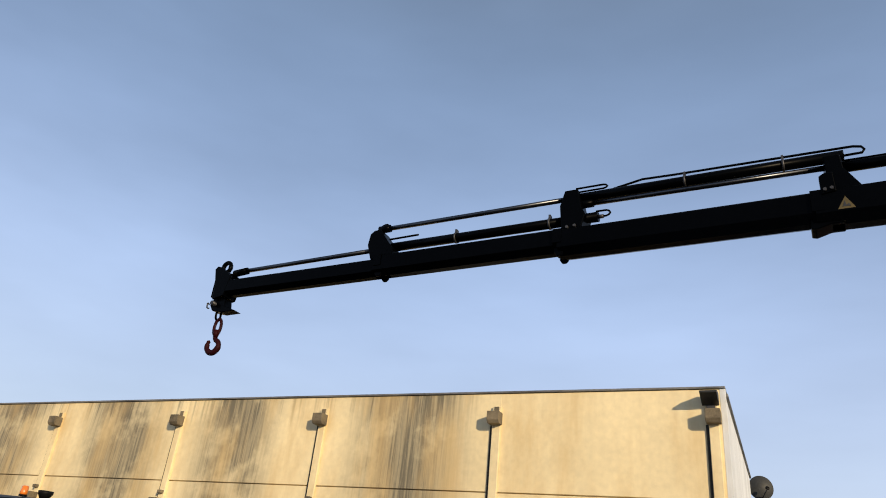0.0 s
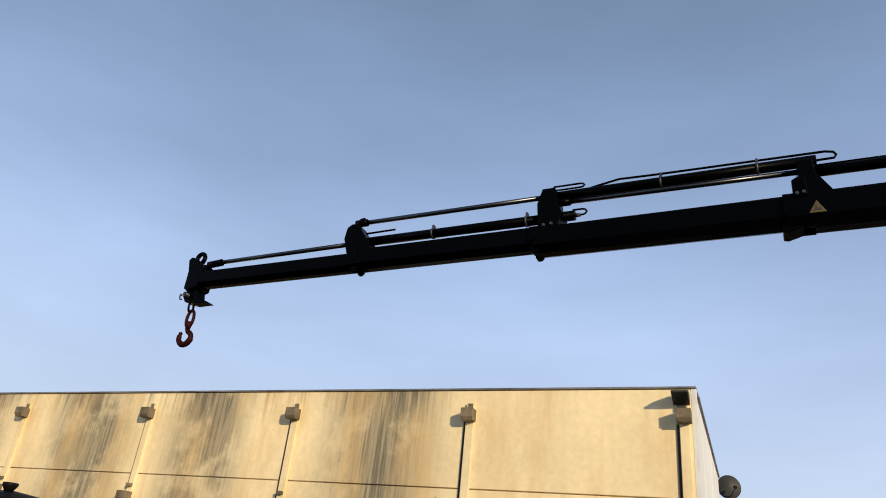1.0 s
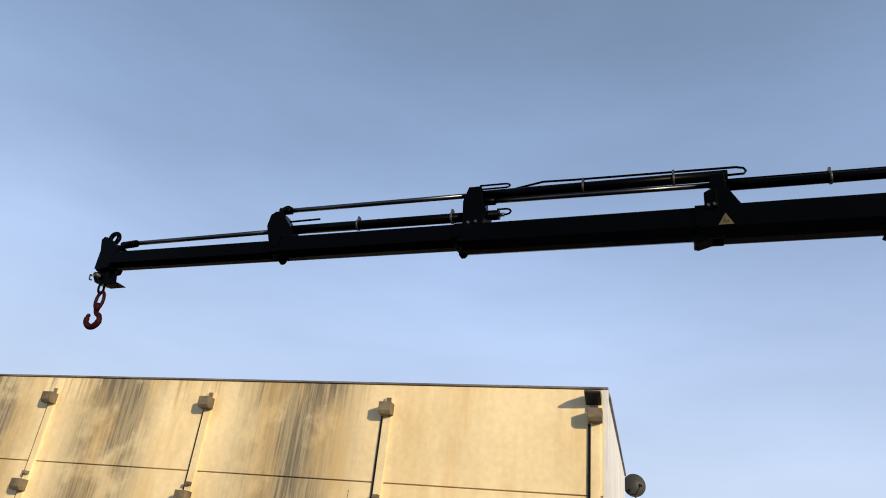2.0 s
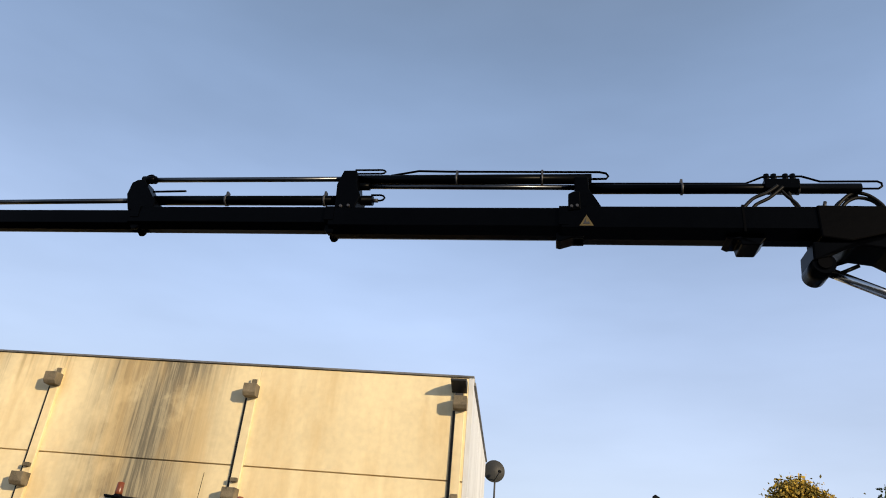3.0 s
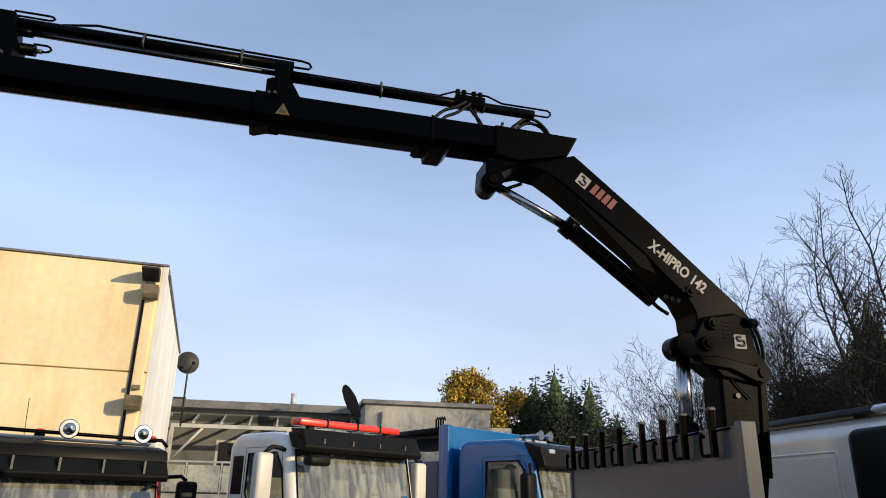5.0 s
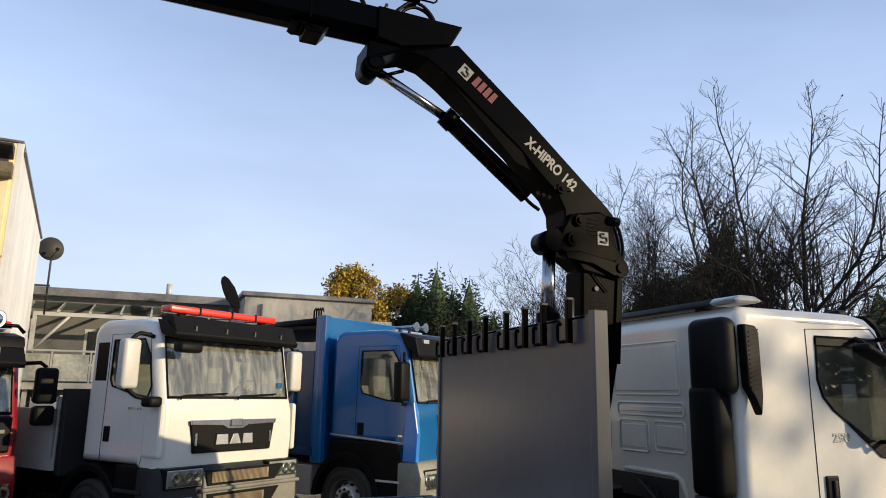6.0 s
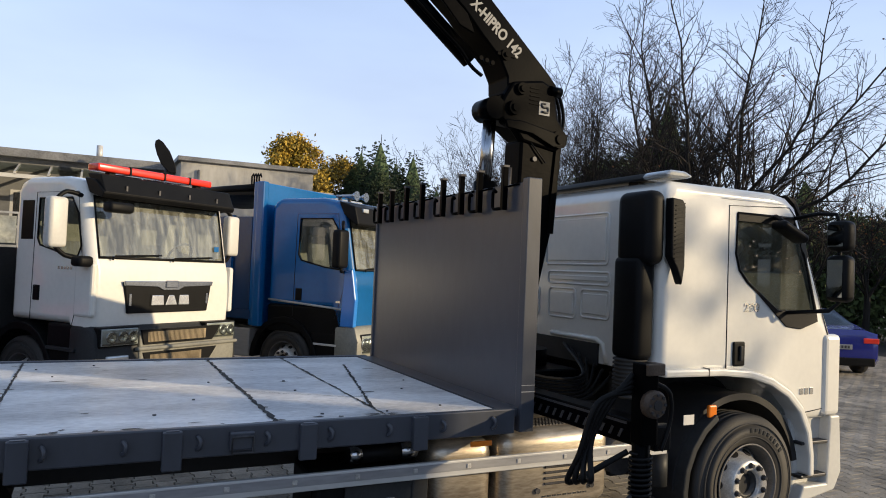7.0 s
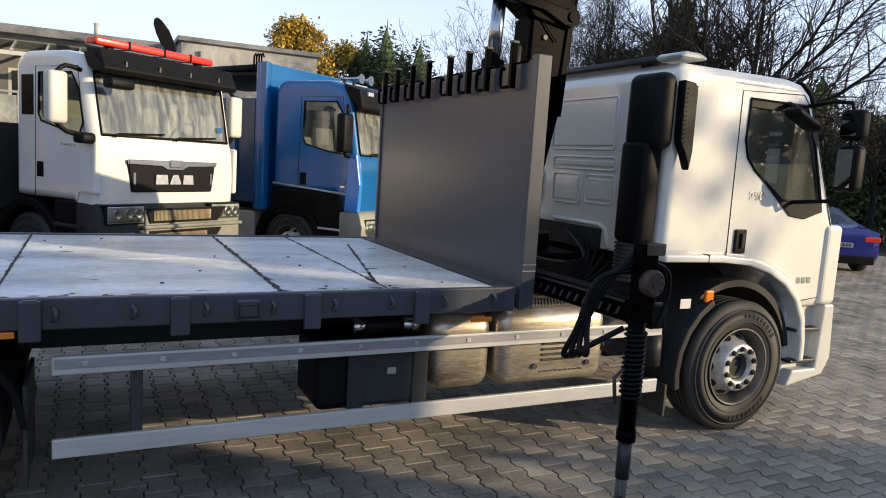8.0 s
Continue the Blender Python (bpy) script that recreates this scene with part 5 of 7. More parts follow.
def make_daf_cab():
    prof = [(1.17, 1.32), (1.17, 2.56), (1.2, 2.64), (1.28, 2.69), (2.3, 2.69), (2.46, 2.665), (2.56, 2.6), (2.96, 1.74), (3.05, 1.55), (3.08, 1.3), (3.08, 0.92), (2.68, 0.92), (2.6, 1.02), (2.46, 1.14), (2.28, 1.23), (2.05, 1.285), (1.8, 1.31), (1.5, 1.315)]
    win = [(1.90, 2.5), (2.5, 2.5), (2.62, 2.3), (2.79, 1.80), (2.72, 1.76), (2.35, 1.78), (2.02, 1.99), (1.93, 2.08), (1.89, 2.2)]
    cab = cab_shell("cab", truck, prof, 1.165, 6, [win], WHITE_TRUCK, 0.08, "white lorry cab with dappled sunlight")
    for sg in (-1, 1):
        side_window(cab, win, 1.165, sg)
        fill = [(2.05, 1.965), (2.37, 1.77), (2.8, 1.79), (2.82, 1.70), (2.62, 1.64), (2.45, 1.66)]
        part("window_trim", prism(fill, "xz", sg * 1.166, sg * 1.176, 0.004), PLASTIC, cab)
        part("window_trim", prism([(1.89, 2.5), (1.89, 2.44), (2.5, 2.44), (2.52, 2.5)], "xz", sg * 1.15, sg * 1.174, 0.003), PLASTIC, cab)
        # door outline groove, handle, badge
        dl = [(1.82, 1.31), (1.81, 2.55), (2.46, 2.58), (2.58, 2.47), (2.9, 1.72), (3.0, 1.5), (3.0, 1.02), (2.62, 0.98)]
        part("door_gap", tube([(x, sg * 1.1655, z) for x, z in dl], 0.0045, 5), DARK_MARK, cab)
        h = part("door_handle", box(1.88, 2.0, sg * 1.172 - 0.01, sg * 1.172 + 0.01, 1.37, 1.55, 0.012), PLASTIC, cab, "black door handle in its recess")
        part("handle_grip", box(1.935, 1.965, sg * 1.19 - 0.008, sg * 1.19 + 0.008, 1.41, 1.52, 0.006), PLASTIC_GREY, h)
        part("roof_gutter", tube([(1.25, sg * 1.13, 2.6), (1.8, sg * 1.165, 2.6), (2.4, sg * 1.163, 2.6)], 0.006, 6), WHITE_TRUCK, cab)
        # wheel arch lip
        crest = [(1.19, 1.365), (1.75, 1.36), (2.05, 1.335), (2.28, 1.275), (2.48, 1.175), (2.63, 1.04), (2.73, 0.86), (2.765, 0.66), (2.77, 0.5)]
        under = [(2.715, 0.5), (2.71, 0.65), (2.675, 0.83), (2.585, 1.0), (2.445, 1.125), (2.26, 1.22), (2.04, 1.28), (1.75, 1.305), (1.19, 1.31)]
        part("wheel_arch", prism(crest + under, "xz", sg * 1.05, sg * 1.215, 0.016), WHITE_TRUCK, cab, "white wheel arch flare")
        part("arch_seam", box(1.6, 1.606, min(sg * 1.1, sg * 1.217), max(sg * 1.1, sg * 1.217), 1.31, 1.367), DARK_MARK, cab)
        part("corner_panel", box(2.9, 3.1, sg * 1.1, sg * 1.19, 0.95, 1.6, 0.04, 3), WHITE_TRUCK, cab)
        # bumper end with steps
        st = part("step_unit", prism([(2.62, 0.29), (2.66, 0.5), (2.62, 0.95), (3.1, 0.95), (3.12, 0.5), (3.05, 0.36)], "xz", sg * 0.75, sg * 1.1, 0.02), WHITE_DULL, truck, "white entry step unit")
        part("step_unit_side", prism([(2.62, 0.29), (2.68, 0.42), (2.95, 0.42), (2.98, 0.95), (3.1, 0.95), (3.13, 0.5), (3.05, 0.36)], "xz", sg * 1.08, sg * 1.19, 0.015), WHITE_DULL, st)
        for z in (0.5, 0.76):
            part("step_tread", box(2.66, 2.97, sg * 1.0, sg * 1.18, z - 0.025, z, 0.006), STEEL_DARK, st)
    lettering("badge", "290", 0.085, SILVER_MARK, cab, pose(2.07, -1.168, 1.8, 90, 0, 0), 1.25, 0.003, 0.003)
    b = bmesh.new()
    for k in range(3):
        box(2.63 + 0.06 * k, 2.67 + 0.06 * k, -1.17, -1.166, 1.13, 1.18, bm=b)
    part("badge", b, SILVER_MARK, cab, "silver model badge")
    # glass in front
    ws = bmesh.new()
    ws.faces.new([ws.verts.new(v) for v in ((2.555, -1.08, 2.59), (2.555, 1.08, 2.59), (2.955, 1.08, 1.745), (2.955, -1.08, 1.745))])
    face_out(part("windscreen", ws, GLASS, cab), (1, 0, 0.4)).visible_shadow = False
    part("dashboard", box(2.45, 2.95, -1.08, 1.08, 1.45, 1.72, 0.05), INTERIOR, cab)
    for y in (-0.62, 0.62):
        make_seat(cab, 2.15, y, 1.45)
    steering(cab, 2.42, 0.62, 1.78)
    part("bunk_curtain", box(1.25, 1.3, -1.0, 1.0, 1.3, 2.5), INTERIOR, cab)
    part("kerb_mirror", box(-0.15, 0.15, -0.07, 0.07, -0.035, 0.035, 0.034, 4), PLASTIC, cab, "black kerb mirror above the door", smooth=True, at=Matrix.Translation((2.3, -1.3, 2.38)) @ Matrix.Rotation(radians(22), 4, "Y"))
    part("mirror_arm", tube([(2.3, -1.17, 2.5), (2.26, -1.26, 2.46), (2.27, -1.27, 2.38)], 0.02, 8, smooth_steps=3), PLASTIC, cab)
    # outer mirrors
    part("mirror_arm", tube([(2.52, -1.16, 2.5), (2.62, -1.3, 2.54), (2.66, -1.42, 2.53), (2.66, -1.45, 2.45), (2.66, -1.45, 1.86), (2.62, -1.4, 1.8), (2.45, -1.18, 1.77)], 0.016, 8), PLASTIC, cab)
    mirror_unit(cab, 2.66, -1.46, 2.25, 2.48, 0.13, 0.18)
    mirror_unit(cab, 2.66, -1.46, 1.87, 2.22, 0.13, 0.18)
    # pressed panels on the rear wall
    rear = []
    for (y0, y1, z0, z1) in ((-0.6, 0.22, 2.08, 2.48), (-0.63, 0.18, 1.92, 2.02), (-0.21, 0.16, 1.64, 1.88), (-0.63, -0.28, 1.66, 1.88), (0.3, 0.66, 1.64, 1.88), (0.35, 0.98, 2.08, 2.48)):
        loop = inset([(y0, z0), (y1, z0), (y1, z1), (y0, z1)], 0.0)
        pts = []
        for (yy, zz), (sy, sz) in zip(loop, ((1, 1), (-1, 1), (-1, -1), (1, -1))):
            pts += [(yy, zz + sz * 0.03), (yy + sy * 0.009, zz + sz * 0.009), (yy + sy * 0.03, zz)] if sy == sz else [(yy + sy * 0.03, zz), (yy + sy * 0.009, zz + sz * 0.009), (yy, zz + sz * 0.03)]
        part("pressed_panel", tube([(1.168, a, b) for a, b in pts], 0.009, 6, closed=True), WHITE_TRUCK, cab)
        part("pressed_field", prism(inset(pts, 0.03), "yz", 1.158, 1.172, 0.004, seg=1), WHITE_TRUCK, cab)
    part("tunnel_arch", tube([(1.165, -0.62, 1.33), (1.165, -0.57, 1.47), (1.165, -0.5, 1.5), (1.165, 0.1, 1.5)], 0.02, 6), WHITE_TRUCK, cab)
    part("tunnel_opening", box(1.15, 1.166, -0.53, 0.5, 1.3, 1.47, 0.003), SOOT, cab)
    part("rear_mudguard", prism([(2.0 + 0.62 * math.cos(radians(a)), 0.5 + 0.62 * math.sin(radians(a))) for a in (120, 135, 150, 165, 180, 192)] + [(2.0 + 0.57 * math.cos(radians(a)), 0.5 + 0.57 * math.sin(radians(a))) for a in (192, 180, 165, 150, 135, 120)], "xz", -1.22, -0.8, 0.01), PLASTIC_GREY, truck)
    part("rear_flap", box(1.32, 1.34, -1.2, -0.85, 0.18, 0.42, 0.004), RUBBER, truck)
    part("side_marker", box(1.63, 1.71, -1.2, -1.17, 1.01, 1.1, 0.012), LENS_ORANGE, truck, "amber side marker lamp")
    part("warning_plate", box(1.36, 1.46, -1.224, -1.22, 0.98, 1.05, 0.002), WHITE_DULL, truck)
    # roof: light bar and small lamp
    lb = part("light_bar", prism([(1.24, 2.725), (1.27, 2.765), (1.4, 2.765), (1.44, 2.73), (1.4, 2.715), (1.28, 2.715)], "xz", -0.92, 0.95, 0.008), PLASTIC_GREY, truck, "slim grey roof bar with a lamp at its end", smooth=True)
    part("light_bar_end", prism([(1.23, 2.73), (1.27, 2.768), (1.42, 2.768), (1.5, 2.735), (1.42, 2.712), (1.26, 2.712)], "xz", -1.12, -0.86, 0.018), LENS_CLEAR, lb)
    for y in (-0.7, 0.7):
        part("bar_foot", box(1.3, 1.38, y - 0.05, y + 0.05, 2.67, 2.72), PLASTIC, lb)
    part("roof_lamp", box(2.3, 2.4, -1.05, -0.95, 2.68, 2.73, 0.02), PLASTIC, truck)
    part("sun_visor", prism([(2.5, 2.69), (2.62, 2.66), (2.72, 2.5), (2.69, 2.5), (2.6, 2.62)], "xz", -1.1, 1.1, 0.006), PLASTIC, truck)
    # air intake stack at the rear corner
    it = part("air_intake", box(1.0, 1.165, -1.22, -0.86, 2.08, 2.6, 0.07, 4), PLASTIC, truck, "black plastic air intake stack behind the cab", smooth=True)
    part("intake_duct", box(0.99, 1.15, -1.14, -0.86, 1.42, 2.14, 0.045, 3), PLASTIC, it, smooth=True)
    part("intake_cowl", prism([(1.16, 2.55), (1.26, 2.54), (1.285, 2.5), (1.29, 2.08), (1.27, 1.95), (1.22, 2.06), (1.17, 2.14)], "xz", -1.26, -1.19, 0.01), PLASTIC, it)
    for k in range(14):
        z = 2.1 + 0.03 * k
        part("louvre", prism([(1.19, z), (1.275, z + 0.022), (1.275, z + 0.03), (1.19, z + 0.008)], "xz", -1.266, -1.258), PLASTIC, it)
    bp = []
    for k in range(10):
        bp += [(0.028 * k, 0.1), (0.028 * k + 0.009, 0.12), (0.028 * k + 0.019, 0.12)]
    part("bellows", lathe(bp, (1.06, -1.0, 1.15), "z", 24), RUBBER, it, "black ribbed rubber bellows")


make_bed()
make_chassis()
make_daf_cab()
# ---- the row of parked lorries ----
def headlamp(parent, x, y, z, w, h, sgn):
    hs = part("headlamp", box(x - 0.12, x + 0.006, y - w / 2 - 0.02, y + w / 2 + 0.02, z - h / 2 - 0.02, z + h / 2 + 0.02, 0.02), PLASTIC, parent, "headlamp with chrome bowls behind a clear cover")
    part("reflector_tray", box(x, x + 0.01, y - w / 2, y + w / 2, z - h / 2, z + h / 2, 0.008), LENS_CLEAR, hs)
    for dy in (-0.24, 0.08, 0.34):
        part("lamp_bowl", lathe([(0.0, h * 0.34), (0.014, h * 0.36), (0.018, h * 0.3), (0.004, h * 0.1)], (x + 0.008, y + dy * w, z), "x", 20), CHROME, hs)
    part("lamp_bar", box(x + 0.008, x + 0.02, y - w * 0.46, y + w * 0.46, z - h * 0.46, z - h * 0.36, 0.003), PLASTIC_GREY, hs)
    cover = face_out(part("lamp_cover", sheet([(y - w / 2, z - h / 2), (y + w / 2, z - h / 2), (y + w / 2, z + h / 2), (y - w / 2, z + h / 2)], "yz", x + 0.03), GLASS, hs), (1, 0, 0))
    cover.visible_shadow = False
    return hs


def basic_lorry(name, m, label, paint, roof, w=1.08, low=1.15, depth=1.6, screen_low=2.0, screen_top=None, bumper=None, visor=True):
    """Cab, glass, bumper, wheels and chassis of a parked cab-over lorry."""
    lo = thing(name, m, label, "truck", "lorries parked in a row")
    st = screen_top or roof - 0.3
    prof = [(-depth, low), (-depth, roof - 0.16), (-depth + 0.07, roof - 0.05), (-depth + 0.2, roof), (-0.62, roof), (-0.36, roof - 0.05), (-0.24, roof - 0.16), (-0.2, st), (-0.05, screen_low), (0.0, screen_low - 0.14), (0.02, 1.5), (0.0, 1.0), (-0.3, 1.0), (-0.42, low)]
    win = [(-1.02, st - 0.02), (-0.42, st - 0.02), (-0.3, st - 0.2), (-0.22, screen_low + 0.12), (-0.28, screen_low + 0.0), (-0.55, screen_low + 0.03), (-0.98, screen_low + 0.12), (-1.03, screen_low + 0.2)]
    cab = cab_shell("cab", lo, prof, w, 7, [win], paint, 0.1)
    for sg in (-1, 1):
        side_window(cab, win, w, sg)
        part("door_gap", tube([(x, sg * (w + 0.0005), z) for x, z in ((-0.32, 1.2), (-0.14, screen_low - 0.2), (-0.2, screen_low), (-0.32, st + 0.05), (-1.08, st + 0.05), (-1.1, 1.2))], 0.005, 5), DARK_MARK, cab)
        h = part("door_handle", box(-1.06, -0.94, sg * w - 0.012, sg * w + 0.014, 1.44, 1.62, 0.01), PLASTIC, cab, "black door handle")
    ws = bmesh.new()
    ws.faces.new([ws.verts.new(v) for v in ((-0.202, -w + 0.1, st), (-0.202, w - 0.1, st), (-0.055, w - 0.1, screen_low), (-0.055, -w + 0.1, screen_low))])
    face_out(part("windscreen", ws, GLASS_SCREEN, cab, "dusty windscreen with drip marks"), (1, 0, 0.2)).visible_shadow = False
    part("windscreen_seal", tube([(-0.195, -w + 0.1, st), (-0.195, w - 0.1, st), (-0.045, w - 0.1, screen_low), (-0.045, -w + 0.1, screen_low)], 0.018, 6, closed=True), PLASTIC, cab)
    part("dashboard", box(-0.5, -0.08, -w + 0.1, w - 0.1, screen_low - 0.35, screen_low - 0.04, 0.05), INTERIOR, cab)
    for y in (-0.55, 0.55):
        make_seat(cab, -0.85, y, 1.5)
    steering(cab, -0.45, 0.55, screen_low + 0.02)
    for a, b in ((-0.85, -0.1), (0.0, 0.72)):
        bm = tube([(0.0, a + 0.05, screen_low - 0.02), (-0.02, a + 0.1, screen_low + 0.02), (-0.03, b, screen_low + 0.05)], 0.011, 6)
        part("wiper", bm, PLASTIC, cab)
    part("chassis", box(-7.2, -0.3, -0.45, 0.45, 0.62, 0.95), SOOT, lo)
    for x in (-1.25, -5.6):
        for sg in (-1, 1):
            make_wheel(lo, (x, sg * (w - 0.02), 0.5), sg, R=0.5, dark=(x < -3), W=0.3 if x > -3 else 0.58)
            arch = [(x + 0.66 * math.cos(radians(a)), 0.52 + 0.66 * math.sin(radians(a))) for a in range(0, 181, 18)]
            inn = [(x + 0.57 * math.cos(radians(a)), 0.52 + 0.57 * math.sin(radians(a))) for a in range(180, -1, -18)]
            part("wheel_arch", prism(arch + inn, "xz", sg * (w - 0.4), sg * (w + 0.03), 0.012), PLASTIC, lo)
    if visor:
        v = part("sun_visor", prism([(-0.3, roof - 0.02), (-0.1, roof - 0.05), (0.06, st + 0.04), (0.03, st - 0.02), (-0.2, st + 0.04)], "xz", -w + 0.04, w - 0.04, 0.015), PLASTIC, lo, "dark tinted sun visor")
        for k in range(4):
            y = -w + 0.35 + k * (2 * w - 0.7) / 3
            part("visor_bracket", box(-0.02, 0.04, y - 0.012, y + 0.012, st + 0.02, roof - 0.1), STEEL_DARK, v)
    return lo, cab


def beacon(parent, x, y, z, mat=LENS_ORANGE, h=0.16):
    b = part("beacon", lathe([(0.0, 0.05), (0.02, 0.055), (h, 0.048), (h + 0.01, 0.03)], (x, y, z), "z", 20), mat, parent, "amber rotating beacon")
    part("beacon_base", lathe([(0.0, 0.06), (0.025, 0.06)], (x, y, z - 0.025), "z", 20), PLASTIC, b)


def flat_body(lo, x0, x1, w, z, h, mat, name="tipper_body", label=""):
    b = part(name, box(x1, x0, -w, w, z, z + 0.14), mat, lo, label)
    for y in (-w, w - 0.05):
        part("drop_side", box(x1, x0, y, y + 0.05, z + 0.14, z + h, 0.006), mat, b)
    part("front_board", box(x0 - 0.06, x0, -w, w, z + 0.14, z + h + 0.15, 0.006), mat, b)
    return b


COOLER = material("dusty_cooler_mesh", (0.24, 0.19, 0.12), 0.6, 0.2, var=0.3, scale=14)
# blue lorry's own grey; on the white lorry, sunlight painted onto its bumper
BUMPER_GREY_LIT = material("pale_grey_and_lit_bumper", (0.2, 0.2, 0.175), 0.45, var=0.2, scale=6)
# white lorry with the red light bar
lorry, lcab = basic_lorry("light_bar_lorry", Matrix.Translation((-1.49, 4.47, 0)) @ Matrix.Rotation(radians(-54.5), 4, "Z"), "white cab-over lorry with black visor and red roof light bar", WHITE_TRUCK, 2.9, w=1.04, low=1.2, depth=1.5, screen_low=1.97, screen_top=2.66)


def dress_man():
    g = part("grille", prism([(-0.66, 1.7), (0.66, 1.7), (0.6, 1.33), (-0.6, 1.33)], "yz", 0.0, 0.045, 0.012), PLASTIC, lorry, "black grille with silver lettering")
    part("grille_trim", prism([(-0.67, 1.71), (0.67, 1.71), (0.66, 1.655), (0.2, 1.64), (0.12, 1.6), (-0.12, 1.6), (-0.2, 1.64), (-0.66, 1.655)], "yz", 0.035, 0.06, 0.008), CHROME, g, "chrome grille trim")
    part("grille_emblem", box(0.055, 0.075, -0.09, 0.09, 1.63, 1.72, 0.008), CHROME, g)
    for y in (-0.58, 0.58):
        part("grille_slot", box(0.042, 0.056, y - 0.018, y + 0.018, 1.42, 1.56, 0.004), CHROME, g)
    m = part("brand_plate", box(0.046, 0.05, -0.3, 0.3, 1.41, 1.55), PLASTIC, g)
    # the maker's mark as plain silver strokes
    bars = bmesh.new()
    for y0, y1, lean in ((-0.29, -0.1, 0.012), (-0.08, 0.1, 0.05), (0.12, 0.29, 0.012)):
        prism([(y0, 1.42), (y1, 1.42), (y1 - lean, 1.54), (y0 + lean, 1.54)], "yz", 0.05, 0.06, 0.006, bm=bars)
    part("maker_mark", bars, SILVER_MARK, g, "silver maker's mark")
    # bumper, lower grilles, lamps
    bp = part("bumper", prism([(-0.35, 0.42), (-0.35, 1.2), (0.02, 1.2), (0.1, 1.12), (0.14, 0.8), (0.12, 0.5), (0.06, 0.42)], "xz", -1.06, 1.06, 0.05), PLASTIC_GREY, lorry, "dark grey plastic bumper", smooth=True)
    part("bumper_lit_face", prism([(0.1, 1.13), (0.145, 1.1), (0.16, 0.8), (0.14, 0.45), (0.1, 0.45)], "xz", -0.5, 1.0, 0.02), BUMPER_GREY_LIT, bp, "bumper middle with sunlight painted in pale")
    for z0, z1, a, b in ((0.97, 1.15, -0.5, 0.74), (0.7, 0.88, -0.46, 0.68)):
        lg = part("lower_grille", prism([(a, z1), (b, z1), (b - 0.14, z0), (a + 0.05, z0)], "yz", 0.15, 0.17, 0.006), PLASTIC, bp, "black bumper opening")
        bm = box(0.168, 0.174, a + 0.1, b - 0.26, z0 + 0.03, z1 - 0.03)
        for k in range(44):
            y = a + 0.11 + (b - a - 0.39) * k / 44
            box(0.172, 0.18, y, y + 0.009, z0 + 0.03, z1 - 0.03, bm=bm)
        part("grille_mesh", bm, COOLER, lg, "dusty tan cooler mesh")
    part("bumper_lip", box(0.13, 0.2, -0.55, 1.02, 0.905, 0.95, 0.015), BUMPER_GREY_LIT, bp)
    for sg in (-1, 1):
        headlamp(lorry, 0.135, sg * 0.76, 1.08, 0.48, 0.19, sg)
        part("fog_lamp", box(0.05, 0.155, sg * 0.78 - 0.15, sg * 0.78 + 0.15, 0.8, 0.87, 0.02), LENS_CLEAR, lorry)
        part("corner_deflector", box(-0.28, 0.03, sg * 1.03 - 0.04, sg * 1.03 + 0.04, 1.3, 1.9, 0.03), WHITE_TRUCK, lorry)
        st = part("step_unit", box(-0.75, -0.1, sg * 0.7, sg * 1.05, 0.38, 1.2, 0.03), PLASTIC, lorry)
        for z in (0.55, 0.9):
            part("step_tread", box(-0.7, -0.2, sg * 1.0, sg * 1.09, z, z + 0.04, 0.008), PLASTIC_GREY, st)
        mirror_unit(lorry, -0.3, sg * 1.31, 2.06, 2.62, 0.14, 0.22, WHITE_DULL)
        part("mirror_arm", tube([(-0.28, sg * 1.02, 2.66), (-0.3, sg * 1.2, 2.69), (-0.3, sg * 1.31, 2.6)], 0.026, 8, smooth_steps=3), PLASTIC, lorry)
        part("mirror_arm", tube([(-0.24, sg * 1.03, 1.95), (-0.28, sg * 1.2, 1.98), (-0.3, sg * 1.31, 2.08)], 0.026, 8, smooth_steps=3), PLASTIC, lorry)
    part("kerb_mirror", box(-0.16, 0.02, -1.22, -1.04, 1.86, 1.98, 0.04, 3), PLASTIC, lorry, smooth=True)
    part("front_mirror", box(0.0, 0.16, -0.98, -0.66, 2.48, 2.6, 0.04, 3), PLASTIC, lorry, smooth=True)
    bar = part("light_bar", box(-0.36, -0.16, -0.93, 0.78, 2.96, 3.05, 0.025, 3), LENS_RED, lorry, "red roof light bar", smooth=True)
    for y in (-0.5, 0.0, 0.4):
        part("bar_joint", box(-0.37, -0.15, y - 0.01, y + 0.01, 2.955, 3.053), PLASTIC, bar)
    for y in (-0.7, 0.6):
        part("bar_foot", box(-0.3, -0.22, y - 0.04, y + 0.04, 2.86, 2.97), PLASTIC, bar)
    part("visor_extension", prism([(-0.28, 2.93), (-0.04, 2.91), (0.06, 2.7), (0.02, 2.68), (-0.25, 2.88)], "xz", -0.98, 0.98, 0.012), PLASTIC, lorry, "dark tinted visor panel")
    part("rear_window", box(-1.36, -1.12, -1.044, -1.03, 2.15, 2.62, 0.01), PLASTIC, lcab, "dark narrow rear side window")
    for y in (-0.66, 0.7):
        part("curtain", box(-1.1, -1.04, y - 0.3, y + 0.3, 2.0, 2.6, 0.02), INTERIOR, lcab)
    part("vignette", box(-0.07, -0.063, 0.78, 0.86, 2.1, 2.17), BLUE_PAINT, lcab)
    b = bmesh.new()
    for k in range(5):
        box(-0.62 + 0.055 * k, -0.58 + 0.055 * k, -1.045, -1.041, 1.82, 1.85, bm=b)
    part("model_badge", b, SILVER_MARK, lcab)
    flat_body(lorry, -1.9, -6.9, 1.15, 1.05, 0.75, WHITE_DULL, "load_bed", "pale load bed with dark front board")
    part("bulkhead", box(-1.85, -1.75, -1.15, 1.15, 1.0, 2.05, 0.01), SOOT, lorry)
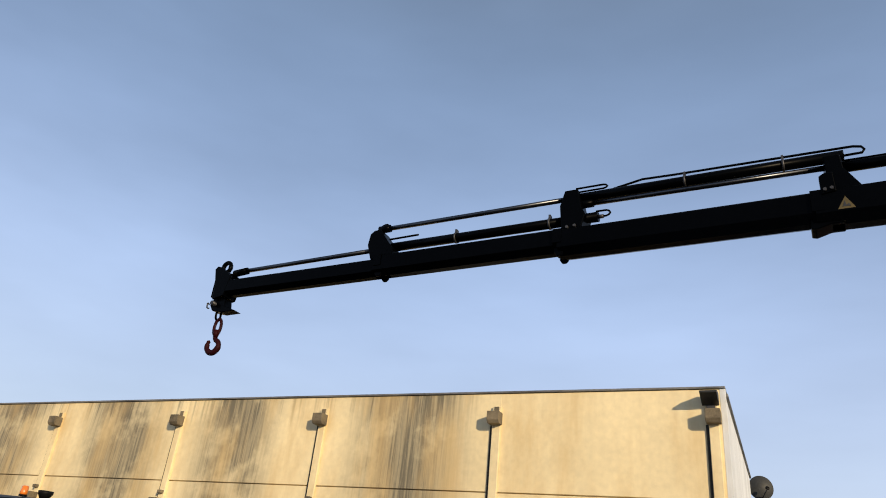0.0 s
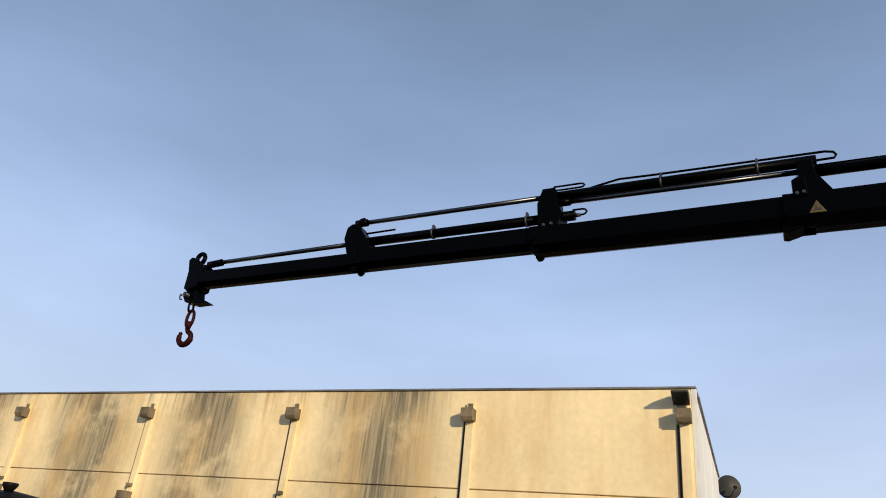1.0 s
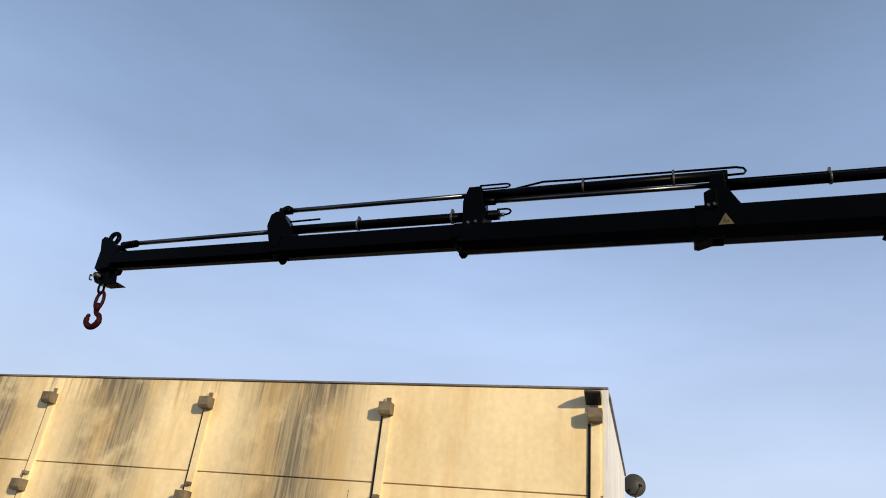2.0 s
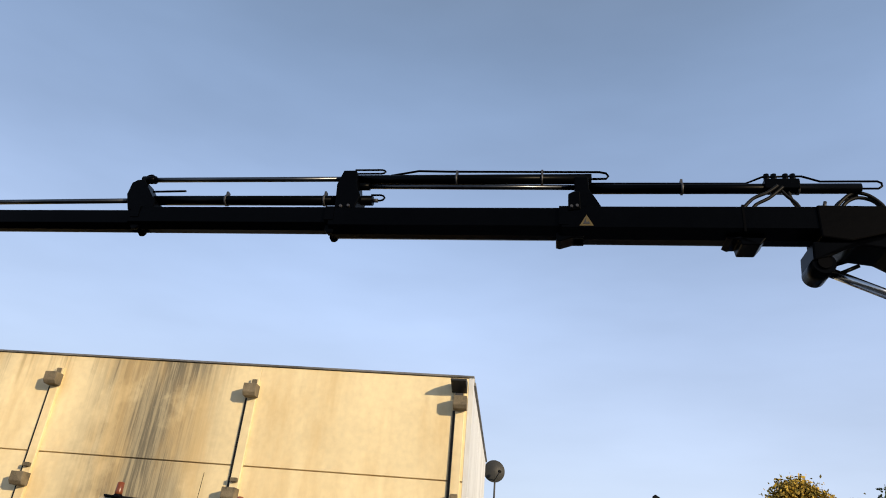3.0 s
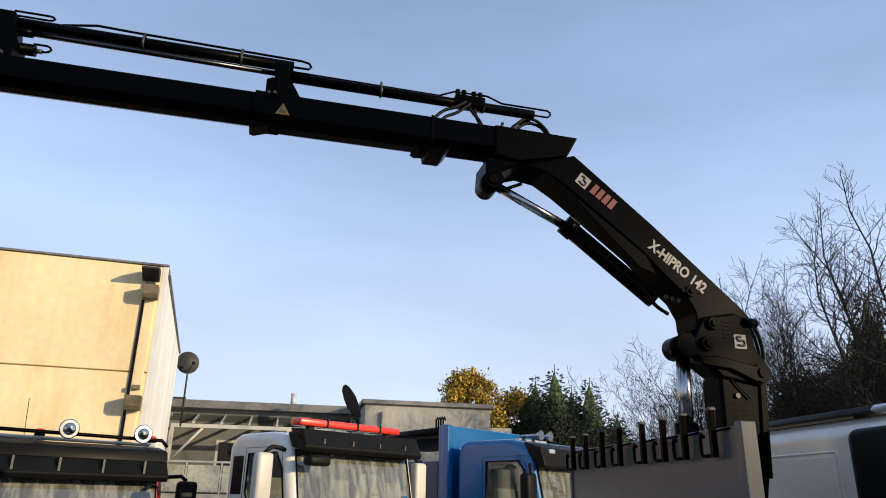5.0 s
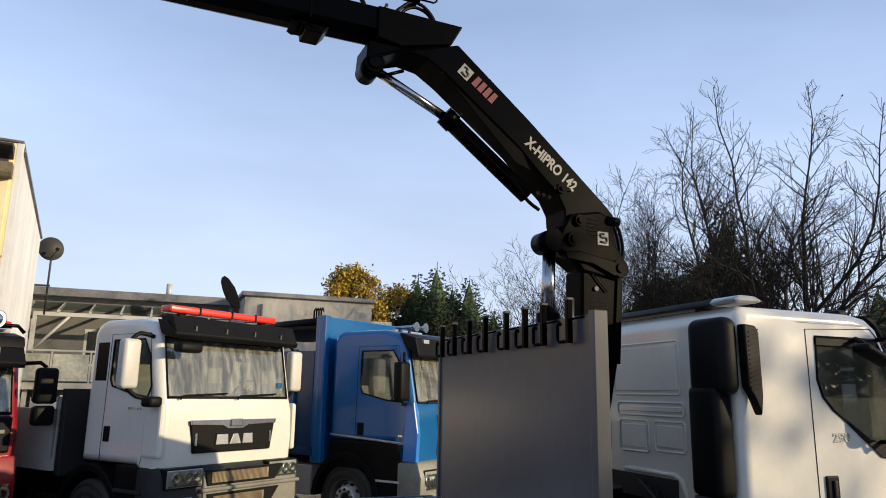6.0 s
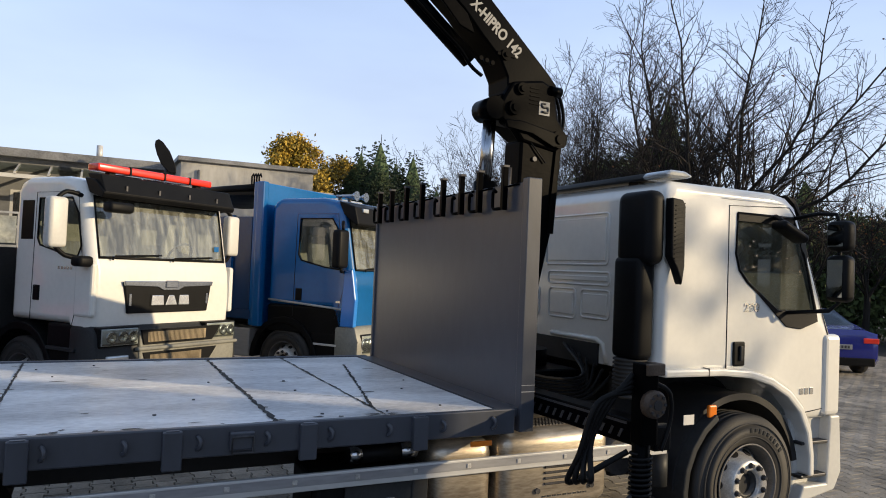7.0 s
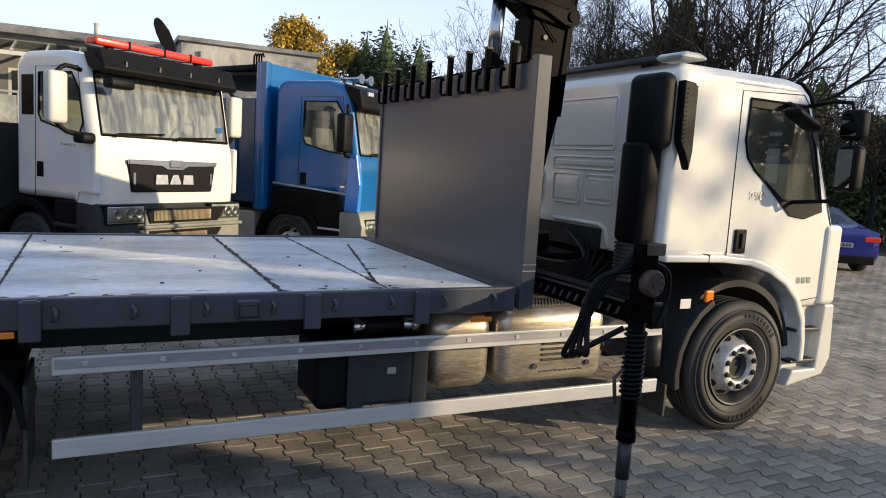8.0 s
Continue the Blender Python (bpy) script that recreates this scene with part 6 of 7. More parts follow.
    part("number_plate", box(0.155, 0.165, 0.05, 0.45, 0.44, 0.53, 0.004), WHITE_MARK, bp)


dress_man()

# blue tipper lorry
blue, bcab = basic_lorry("blue_tipper_lorry", Matrix.Translation((1.95, 5.5, 0)) @ Matrix.Rotation(radians(-54.5), 4, "Z"), "blue tipper lorry with twin roof horns, parked beside a white lorry", BLUE_PAINT, 3.0, w=1.1, low=1.35, depth=1.62, screen_low=1.93, screen_top=2.7, visor=False)


def dress_blue():
    part("lower_skirt", box(-1.6, -0.05, -1.1, 1.1, 0.95, 1.36, 0.03), PLASTIC, blue, "black lower cab skirt")
    for sg in (-1, 1):
        part("stripe", tube([(-1.58, sg * 1.106, 1.43), (-0.15, sg * 1.108, 1.35)], 0.018, 6), ALU, blue, "silver trim stripe")
        part("corner_deflector", prism([(-0.2, 1.1), (0.04, 1.1), (0.06, 1.5), (-0.02, 1.95), (-0.16, 1.9)], "xz", sg * 1.04, sg * 1.13, 0.02), material("bright_blue_plastic", (0.02, 0.2, 0.62), 0.3, var=0.06, coat=0.4), blue)
        mirror_unit(blue, -0.1, sg * 1.32, 1.95, 2.5, 0.15, 0.24, PLASTIC)
        part("mirror_arm", tube([(-0.25, sg * 1.08, 2.6), (-0.12, sg * 1.25, 2.62), (-0.08, sg * 1.3, 2.5)], 0.022, 8), PLASTIC, blue)
        part("mirror_arm", tube([(-0.2, sg * 1.08, 1.9), (-0.12, sg * 1.25, 1.9), (-0.1, sg * 1.3, 1.96)], 0.022, 8), PLASTIC, blue)
        headlamp(blue, 0.12, sg * 0.85, 0.85, 0.32, 0.26, sg)
        st = part("step_unit", box(-0.75, -0.2, sg * 0.75, sg * 1.1, 0.4, 1.0, 0.03), PLASTIC, blue)
        for z in (0.55, 0.8):
            part("step_tread", box(-0.7, -0.25, sg * 1.05, sg * 1.12, z, z + 0.03, 0.006), ALU, st)
        part("door_badge", box(-0.3, -0.22, sg * 1.106 - 0.002, sg * 1.106 + 0.002, 1.44, 1.47), SILVER_MARK, blue)
    bp = part("bumper", prism([(-0.3, 0.4), (-0.3, 1.1), (0.06, 1.12), (0.13, 0.9), (0.12, 0.5), (0.06, 0.4)], "xz", -1.12, 1.12, 0.05), BUMPER_GREY_LIT, blue, "pale grey bumper", smooth=True)
    for k in range(3):
        part("grille_slat", box(0.02, 0.05, -0.5, 0.5, 1.25 + 0.16 * k, 1.33 + 0.16 * k, 0.012), BLUE_PAINT, blue)
    part("grille_back", box(0.0, 0.025, -0.55, 0.55, 1.18, 1.75), PLASTIC, blue)
    part("sun_visor", prism([(-0.35, 2.95), (-0.05, 2.86), (0.02, 2.6), (-0.02, 2.58), (-0.25, 2.75)], "xz", -1.08, 1.08, 0.02), PLASTIC, blue, "black sun visor with marker lamps")
    for y in (-0.85, 0.85):
        part("marker_lamp", box(-0.06, 0.0, y - 0.07, y + 0.07, 2.78, 2.84, 0.01), LENS_CLEAR, blue)
    for y in (-0.35, -0.6):
        h = part("air_horn", cyl((-0.75, y, 3.07), (-0.42, y, 3.07), 0.022, 0.03, 14), CHROME, blue, "chromed roof horn")
        part("horn_bell", cyl((-0.44, y, 3.07), (-0.36, y, 3.07), 0.03, 0.075, 20), CHROME, h)
        part("horn_foot", box(-0.7, -0.66, y - 0.02, y + 0.02, 2.98, 3.06), STEEL_DARK, h)
    part("marker_light", box(-0.9, -0.8, -0.55, 0.2, 3.0, 3.05, 0.015), LENS_CLEAR, blue)
    body = part("tipper_body", box(-6.9, -1.85, -1.2, 1.2, 1.1, 1.24), BLUE_TRIM, blue, "dark blue steel tipper body")
    part("front_board", box(-1.9, -1.78, -1.2, 1.2, 1.0, 3.25, 0.02), BLUE_PAINT, body, "bright blue tipper front board")
    for y in (-1.2, 1.14):
        part("drop_side", box(-6.9, -1.9, y, y + 0.06, 1.24, 2.7, 0.01), BLUE_TRIM, body)
        for k in range(8):
            x = -6.7 + 0.62 * k
            part("side_post", box(x, x + 0.1, min(y, y * 1.04), max(y, y * 1.04) + 0.02, 1.24, 2.72), BLUE_PAINT, body)
    part("front_post", box(-1.8, -1.66, -1.24, -1.12, 1.0, 3.25, 0.02), BLUE_PAINT, body)
    part("tarp_roller", cyl((-3.6, -1.0, 3.12), (-1.9, -1.0, 3.18), 0.07, seg=14), PLASTIC, body, "rolled black tarpaulin")
    part("tarp_frame", box(-4.4, -1.9, -1.15, 1.15, 3.05, 3.1), PLASTIC, body)
    for k in range(4):
        part("rail_hook", tube([(-2.0 + 0.05 * k, -1.15, 3.2), (-2.0 + 0.05 * k, -1.15, 3.34), (-1.97 + 0.05 * k, -1.15, 3.38), (-1.95 + 0.05 * k, -1.15, 3.32)], 0.014, 6), PLASTIC, body)
    part("side_locker", box(-2.6, -1.95, -1.1, -0.7, 0.5, 0.95, 0.02), ALU, blue, "ribbed aluminium tank")


dress_blue()

# red lorry with roof lamps on a bar
RED_CAB = material("dark_red_paint", (0.24, 0.008, 0.018), 0.3, var=0.1, scale=3, coat=0.5)
red, rcab = basic_lorry("red_lorry", Matrix.Translation((-4.83, 4.55, 0)) @ Matrix.Rotation(radians(-61.3), 4, "Z"), "dark red lorry with round spotlights on its roof rail", RED_CAB, 2.62, w=1.08, low=1.15, depth=1.7, screen_low=1.75, screen_top=2.3)


def dress_red():
    part("black_front", box(-0.02, 0.05, -0.98, 0.98, 1.3, 1.72, 0.03), PLASTIC, red, "black front panel below the screen")
    part("chrome_strip", box(0.05, 0.065, -0.85, 0.9, 1.52, 1.57, 0.006), CHROME, red)
    part("lower_front", prism([(-0.3, 0.4), (-0.3, 1.2), (0.05, 1.28), (0.1, 0.9), (0.08, 0.45)], "xz", -1.08, 1.08, 0.04), RED_CAB, red, smooth=True)
    part("lower_grille", box(0.08, 0.1, -0.6, 0.6, 0.95, 1.2, 0.01), PLASTIC, red)
    b = bmesh.new()
    for k in range(2):
        box(0.1, 0.106, 0.62 + 0.09 * k, 0.69 + 0.09 * k, 1.12, 1.17, bm=b)
    part("model_badge", b, SILVER_MARK, red)
    for sg in (-1, 1):
        headlamp(red, 0.08, sg * 0.85, 0.85, 0.3, 0.22, sg)
        mirror_unit(red, -0.05, sg * 1.33, 1.86, 2.3, 0.15, 0.25)
        mirror_unit(red, -0.05, sg * 1.33, 1.6, 1.84, 0.15, 0.25)
        part("mirror_arm", tube([(-0.2, sg * 1.05, 2.34), (-0.08, sg * 1.25, 2.36), (-0.05, sg * 1.32, 2.3)], 0.025, 8), PLASTIC, red)
    # dark roof fairing, lamp rail
    part("roof_fairing", prism([(-1.4, 2.6), (-0.35, 2.6), (-0.05, 2.52), (-0.1, 2.66), (-0.4, 2.72), (-1.3, 2.7)], "xz", -1.05, 1.05, 0.03), PLASTIC, red, "dark roof fairing", smooth=True)
    rail = part("lamp_rail", tube([(-0.25, -1.2, 3.06), (-0.25, -1.2, 2.85), (-0.25, -1.1, 2.82), (-0.25, 1.0, 2.8), (-0.25, 1.08, 2.72)], 0.024, 8), BLACK, red, "black tube rail with spotlights on the roof")
    part("rail_tube", tube([(-0.5, -0.95, 2.76), (-0.5, 1.0, 2.75)], 0.024, 8), ALU, rail)
    for y in (-0.16, 0.72):
        s = part("spotlight", lathe([(-0.08, 0.02), (-0.06, 0.07), (0.0, 0.11), (0.03, 0.118), (0.04, 0.105)], (-0.2, y, 2.86), "x", 24), CHROME, rail, "round chromed spotlight")
        part("lamp_glass", lathe([(0.03, 0.1), (0.045, 0.06), (0.05, 0.01)], (-0.2, y, 2.86), "x", 24), MIRROR, s)
    beacon(rail, -0.4, -0.42, 2.8, LENS_RED, 0.05)
    beacon(rail, -0.4, 0.92, 2.8, LENS_RED, 0.05)
    part("antenna", tube([(-0.8, -0.5, 2.72), (-0.85, -0.52, 3.25)], 0.005, 4), BLACK, red)
    flat_body(red, -2.0, -6.9, 1.15, 1.0, 0.5, PLASTIC_GREY, "load_bed")
    # loader arm folded behind the cab
    part("folded_crane", tube([(-1.9, -0.9, 1.2), (-1.95, -0.95, 2.6), (-1.9, -0.2, 2.75), (-1.9, 0.6, 2.5)], 0.1, 8, smooth_steps=4), STEEL_DARK, red, "folded grey loader behind the cab")
    for k in range(4):
        part("hose", tube([(-1.75, -1.0, 1.4), (-1.6 - 0.05 * k, -1.15, 2.2 + 0.1 * k), (-1.75, -0.9, 2.75 + 0.04 * k), (-1.85, -0.4, 2.7)], 0.02, 6, smooth_steps=5), RUBBER, red)


dress_red()

# pale lorry with two amber beacons, and a dark one at the end of the row
pale, pcab = basic_lorry("beacon_lorry", Matrix.Translation((-8.3, 4.5, 0)) @ Matrix.Rotation(radians(-61.3), 4, "Z"), "pale grey lorry with two amber beacons and aerials on its roof", WHITE_TRUCK, 3.1, w=1.1, low=1.2, depth=1.7, screen_low=2.1, screen_top=2.75, visor=False)
AMBER_DULL = material("dull_amber_lens", (0.2, 0.05, 0.012), 0.3, var=0.2, scale=20)
for y in (-0.82, 0.86):
    beacon(pale, -0.55, y, 3.14, AMBER_DULL)
part("antenna", tube([(-0.5, 0.25, 3.09), (-0.55, 0.27, 3.58)], 0.006, 4), BLACK, pale)
part("antenna", tube([(-0.5, 0.7, 3.09), (-0.52, 0.71, 3.26)], 0.006, 4), BLACK, pale)
part("roof_trim", box(-0.62, -0.48, -1.0, 1.0, 3.095, 3.12, 0.01), PLASTIC, pale)
part("bumper", prism([(-0.3, 0.4), (-0.3, 1.1), (0.06, 1.12), (0.1, 0.5)], "xz", -1.1, 1.1, 0.04), PLASTIC_GREY, pale)
dark, dcab = basic_lorry("dark_lorry", Matrix.Translation((-14.3, 0.9, 0)) @ Matrix.Rotation(radians(-61.3), 4, "Z"), "black lorry with an amber roof beacon at the row's end", PLASTIC, 2.98, w=1.1, low=1.2, depth=1.7, screen_low=2.1, screen_top=2.65, visor=False)
beacon(dark, -0.5, 0.62, 3.0, h=0.12)
part("roof_horn", lathe([(0.0, 0.06), (0.08, 0.11), (0.12, 0.11)], (-0.6, 0.9, 2.97), "z", 16), PLASTIC, dark)
part("bumper", prism([(-0.3, 0.4), (-0.3, 1.1), (0.06, 1.12), (0.1, 0.5)], "xz", -1.1, 1.1, 0.04), PLASTIC_GREY, dark)
# ---- trees ----
BARK = material("grey_brown_bark", (0.013, 0.0105, 0.008), 0.95, var=0.4, scale=8, bump=0.3)
TWIG = material("brown_twigs", (0.012, 0.0085, 0.0065), 0.95, var=0.35, scale=6)
LEAF_Y = material("yellow_autumn_leaves", (0.36, 0.235, 0.025), 0.75, var=0.45, scale=1.2, random_piece=0.5, tint=(0.08, 0.066, 0.012))
LEAF_G = material("dark_conifer_green", (0.036, 0.058, 0.022), 0.85, var=0.5, scale=1.0, random_piece=0.5, tint=(0.006, 0.011, 0.006))
LEAF_B = material("rusty_last_leaves", (0.2, 0.085, 0.025), 0.85, var=0.45, scale=2, random_piece=0.5, tint=(0.06, 0.03, 0.012))
HEDGE = material("dark_ivy_green", (0.06, 0.085, 0.026), 0.9, var=0.5, scale=1.5, random_piece=0.5, tint=(0.012, 0.016, 0.008))


class Mesher:
    def __init__(self):
        self.v, self.f = [], []

    def bough(self, pts, rad, seg):
        base = len(self.v)
        up = None
        for i, p in enumerate(pts):
            d = (pts[min(i + 1, len(pts) - 1)] - pts[max(i - 1, 0)]).normalized()
            up = d.orthogonal().normalized() if up is None else (up - d * up.dot(d)).normalized()
            s = d.cross(up)
            for k in range(seg):
                a = 2 * math.pi * k / seg
                self.v.append(tuple(p + (up * math.cos(a) + s * math.sin(a)) * rad[i]))
        for i in range(len(pts) - 1):
            for k in range(seg):
                a, b = base + i * seg + k, base + i * seg + (k + 1) % seg
                self.f.append((a, b, b + seg, a + seg))

    def leaf(self, p, size, rng, flat=0.0):
        a = Vector((rng.gauss(0, 1), rng.gauss(0, 1), rng.gauss(0, 1) * (1 - flat))).normalized()
        b = a.orthogonal().normalized()
        b.rotate(Matrix.Rotation(rng.uniform(0, 6.28), 3, a))
        n = len(self.v)
        L, W = size, size * 0.55
        self.v += [tuple(p), tuple(p + a * L * 0.5 + b * W * 0.5), tuple(p + a * L), tuple(p + a * L * 0.5 - b * W * 0.5)]
        self.f.append((n, n + 1, n + 2, n + 3))

    def done(self, name, mat, parent, label=""):
        me = bpy.data.meshes.new(name)
        me.from_pydata(self.v, [], self.f)
        me.materials.append(mat)
        me.update()
        ob = new(name, me)
        ob.parent = parent
        if label:
            ob["label"] = label
        return ob


def grow(rng, wood, twigs, tips, p, d, length, r, level, spread, lift, kids):
    """One limb and all that springs from it."""
    n = 5 if level < 2 else 4 if level < 4 else 3
    pts, rad = [p], [r]
    cur = d.normalized()
    for i in range(n):
        cur = (cur + Vector((rng.gauss(0, 0.075), rng.gauss(0, 0.075), rng.gauss(0, 0.06) + lift * 0.1))).normalized()
        pts.append(pts[-1] + cur * length / n)
        rad.append(r * (1 - 0.62 * (i + 1) / n))
    (wood if level < 3 else twigs).bough(pts, rad, 7 if level < 1 else 5 if level < 3 else 3)
    if level >= len(kids):
        tips.append(pts[-1])
        tips.append(pts[-2])
        return
    for k in range(kids[level]):
        t = (k + 0.6 + rng.uniform(-0.3, 0.3)) / kids[level]
        t = 0.25 + 0.75 * min(t, 1) if level else 0.22 + 0.78 * min(t, 1)
        x = t * n
        i = min(int(x), n - 1)
        q = pts[i].lerp(pts[i + 1], x - i)
        dd = (pts[i + 1] - pts[i]).normalized()
        side = dd.orthogonal().normalized()
        side.rotate(Matrix.Rotation(rng.uniform(0, 6.28), 3, dd))
        nd = (dd * (1 - spread) + side * spread + Vector((0, 0, lift * 0.25))).normalized()
        grow(rng, wood, twigs, tips, q, nd, length * rng.uniform(0.5, 0.78), max(0.0075, rad[i] * rng.uniform(0.42, 0.62)), level + 1, spread, lift, kids)


def leafy_tree(name, at, height, width, label, seed, mat, n=9000, size=0.13):
    rng = random.Random(seed)
    tr = thing(name, Matrix.Translation(at), label, "tree")
    wood, twigs, tips = Mesher(), Mesher(), []
    grow(rng, wood, twigs, tips, Vector((0, 0, -0.05)), Vector((0, 0, 1)), height * 0.42, 0.16, 0, 0.5, 0.45, (9, 6, 4))
    wood.done("trunk", BARK, tr)
    twigs.done("branchwork", TWIG, tr)
    lm = Mesher()
    # clumps of leaves of unequal size about the crown, with gaps between them
    clumps = []
    for k in range(90):
        a, z = rng.uniform(0, 6.28), rng.uniform(0.3, 1.0)
        rr = width * 0.5 * math.sqrt(max(0.02, 1 - abs(z - 0.55) ** 1.6 * 3.6)) * rng.uniform(0.35, 1.0)
        clumps.append((Vector((rr * math.cos(a), rr * math.sin(a), z * height * 0.97)), rng.uniform(0.25, 0.6)))
    for k in range(n):
        c, s = rng.choice(clumps)
        lm.leaf(c + Vector((rng.gauss(0, s * 0.6), rng.gauss(0, s * 0.6), rng.gauss(0, s * 0.5))), size * rng.uniform(0.6, 1.4), rng)
    lm.done("crown", mat, tr)
    return tr


def conifer(name, at, height, width, label, seed, mat=LEAF_G, n=2600):
    """Upright evergreen: tiers of drooping sprays round a straight stem, ragged at the edge."""
    rng = random.Random(seed)
    tr = thing(name, Matrix.Translation(at), label, "tree")
    wood = Mesher()
    wood.bough([Vector((0, 0, -0.05)), Vector((0, 0, height * 0.5)), Vector((0.05, 0, height))], [0.16, 0.1, 0.015], 7)
    wood.done("trunk", BARK, tr)
    core = Mesher()
    rows_, seg_ = 12, 14
    for i in range(rows_ + 1):
        z = i / rows_
        for k in range(seg_):
            a = 6.2832 * k / seg_
            rr = width * 0.3 * (1 - z) ** 0.8 * rng.uniform(0.62, 1.12) + 0.02
            core.v.append((rr * math.cos(a), rr * math.sin(a), 0.3 + z * (height * 0.95 - 0.3) + rng.uniform(-0.15, 0.15) * (i < rows_)))
    for i in range(rows_):
        for k in range(seg_):
            j = (k + 1) % seg_
            core.f.append((i * seg_ + k, i * seg_ + j, (i + 1) * seg_ + j, (i + 1) * seg_ + k))
    core.done("inner_crown", mat, tr)
    lm = Mesher()
    lead = [(Vector((0, 0, 0)), 1.0)] + [(Vector((rng.gauss(0, width * 0.16), rng.gauss(0, width * 0.16), 0)), rng.uniform(0.72, 0.92)) for k in range(4)]
    for k in range(n):
        c, hs = rng.choice(lead)
        z = 1 - math.sqrt(rng.uniform(0.0, 1.0))
        z = 0.06 + z * 0.94
        reach = width * 0.36 * (1 - z) ** 0.75 * rng.uniform(0.45, 1.12) + 0.05
        a = rng.uniform(0, 6.28)
        p = c * (1 - z) + Vector((reach * math.cos(a), reach * math.sin(a), z * height * hs))
        out = Vector((math.cos(a), math.sin(a), rng.uniform(0.1, 1.1))).normalized()
        side = out.cross(Vector((0, 0, 1))).normalized()
        L = rng.uniform(0.2, 0.38) * (0.5 + 0.7 * (1 - z))
        for j in range(5):
            q = p + out * L * (j / 5) - Vector((0, 0, 0.02 * j))
            s = (-1) ** j
            n0 = len(lm.v)
            tip = q + out * L * 0.4 + side * s * L * 0.34 + Vector((0, 0, rng.uniform(-0.04, 0.05)))
            w = Vector((0, 0, 1)).cross(out) * 0.03 + Vector((0, 0, 0.045))
            lm.v += [tuple(q - w), tuple(q + w), tuple(tip)]
            lm.f.append((n0, n0 + 1, n0 + 2))
    lm.done("crown", mat, tr)
    return tr


EYE = Vector((-2.4, -4.88, 0))


def spot(az, rng_):
    return (EYE.x + rng_ * math.cos(radians(az)), EYE.y + rng_ * math.sin(radians(az)), 0)


def bend(rng, p, d, length, n, up, wig):
    """A limb's line that wavers and turns upward towards its end."""
    pts = [p]
    cur = d.normalized()
    for i in range(n):
        cur = (cur + Vector((rng.gauss(0, wig), rng.gauss(0, wig), rng.gauss(0, wig) + up))).normalized()
        pts.append(pts[-1] + cur * length / n)
    return pts


def shoot(rng, twigs, tips, p, d, length, r, level):
    """Side shoots of a limb, down to single twigs."""
    n = 5 if level < 1 else 4 if level < 2 else 3
    pts = bend(rng, p, d, length, n, 0.05, 0.15)
    twigs.bough(pts, [max(0.0045, r * (1 - 0.75 * i / n)) for i in range(n + 1)], 4 if level < 1 else 3)
    tips.append(pts[-1])
    if level > 1 or length < 0.3:
        return
    step = 0.2 if level == 0 else 0.17
    s = 0.25 * length
    while s < length:
        x = s / length * n
        i = min(int(x), n - 1)
        q = pts[i].lerp(pts[i + 1], x - i)
        dd = (pts[i + 1] - pts[i]).normalized()
        side = dd.orthogonal().normalized()
        side.rotate(Matrix.Rotation(rng.uniform(0, 6.28), 3, dd))
        shoot(rng, twigs, tips, q, dd * 0.72 + side * 0.68 + Vector((0, 0, 0.08)), (length - s) * 0.45 + rng.uniform(0.1, 0.32), r * (1 - 0.7 * s / length) * 0.55, level + 1)
        s += step * rng.uniform(0.7, 1.6)


def fan_tree(name, at, height, label, seed, limbs=8, wide=0.75, fork=2.2, r=0.15, leaves=60, thin=1.0, leaf=0.07, up=0.03):
    """Several tapering limbs that part low on one trunk and spread like a fan, ending in fine twigs."""
    rng = random.Random(seed)
    tr = thing(name, Matrix.Translation(at), label, "tree", "bare trees round the yard")
    wood, twigs, tips = Mesher(), Mesher(), []
    trunk = bend(rng, Vector((0, 0, -0.05)), Vector((0, 0, 1)), fork, 4, 0.1, 0.03)
    wood.bough(trunk, [r * 1.25, r * 1.1, r, r * 0.95, r * 0.9], 9)
    for k in range(limbs):
        a = 6.28 * (k + rng.uniform(-0.3, 0.3)) / limbs
        out = wide * (0.25 if k == 0 else rng.uniform(0.5, 1.1))
        d = Vector((math.cos(a) * out, math.sin(a) * out, 1)).normalized()
        L = (height - fork) * rng.uniform(0.85, 1.05) * (1.0 if k == 0 else 0.97 if out < 0.6 else 0.9)
        n = 9
        pts = bend(rng, trunk[-1] - Vector((0, 0, rng.uniform(0, 0.4) * (k > 0))), d, L, n, up, 0.13)
        rad = [max(0.006, r * 0.4 * (1 - 0.92 * (i / n) ** 0.75)) for i in range(n + 1)]
        wood.bough(pts, rad, 6)
        s = L * 0.16
        while s < L:
            x = s / L * n
            i = min(int(x), n - 1)
            q = pts[i].lerp(pts[i + 1], x - i)
            dd = (pts[i + 1] - pts[i]).normalized()
            side = dd.orthogonal().normalized()
            side.rotate(Matrix.Rotation(rng.uniform(0, 6.28), 3, dd))
            shoot(rng, twigs, tips, q, dd * 0.68 + side * 0.72 + Vector((0, 0, 0.1)), (L - s) * 0.42 * rng.uniform(0.7, 1.15) + 0.25, rad[i] * 0.5, 0)
            s += 0.3 * thin * rng.uniform(0.6, 1.5)
    wood.done("trunk", BARK, tr)
    twigs.done("branchwork", TWIG, tr)
    lm = Mesher()
    for k in range(leaves):
        lm.leaf(rng.choice(tips), leaf * rng.uniform(0.7, 1.4), rng)
    lm.done("crown", LEAF_B, tr)
    return tr


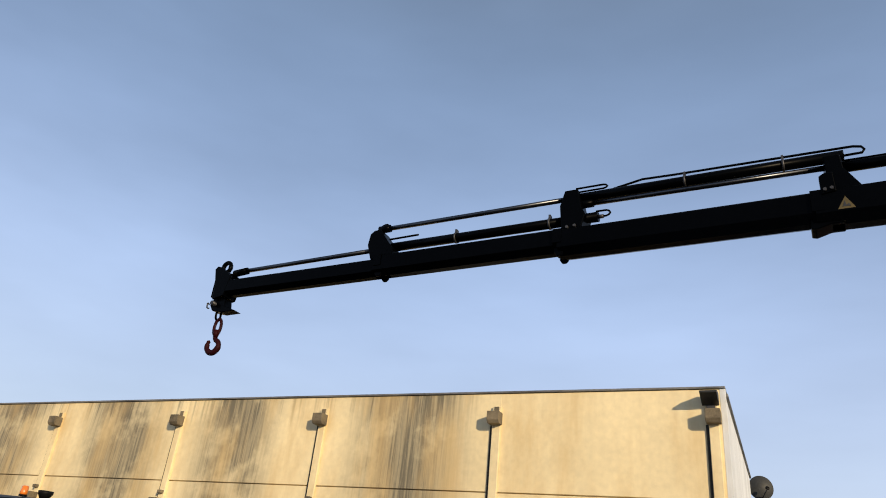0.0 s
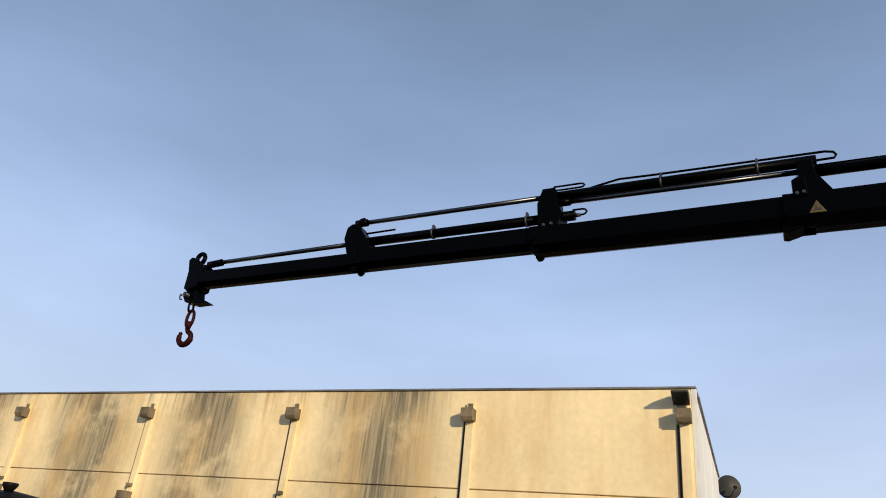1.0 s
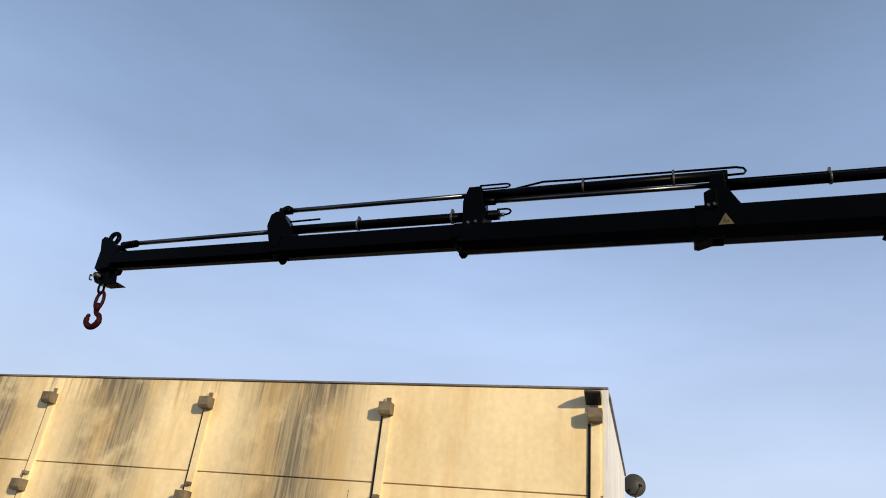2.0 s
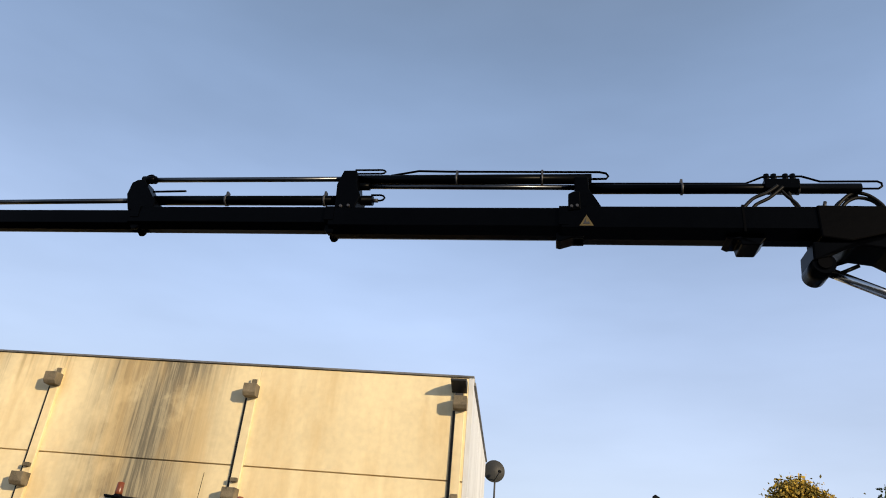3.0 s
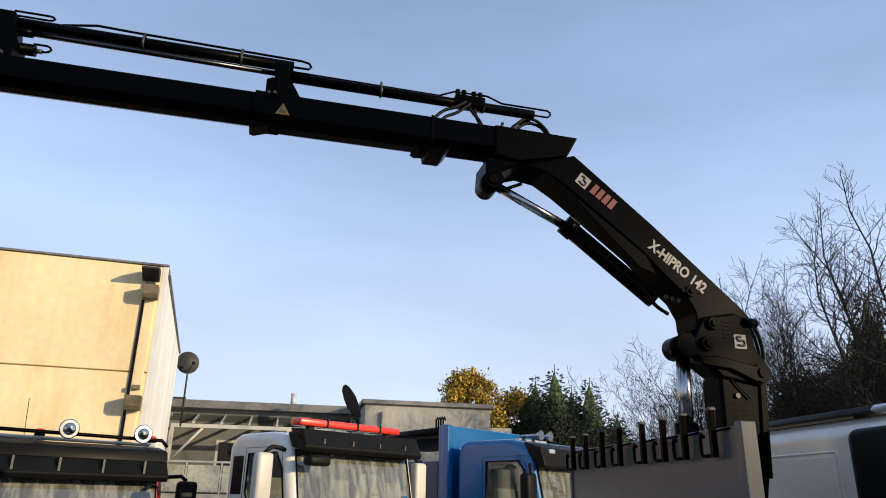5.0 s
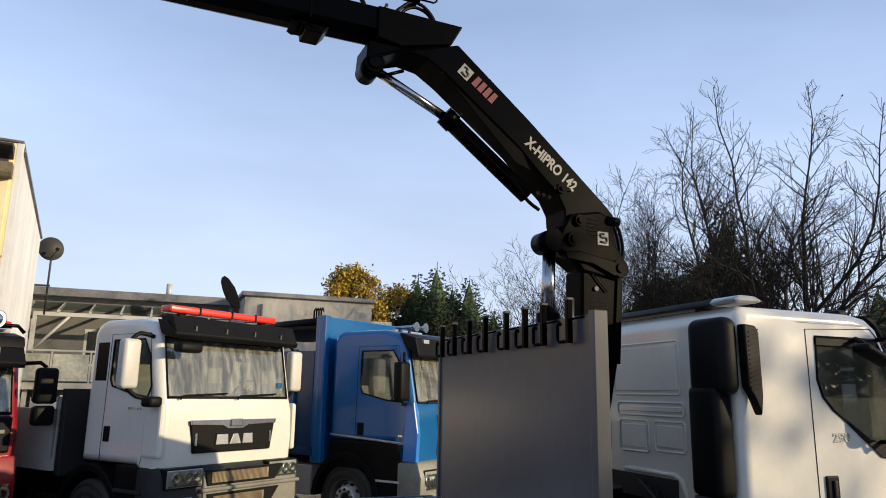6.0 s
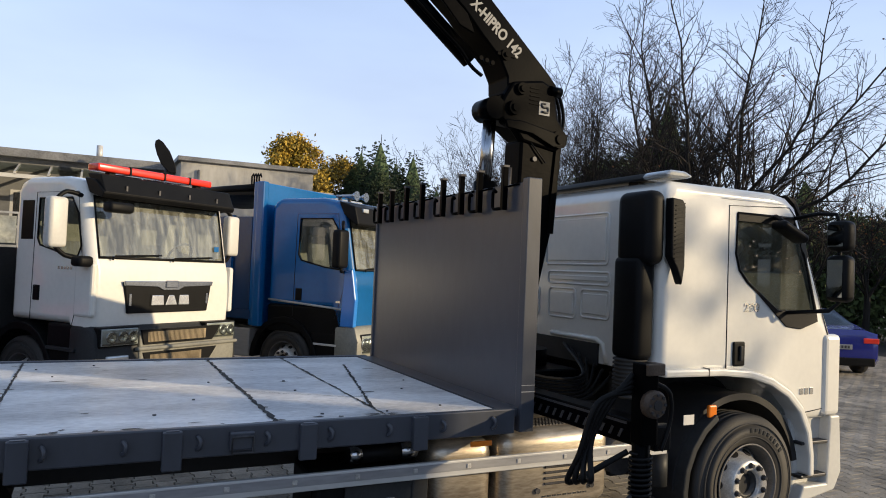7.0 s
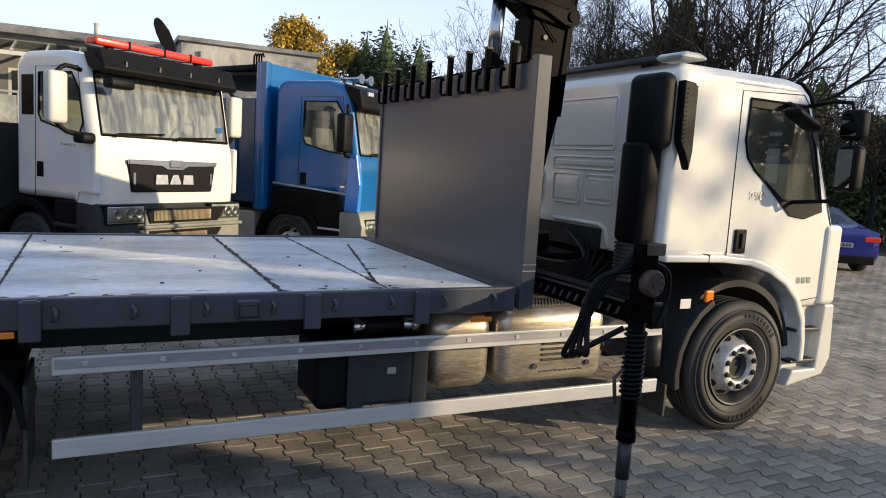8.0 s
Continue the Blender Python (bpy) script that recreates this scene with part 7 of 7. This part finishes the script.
# bare trees behind the crane truck
fan_tree("bare_tree", spot(42.8, 19), 10.9, "tall bare autumn tree with limbs spreading from a low fork", 5, 12, 1.05, 2.4, 0.2, 110, 0.62, 0.07, 0.04)
fan_tree("bare_tree", spot(52.0, 22), 10.0, "bare autumn tree with dense upright twigs", 12, 10, 0.5, 1.8, 0.11, 60, 0.6)
fan_tree("bare_tree", spot(55.3, 24), 8.6, "slender bare tree behind the crane column", 17, 8, 0.5, 1.6, 0.08, 40)
fan_tree("bare_tree", spot(60.0, 25), 8.2, "small bare tree behind the crane column", 21, 8, 0.7, 1.6, 0.08, 60, 0.7)
fan_tree("bare_tree", spot(57.6, 23), 7.9, "bare many-twigged tree behind the crane column", 29, 9, 0.6, 1.4, 0.09, 60, 0.7)
fan_tree("bare_tree", spot(64.0, 27), 5.8, "low bare tree with brown twigs", 23, 8, 0.7, 1.2, 0.07, 300)
fan_tree("bare_tree", spot(36.5, 27), 7.2, "bare autumn tree at the yard's edge", 33, 9, 0.6, 1.8, 0.11, 200)
fan_tree("bare_tree", spot(32.5, 28), 7.0, "bare reddish tree at the yard's edge", 41, 9, 0.6, 1.8, 0.11, 500)
fan_tree("bare_tree", spot(28.0, 29), 6.8, "bare tree at the yard's edge", 47, 9, 0.6, 1.8, 0.11, 400)
fan_tree("bare_tree", spot(23.5, 30), 6.4, "bare tree far along the yard's edge", 49, 8, 0.6, 1.8, 0.11, 300, 1.3)
conifer("dark_conifer", spot(46.2, 27), 9.0, 5.4, "dark evergreen standing among bare trees", 51, HEDGE, 11000)
leafy_tree("ivy_tree", spot(47.0, 27), 6.6, 5.0, "ivy-covered dark green tree among bare trees", 53, HEDGE, 24000, 0.15)
leafy_tree("ivy_tree", spot(50.5, 29), 6.6, 4.6, "ivy-covered dark green tree behind the cab roof", 54, HEDGE, 18000, 0.15)
for az in (28.5, 31.0, 33.5):
    leafy_tree("ivy_bush", spot(az, 33), 4.6, 4.4, "dark evergreen bush at the far yard edge", int(az * 7), HEDGE, 9000, 0.2)
conifer("dark_conifer", spot(36.5, 32), 6.5, 5.5, "dark evergreen by the road", 57, HEDGE, 5000)
# autumn tree and evergreens beyond the roofs
leafy_tree("autumn_tree", spot(75.6, 41), 9.3, 4.8, "yellow autumn tree with thinning leaves", 61, LEAF_Y, 24000, 0.19)
leafy_tree("autumn_tree", spot(72.0, 44), 8.6, 4.6, "golden autumn tree beside tall evergreens", 67, LEAF_Y, 24000, 0.19)
for az, r, h, w, sd in ((70.4, 42, 9.2, 3.0, 71), (68.9, 40, 9.5, 3.6, 73), (67.6, 42, 8.6, 3.0, 74), (66.2, 41, 8.9, 3.8, 79), (64.2, 43, 7.2, 3.6, 83)):
    conifer("conifer", spot(az, r), h, w * 1.75, "dense green conifer behind the parked lorries", sd, LEAF_G, 15000)


def make_hedge():
    rng = random.Random(9)
    lm = Mesher()
    for k in range(26000):
        az = rng.uniform(12, 66)
        r = 31 + rng.gauss(0, 1.0) + 0.12 * (az - 20) * (az > 40)
        h = 2.6 + 0.9 * math.sin(az * 0.9) + 0.6 * math.sin(az * 2.3 + 1)
        p = Vector(spot(az, r)) + Vector((0, 0, rng.uniform(0, 1) ** 0.8 * max(1.2, h)))
        lm.leaf(p, rng.uniform(0.14, 0.34), rng)
    ob = lm.done("hedge", HEDGE, None)
    tagged(ob, "dark ivy-green hedge along the far yard edge", "hedge", kind="stuff")


make_hedge()


def make_shade_hedge():
    """An uneven hedge behind the camera, added unseen to shade the paving."""
    rng = random.Random(19)
    lm = Mesher()
    for k in range(5200):
        x = rng.uniform(11.3, 15.2)
        h = 3.4 + 0.3 * math.sin(x * 2.1) + 0.2 * math.sin(x * 5.3)
        lm.leaf(Vector((x, -10.2 + rng.gauss(0, 0.25), rng.uniform(0, 1) ** 0.85 * h)), rng.uniform(0.14, 0.3), rng)
    tagged(lm.done("hedge", HEDGE, None), "dark green hedge, added unseen to shade the paving", "hedge", kind="stuff")


make_shade_hedge()
# an unseen tree added far off, whose crown softly dapples the white cab
fan_tree("shade_tree", (21.4, -15.9, 0), 11.0, "tall autumn tree with sparse leaves, added out of view", 91, 5, 1.3, 7.6, 0.045, 130, 7.0, 0.34)


# ---- the parked blue car ----
def make_car():
    P = material("blue_car_paint", (0.008, 0.014, 0.17), 0.25, var=0.08, scale=3, coat=0.7)
    car = thing("parked_car", Matrix.Translation((12.6, 5.25, 0)) @ Matrix.Rotation(radians(60), 4, "Z"), "deep blue saloon car parked with its rear towards the yard", "car")
    w = 0.93
    # cross sections along the length: x, half width, sill, shoulder, roof, roof half width
    secs = [(-0.02, 0.7, 0.42, 0.78, 0.8, 0.6), (0.0, 0.82, 0.3, 0.86, 0.92, 0.7), (0.12, 0.9, 0.24, 0.95, 1.03, 0.74), (0.55, 0.93, 0.2, 0.98, 1.06, 0.74), (0.95, 0.93, 0.2, 0.97, 1.22, 0.64), (1.5, 0.93, 0.2, 0.95, 1.42, 0.58), (2.2, 0.93, 0.2, 0.94, 1.45, 0.58), (2.8, 0.93, 0.2, 0.93, 1.36, 0.6), (3.3, 0.93, 0.2, 0.92, 1.04, 0.7), (4.1, 0.9, 0.22, 0.82, 0.88, 0.72), (4.6, 0.78, 0.3, 0.66, 0.7, 0.6)]
    bm = bmesh.new()
    rings = []
    for x, hw, lo, sh, rf, rw in secs:
        prof = [(-hw * 0.92, lo), (-hw, lo + 0.14), (-hw, sh - 0.16), (-hw * 0.97, sh), (-rw - 0.02, rf - 0.05), (-rw * 0.8, rf), (rw * 0.8, rf), (rw + 0.02, rf - 0.05), (hw * 0.97, sh), (hw, sh - 0.16), (hw, lo + 0.14), (hw * 0.92, lo)]
        rings.append([bm.verts.new((x, y, z)) for y, z in prof])
    n = 12
    for A, B in zip(rings, rings[1:]):
        for k in range(n):
            bm.faces.new([A[k], A[(k + 1) % n], B[(k + 1) % n], B[k]])
    bm.faces.new(rings[0])
    bm.faces.new(list(reversed(rings[-1])))
    part("body", bm, P, car, smooth=True)
    rw = bmesh.new()
    rw.faces.new([rw.verts.new(v) for v in ((0.62, -0.6, 1.085), (0.62, 0.6, 1.085), (1.42, 0.5, 1.415), (1.42, -0.5, 1.415))])
    face_out(part("rear_window", rw, GLASS_DARK, car, "dark rear window", at=Matrix.Translation((-0.03, 0, 0.015))), (-0.4, 0, 1))
    for sg in (-1, 1):
        sw = bmesh.new()
        sw.faces.new([sw.verts.new(v) for v in ((1.0, sg * 0.905, 1.0), (3.1, sg * 0.905, 0.98), (2.7, sg * 0.67, 1.33), (1.5, sg * 0.66, 1.37))])
        part("side_window", sw, PLASTIC, car)
        part("tail_lamp", box(-0.03, 0.1, sg * 0.5, sg * 0.84, 0.74, 0.86, 0.02), LENS_RED, car, "red tail lamp")
        for x in (0.85, 3.7):
            part("wheel", lathe([(-sg * 0.2, 0.2), (-sg * 0.2, 0.31), (-sg * 0.17, 0.33), (-sg * 0.02, 0.33), (0.0, 0.3), (0.0, 0.23), (-sg * 0.03, 0.2), (-sg * 0.02, 0.05)], (x, sg * 0.94, 0.33), "y", 32), RUBBER, car)
    part("diffuser", box(-0.05, 0.1, -0.75, 0.75, 0.24, 0.42, 0.02), PLASTIC, car)
    part("number_plate", box(-0.035, -0.02, -0.26, 0.26, 0.6, 0.71, 0.004), WHITE_MARK, car)
    bars = bmesh.new()
    for k in range(6):
        box(-0.038, -0.034, -0.2 + 0.07 * k, -0.16 + 0.07 * k, 0.625, 0.685, bm=bars)
    part("plate_bars", bars, DARK_MARK, car)


make_car()
# ---- paving: interlocking bone-shaped stones, last because there are many ----
PAVER = material("concrete_paver", (0.25, 0.23, 0.2), 0.8, var=0.4, scale=6, bump=0.6, bump_scale=110, random_piece=0.22, tint=(0.1, 0.093, 0.08))
LA, PITCH = 0.2, 0.168


def paver_outline(g):
    """Half-length along y, waisted in x; g is the joint's half width."""
    hl, wide, waist = LA / 2 - g, PITCH / 2 + 0.013 - g, PITCH / 2 - 0.013 - g
    a, s = 0.035, 0.03
    ys = [(-hl, wide), (-(a + s), wide), (-a, waist), (a, waist), (a + s, wide), (hl, wide)]
    return [(x, y) for y, x in ys] + [(-x, y) for y, x in reversed(ys)]


def paver_mesh(name):
    top, mid = paver_outline(0.0068), paver_outline(0.0052)
    v = [(x, y, 0.0) for x, y in top] + [(x, y, -0.0025) for x, y in mid] + [(x, y, -0.03) for x, y in mid]
    n = len(top)
    f = [tuple(range(n))]
    for k in range(n):
        j = (k + 1) % n
        f += [(k, n + k, n + j, j), (n + k, 2 * n + k, 2 * n + j, n + j)]
    return v, f


def make_paving():
    pav = thing("paving", Matrix(), "grey-brown interlocking concrete paving stones", "paving")
    pav["kind"] = "structure"
    v0, f0 = paver_mesh("paver")
    me = bpy.data.meshes.new("paver")
    me.from_pydata(v0, [], f0)
    me.materials.append(PAVER)
    me.update()
    rng = random.Random(3)
    V, F = [], []
    made = 0
    for i in range(-30, 110):
        x = i * PITCH
        for j in range(-28, 70):
            y = j * LA + (LA / 2 if i % 2 else 0)
            dz, tx, ty = rng.uniform(-0.0025, 0.001), rng.gauss(0, 0.007), rng.gauss(0, 0.007)
            if 0.2 < x < 4.6 and -2.55 < y < -0.85 and made < 300:
                ob = new("paver", me)
                ob.parent = pav
                ob.matrix_basis = Matrix.Translation((x, y, dz)) @ Euler((tx, ty, rng.gauss(0, 0.006))).to_matrix().to_4x4()
                made += 1
                continue
            if y > 0.45 * x + 12 or (x < 0.5 and y > 7):
                continue
            b = len(V)
            V += [(px + x, py + y, pz + dz + tx * py - ty * px) for px, py, pz in v0]
            F += [tuple(b + k for k in q) for q in f0]
    m2 = bpy.data.meshes.new("paver_field")
    m2.from_pydata(V, [], F)
    m2.materials.append(PAVER)
    m2.update()
    ob = new("paver_field", m2)
    ob.parent = pav
    ob["kind"] = "stuff"


make_paving()
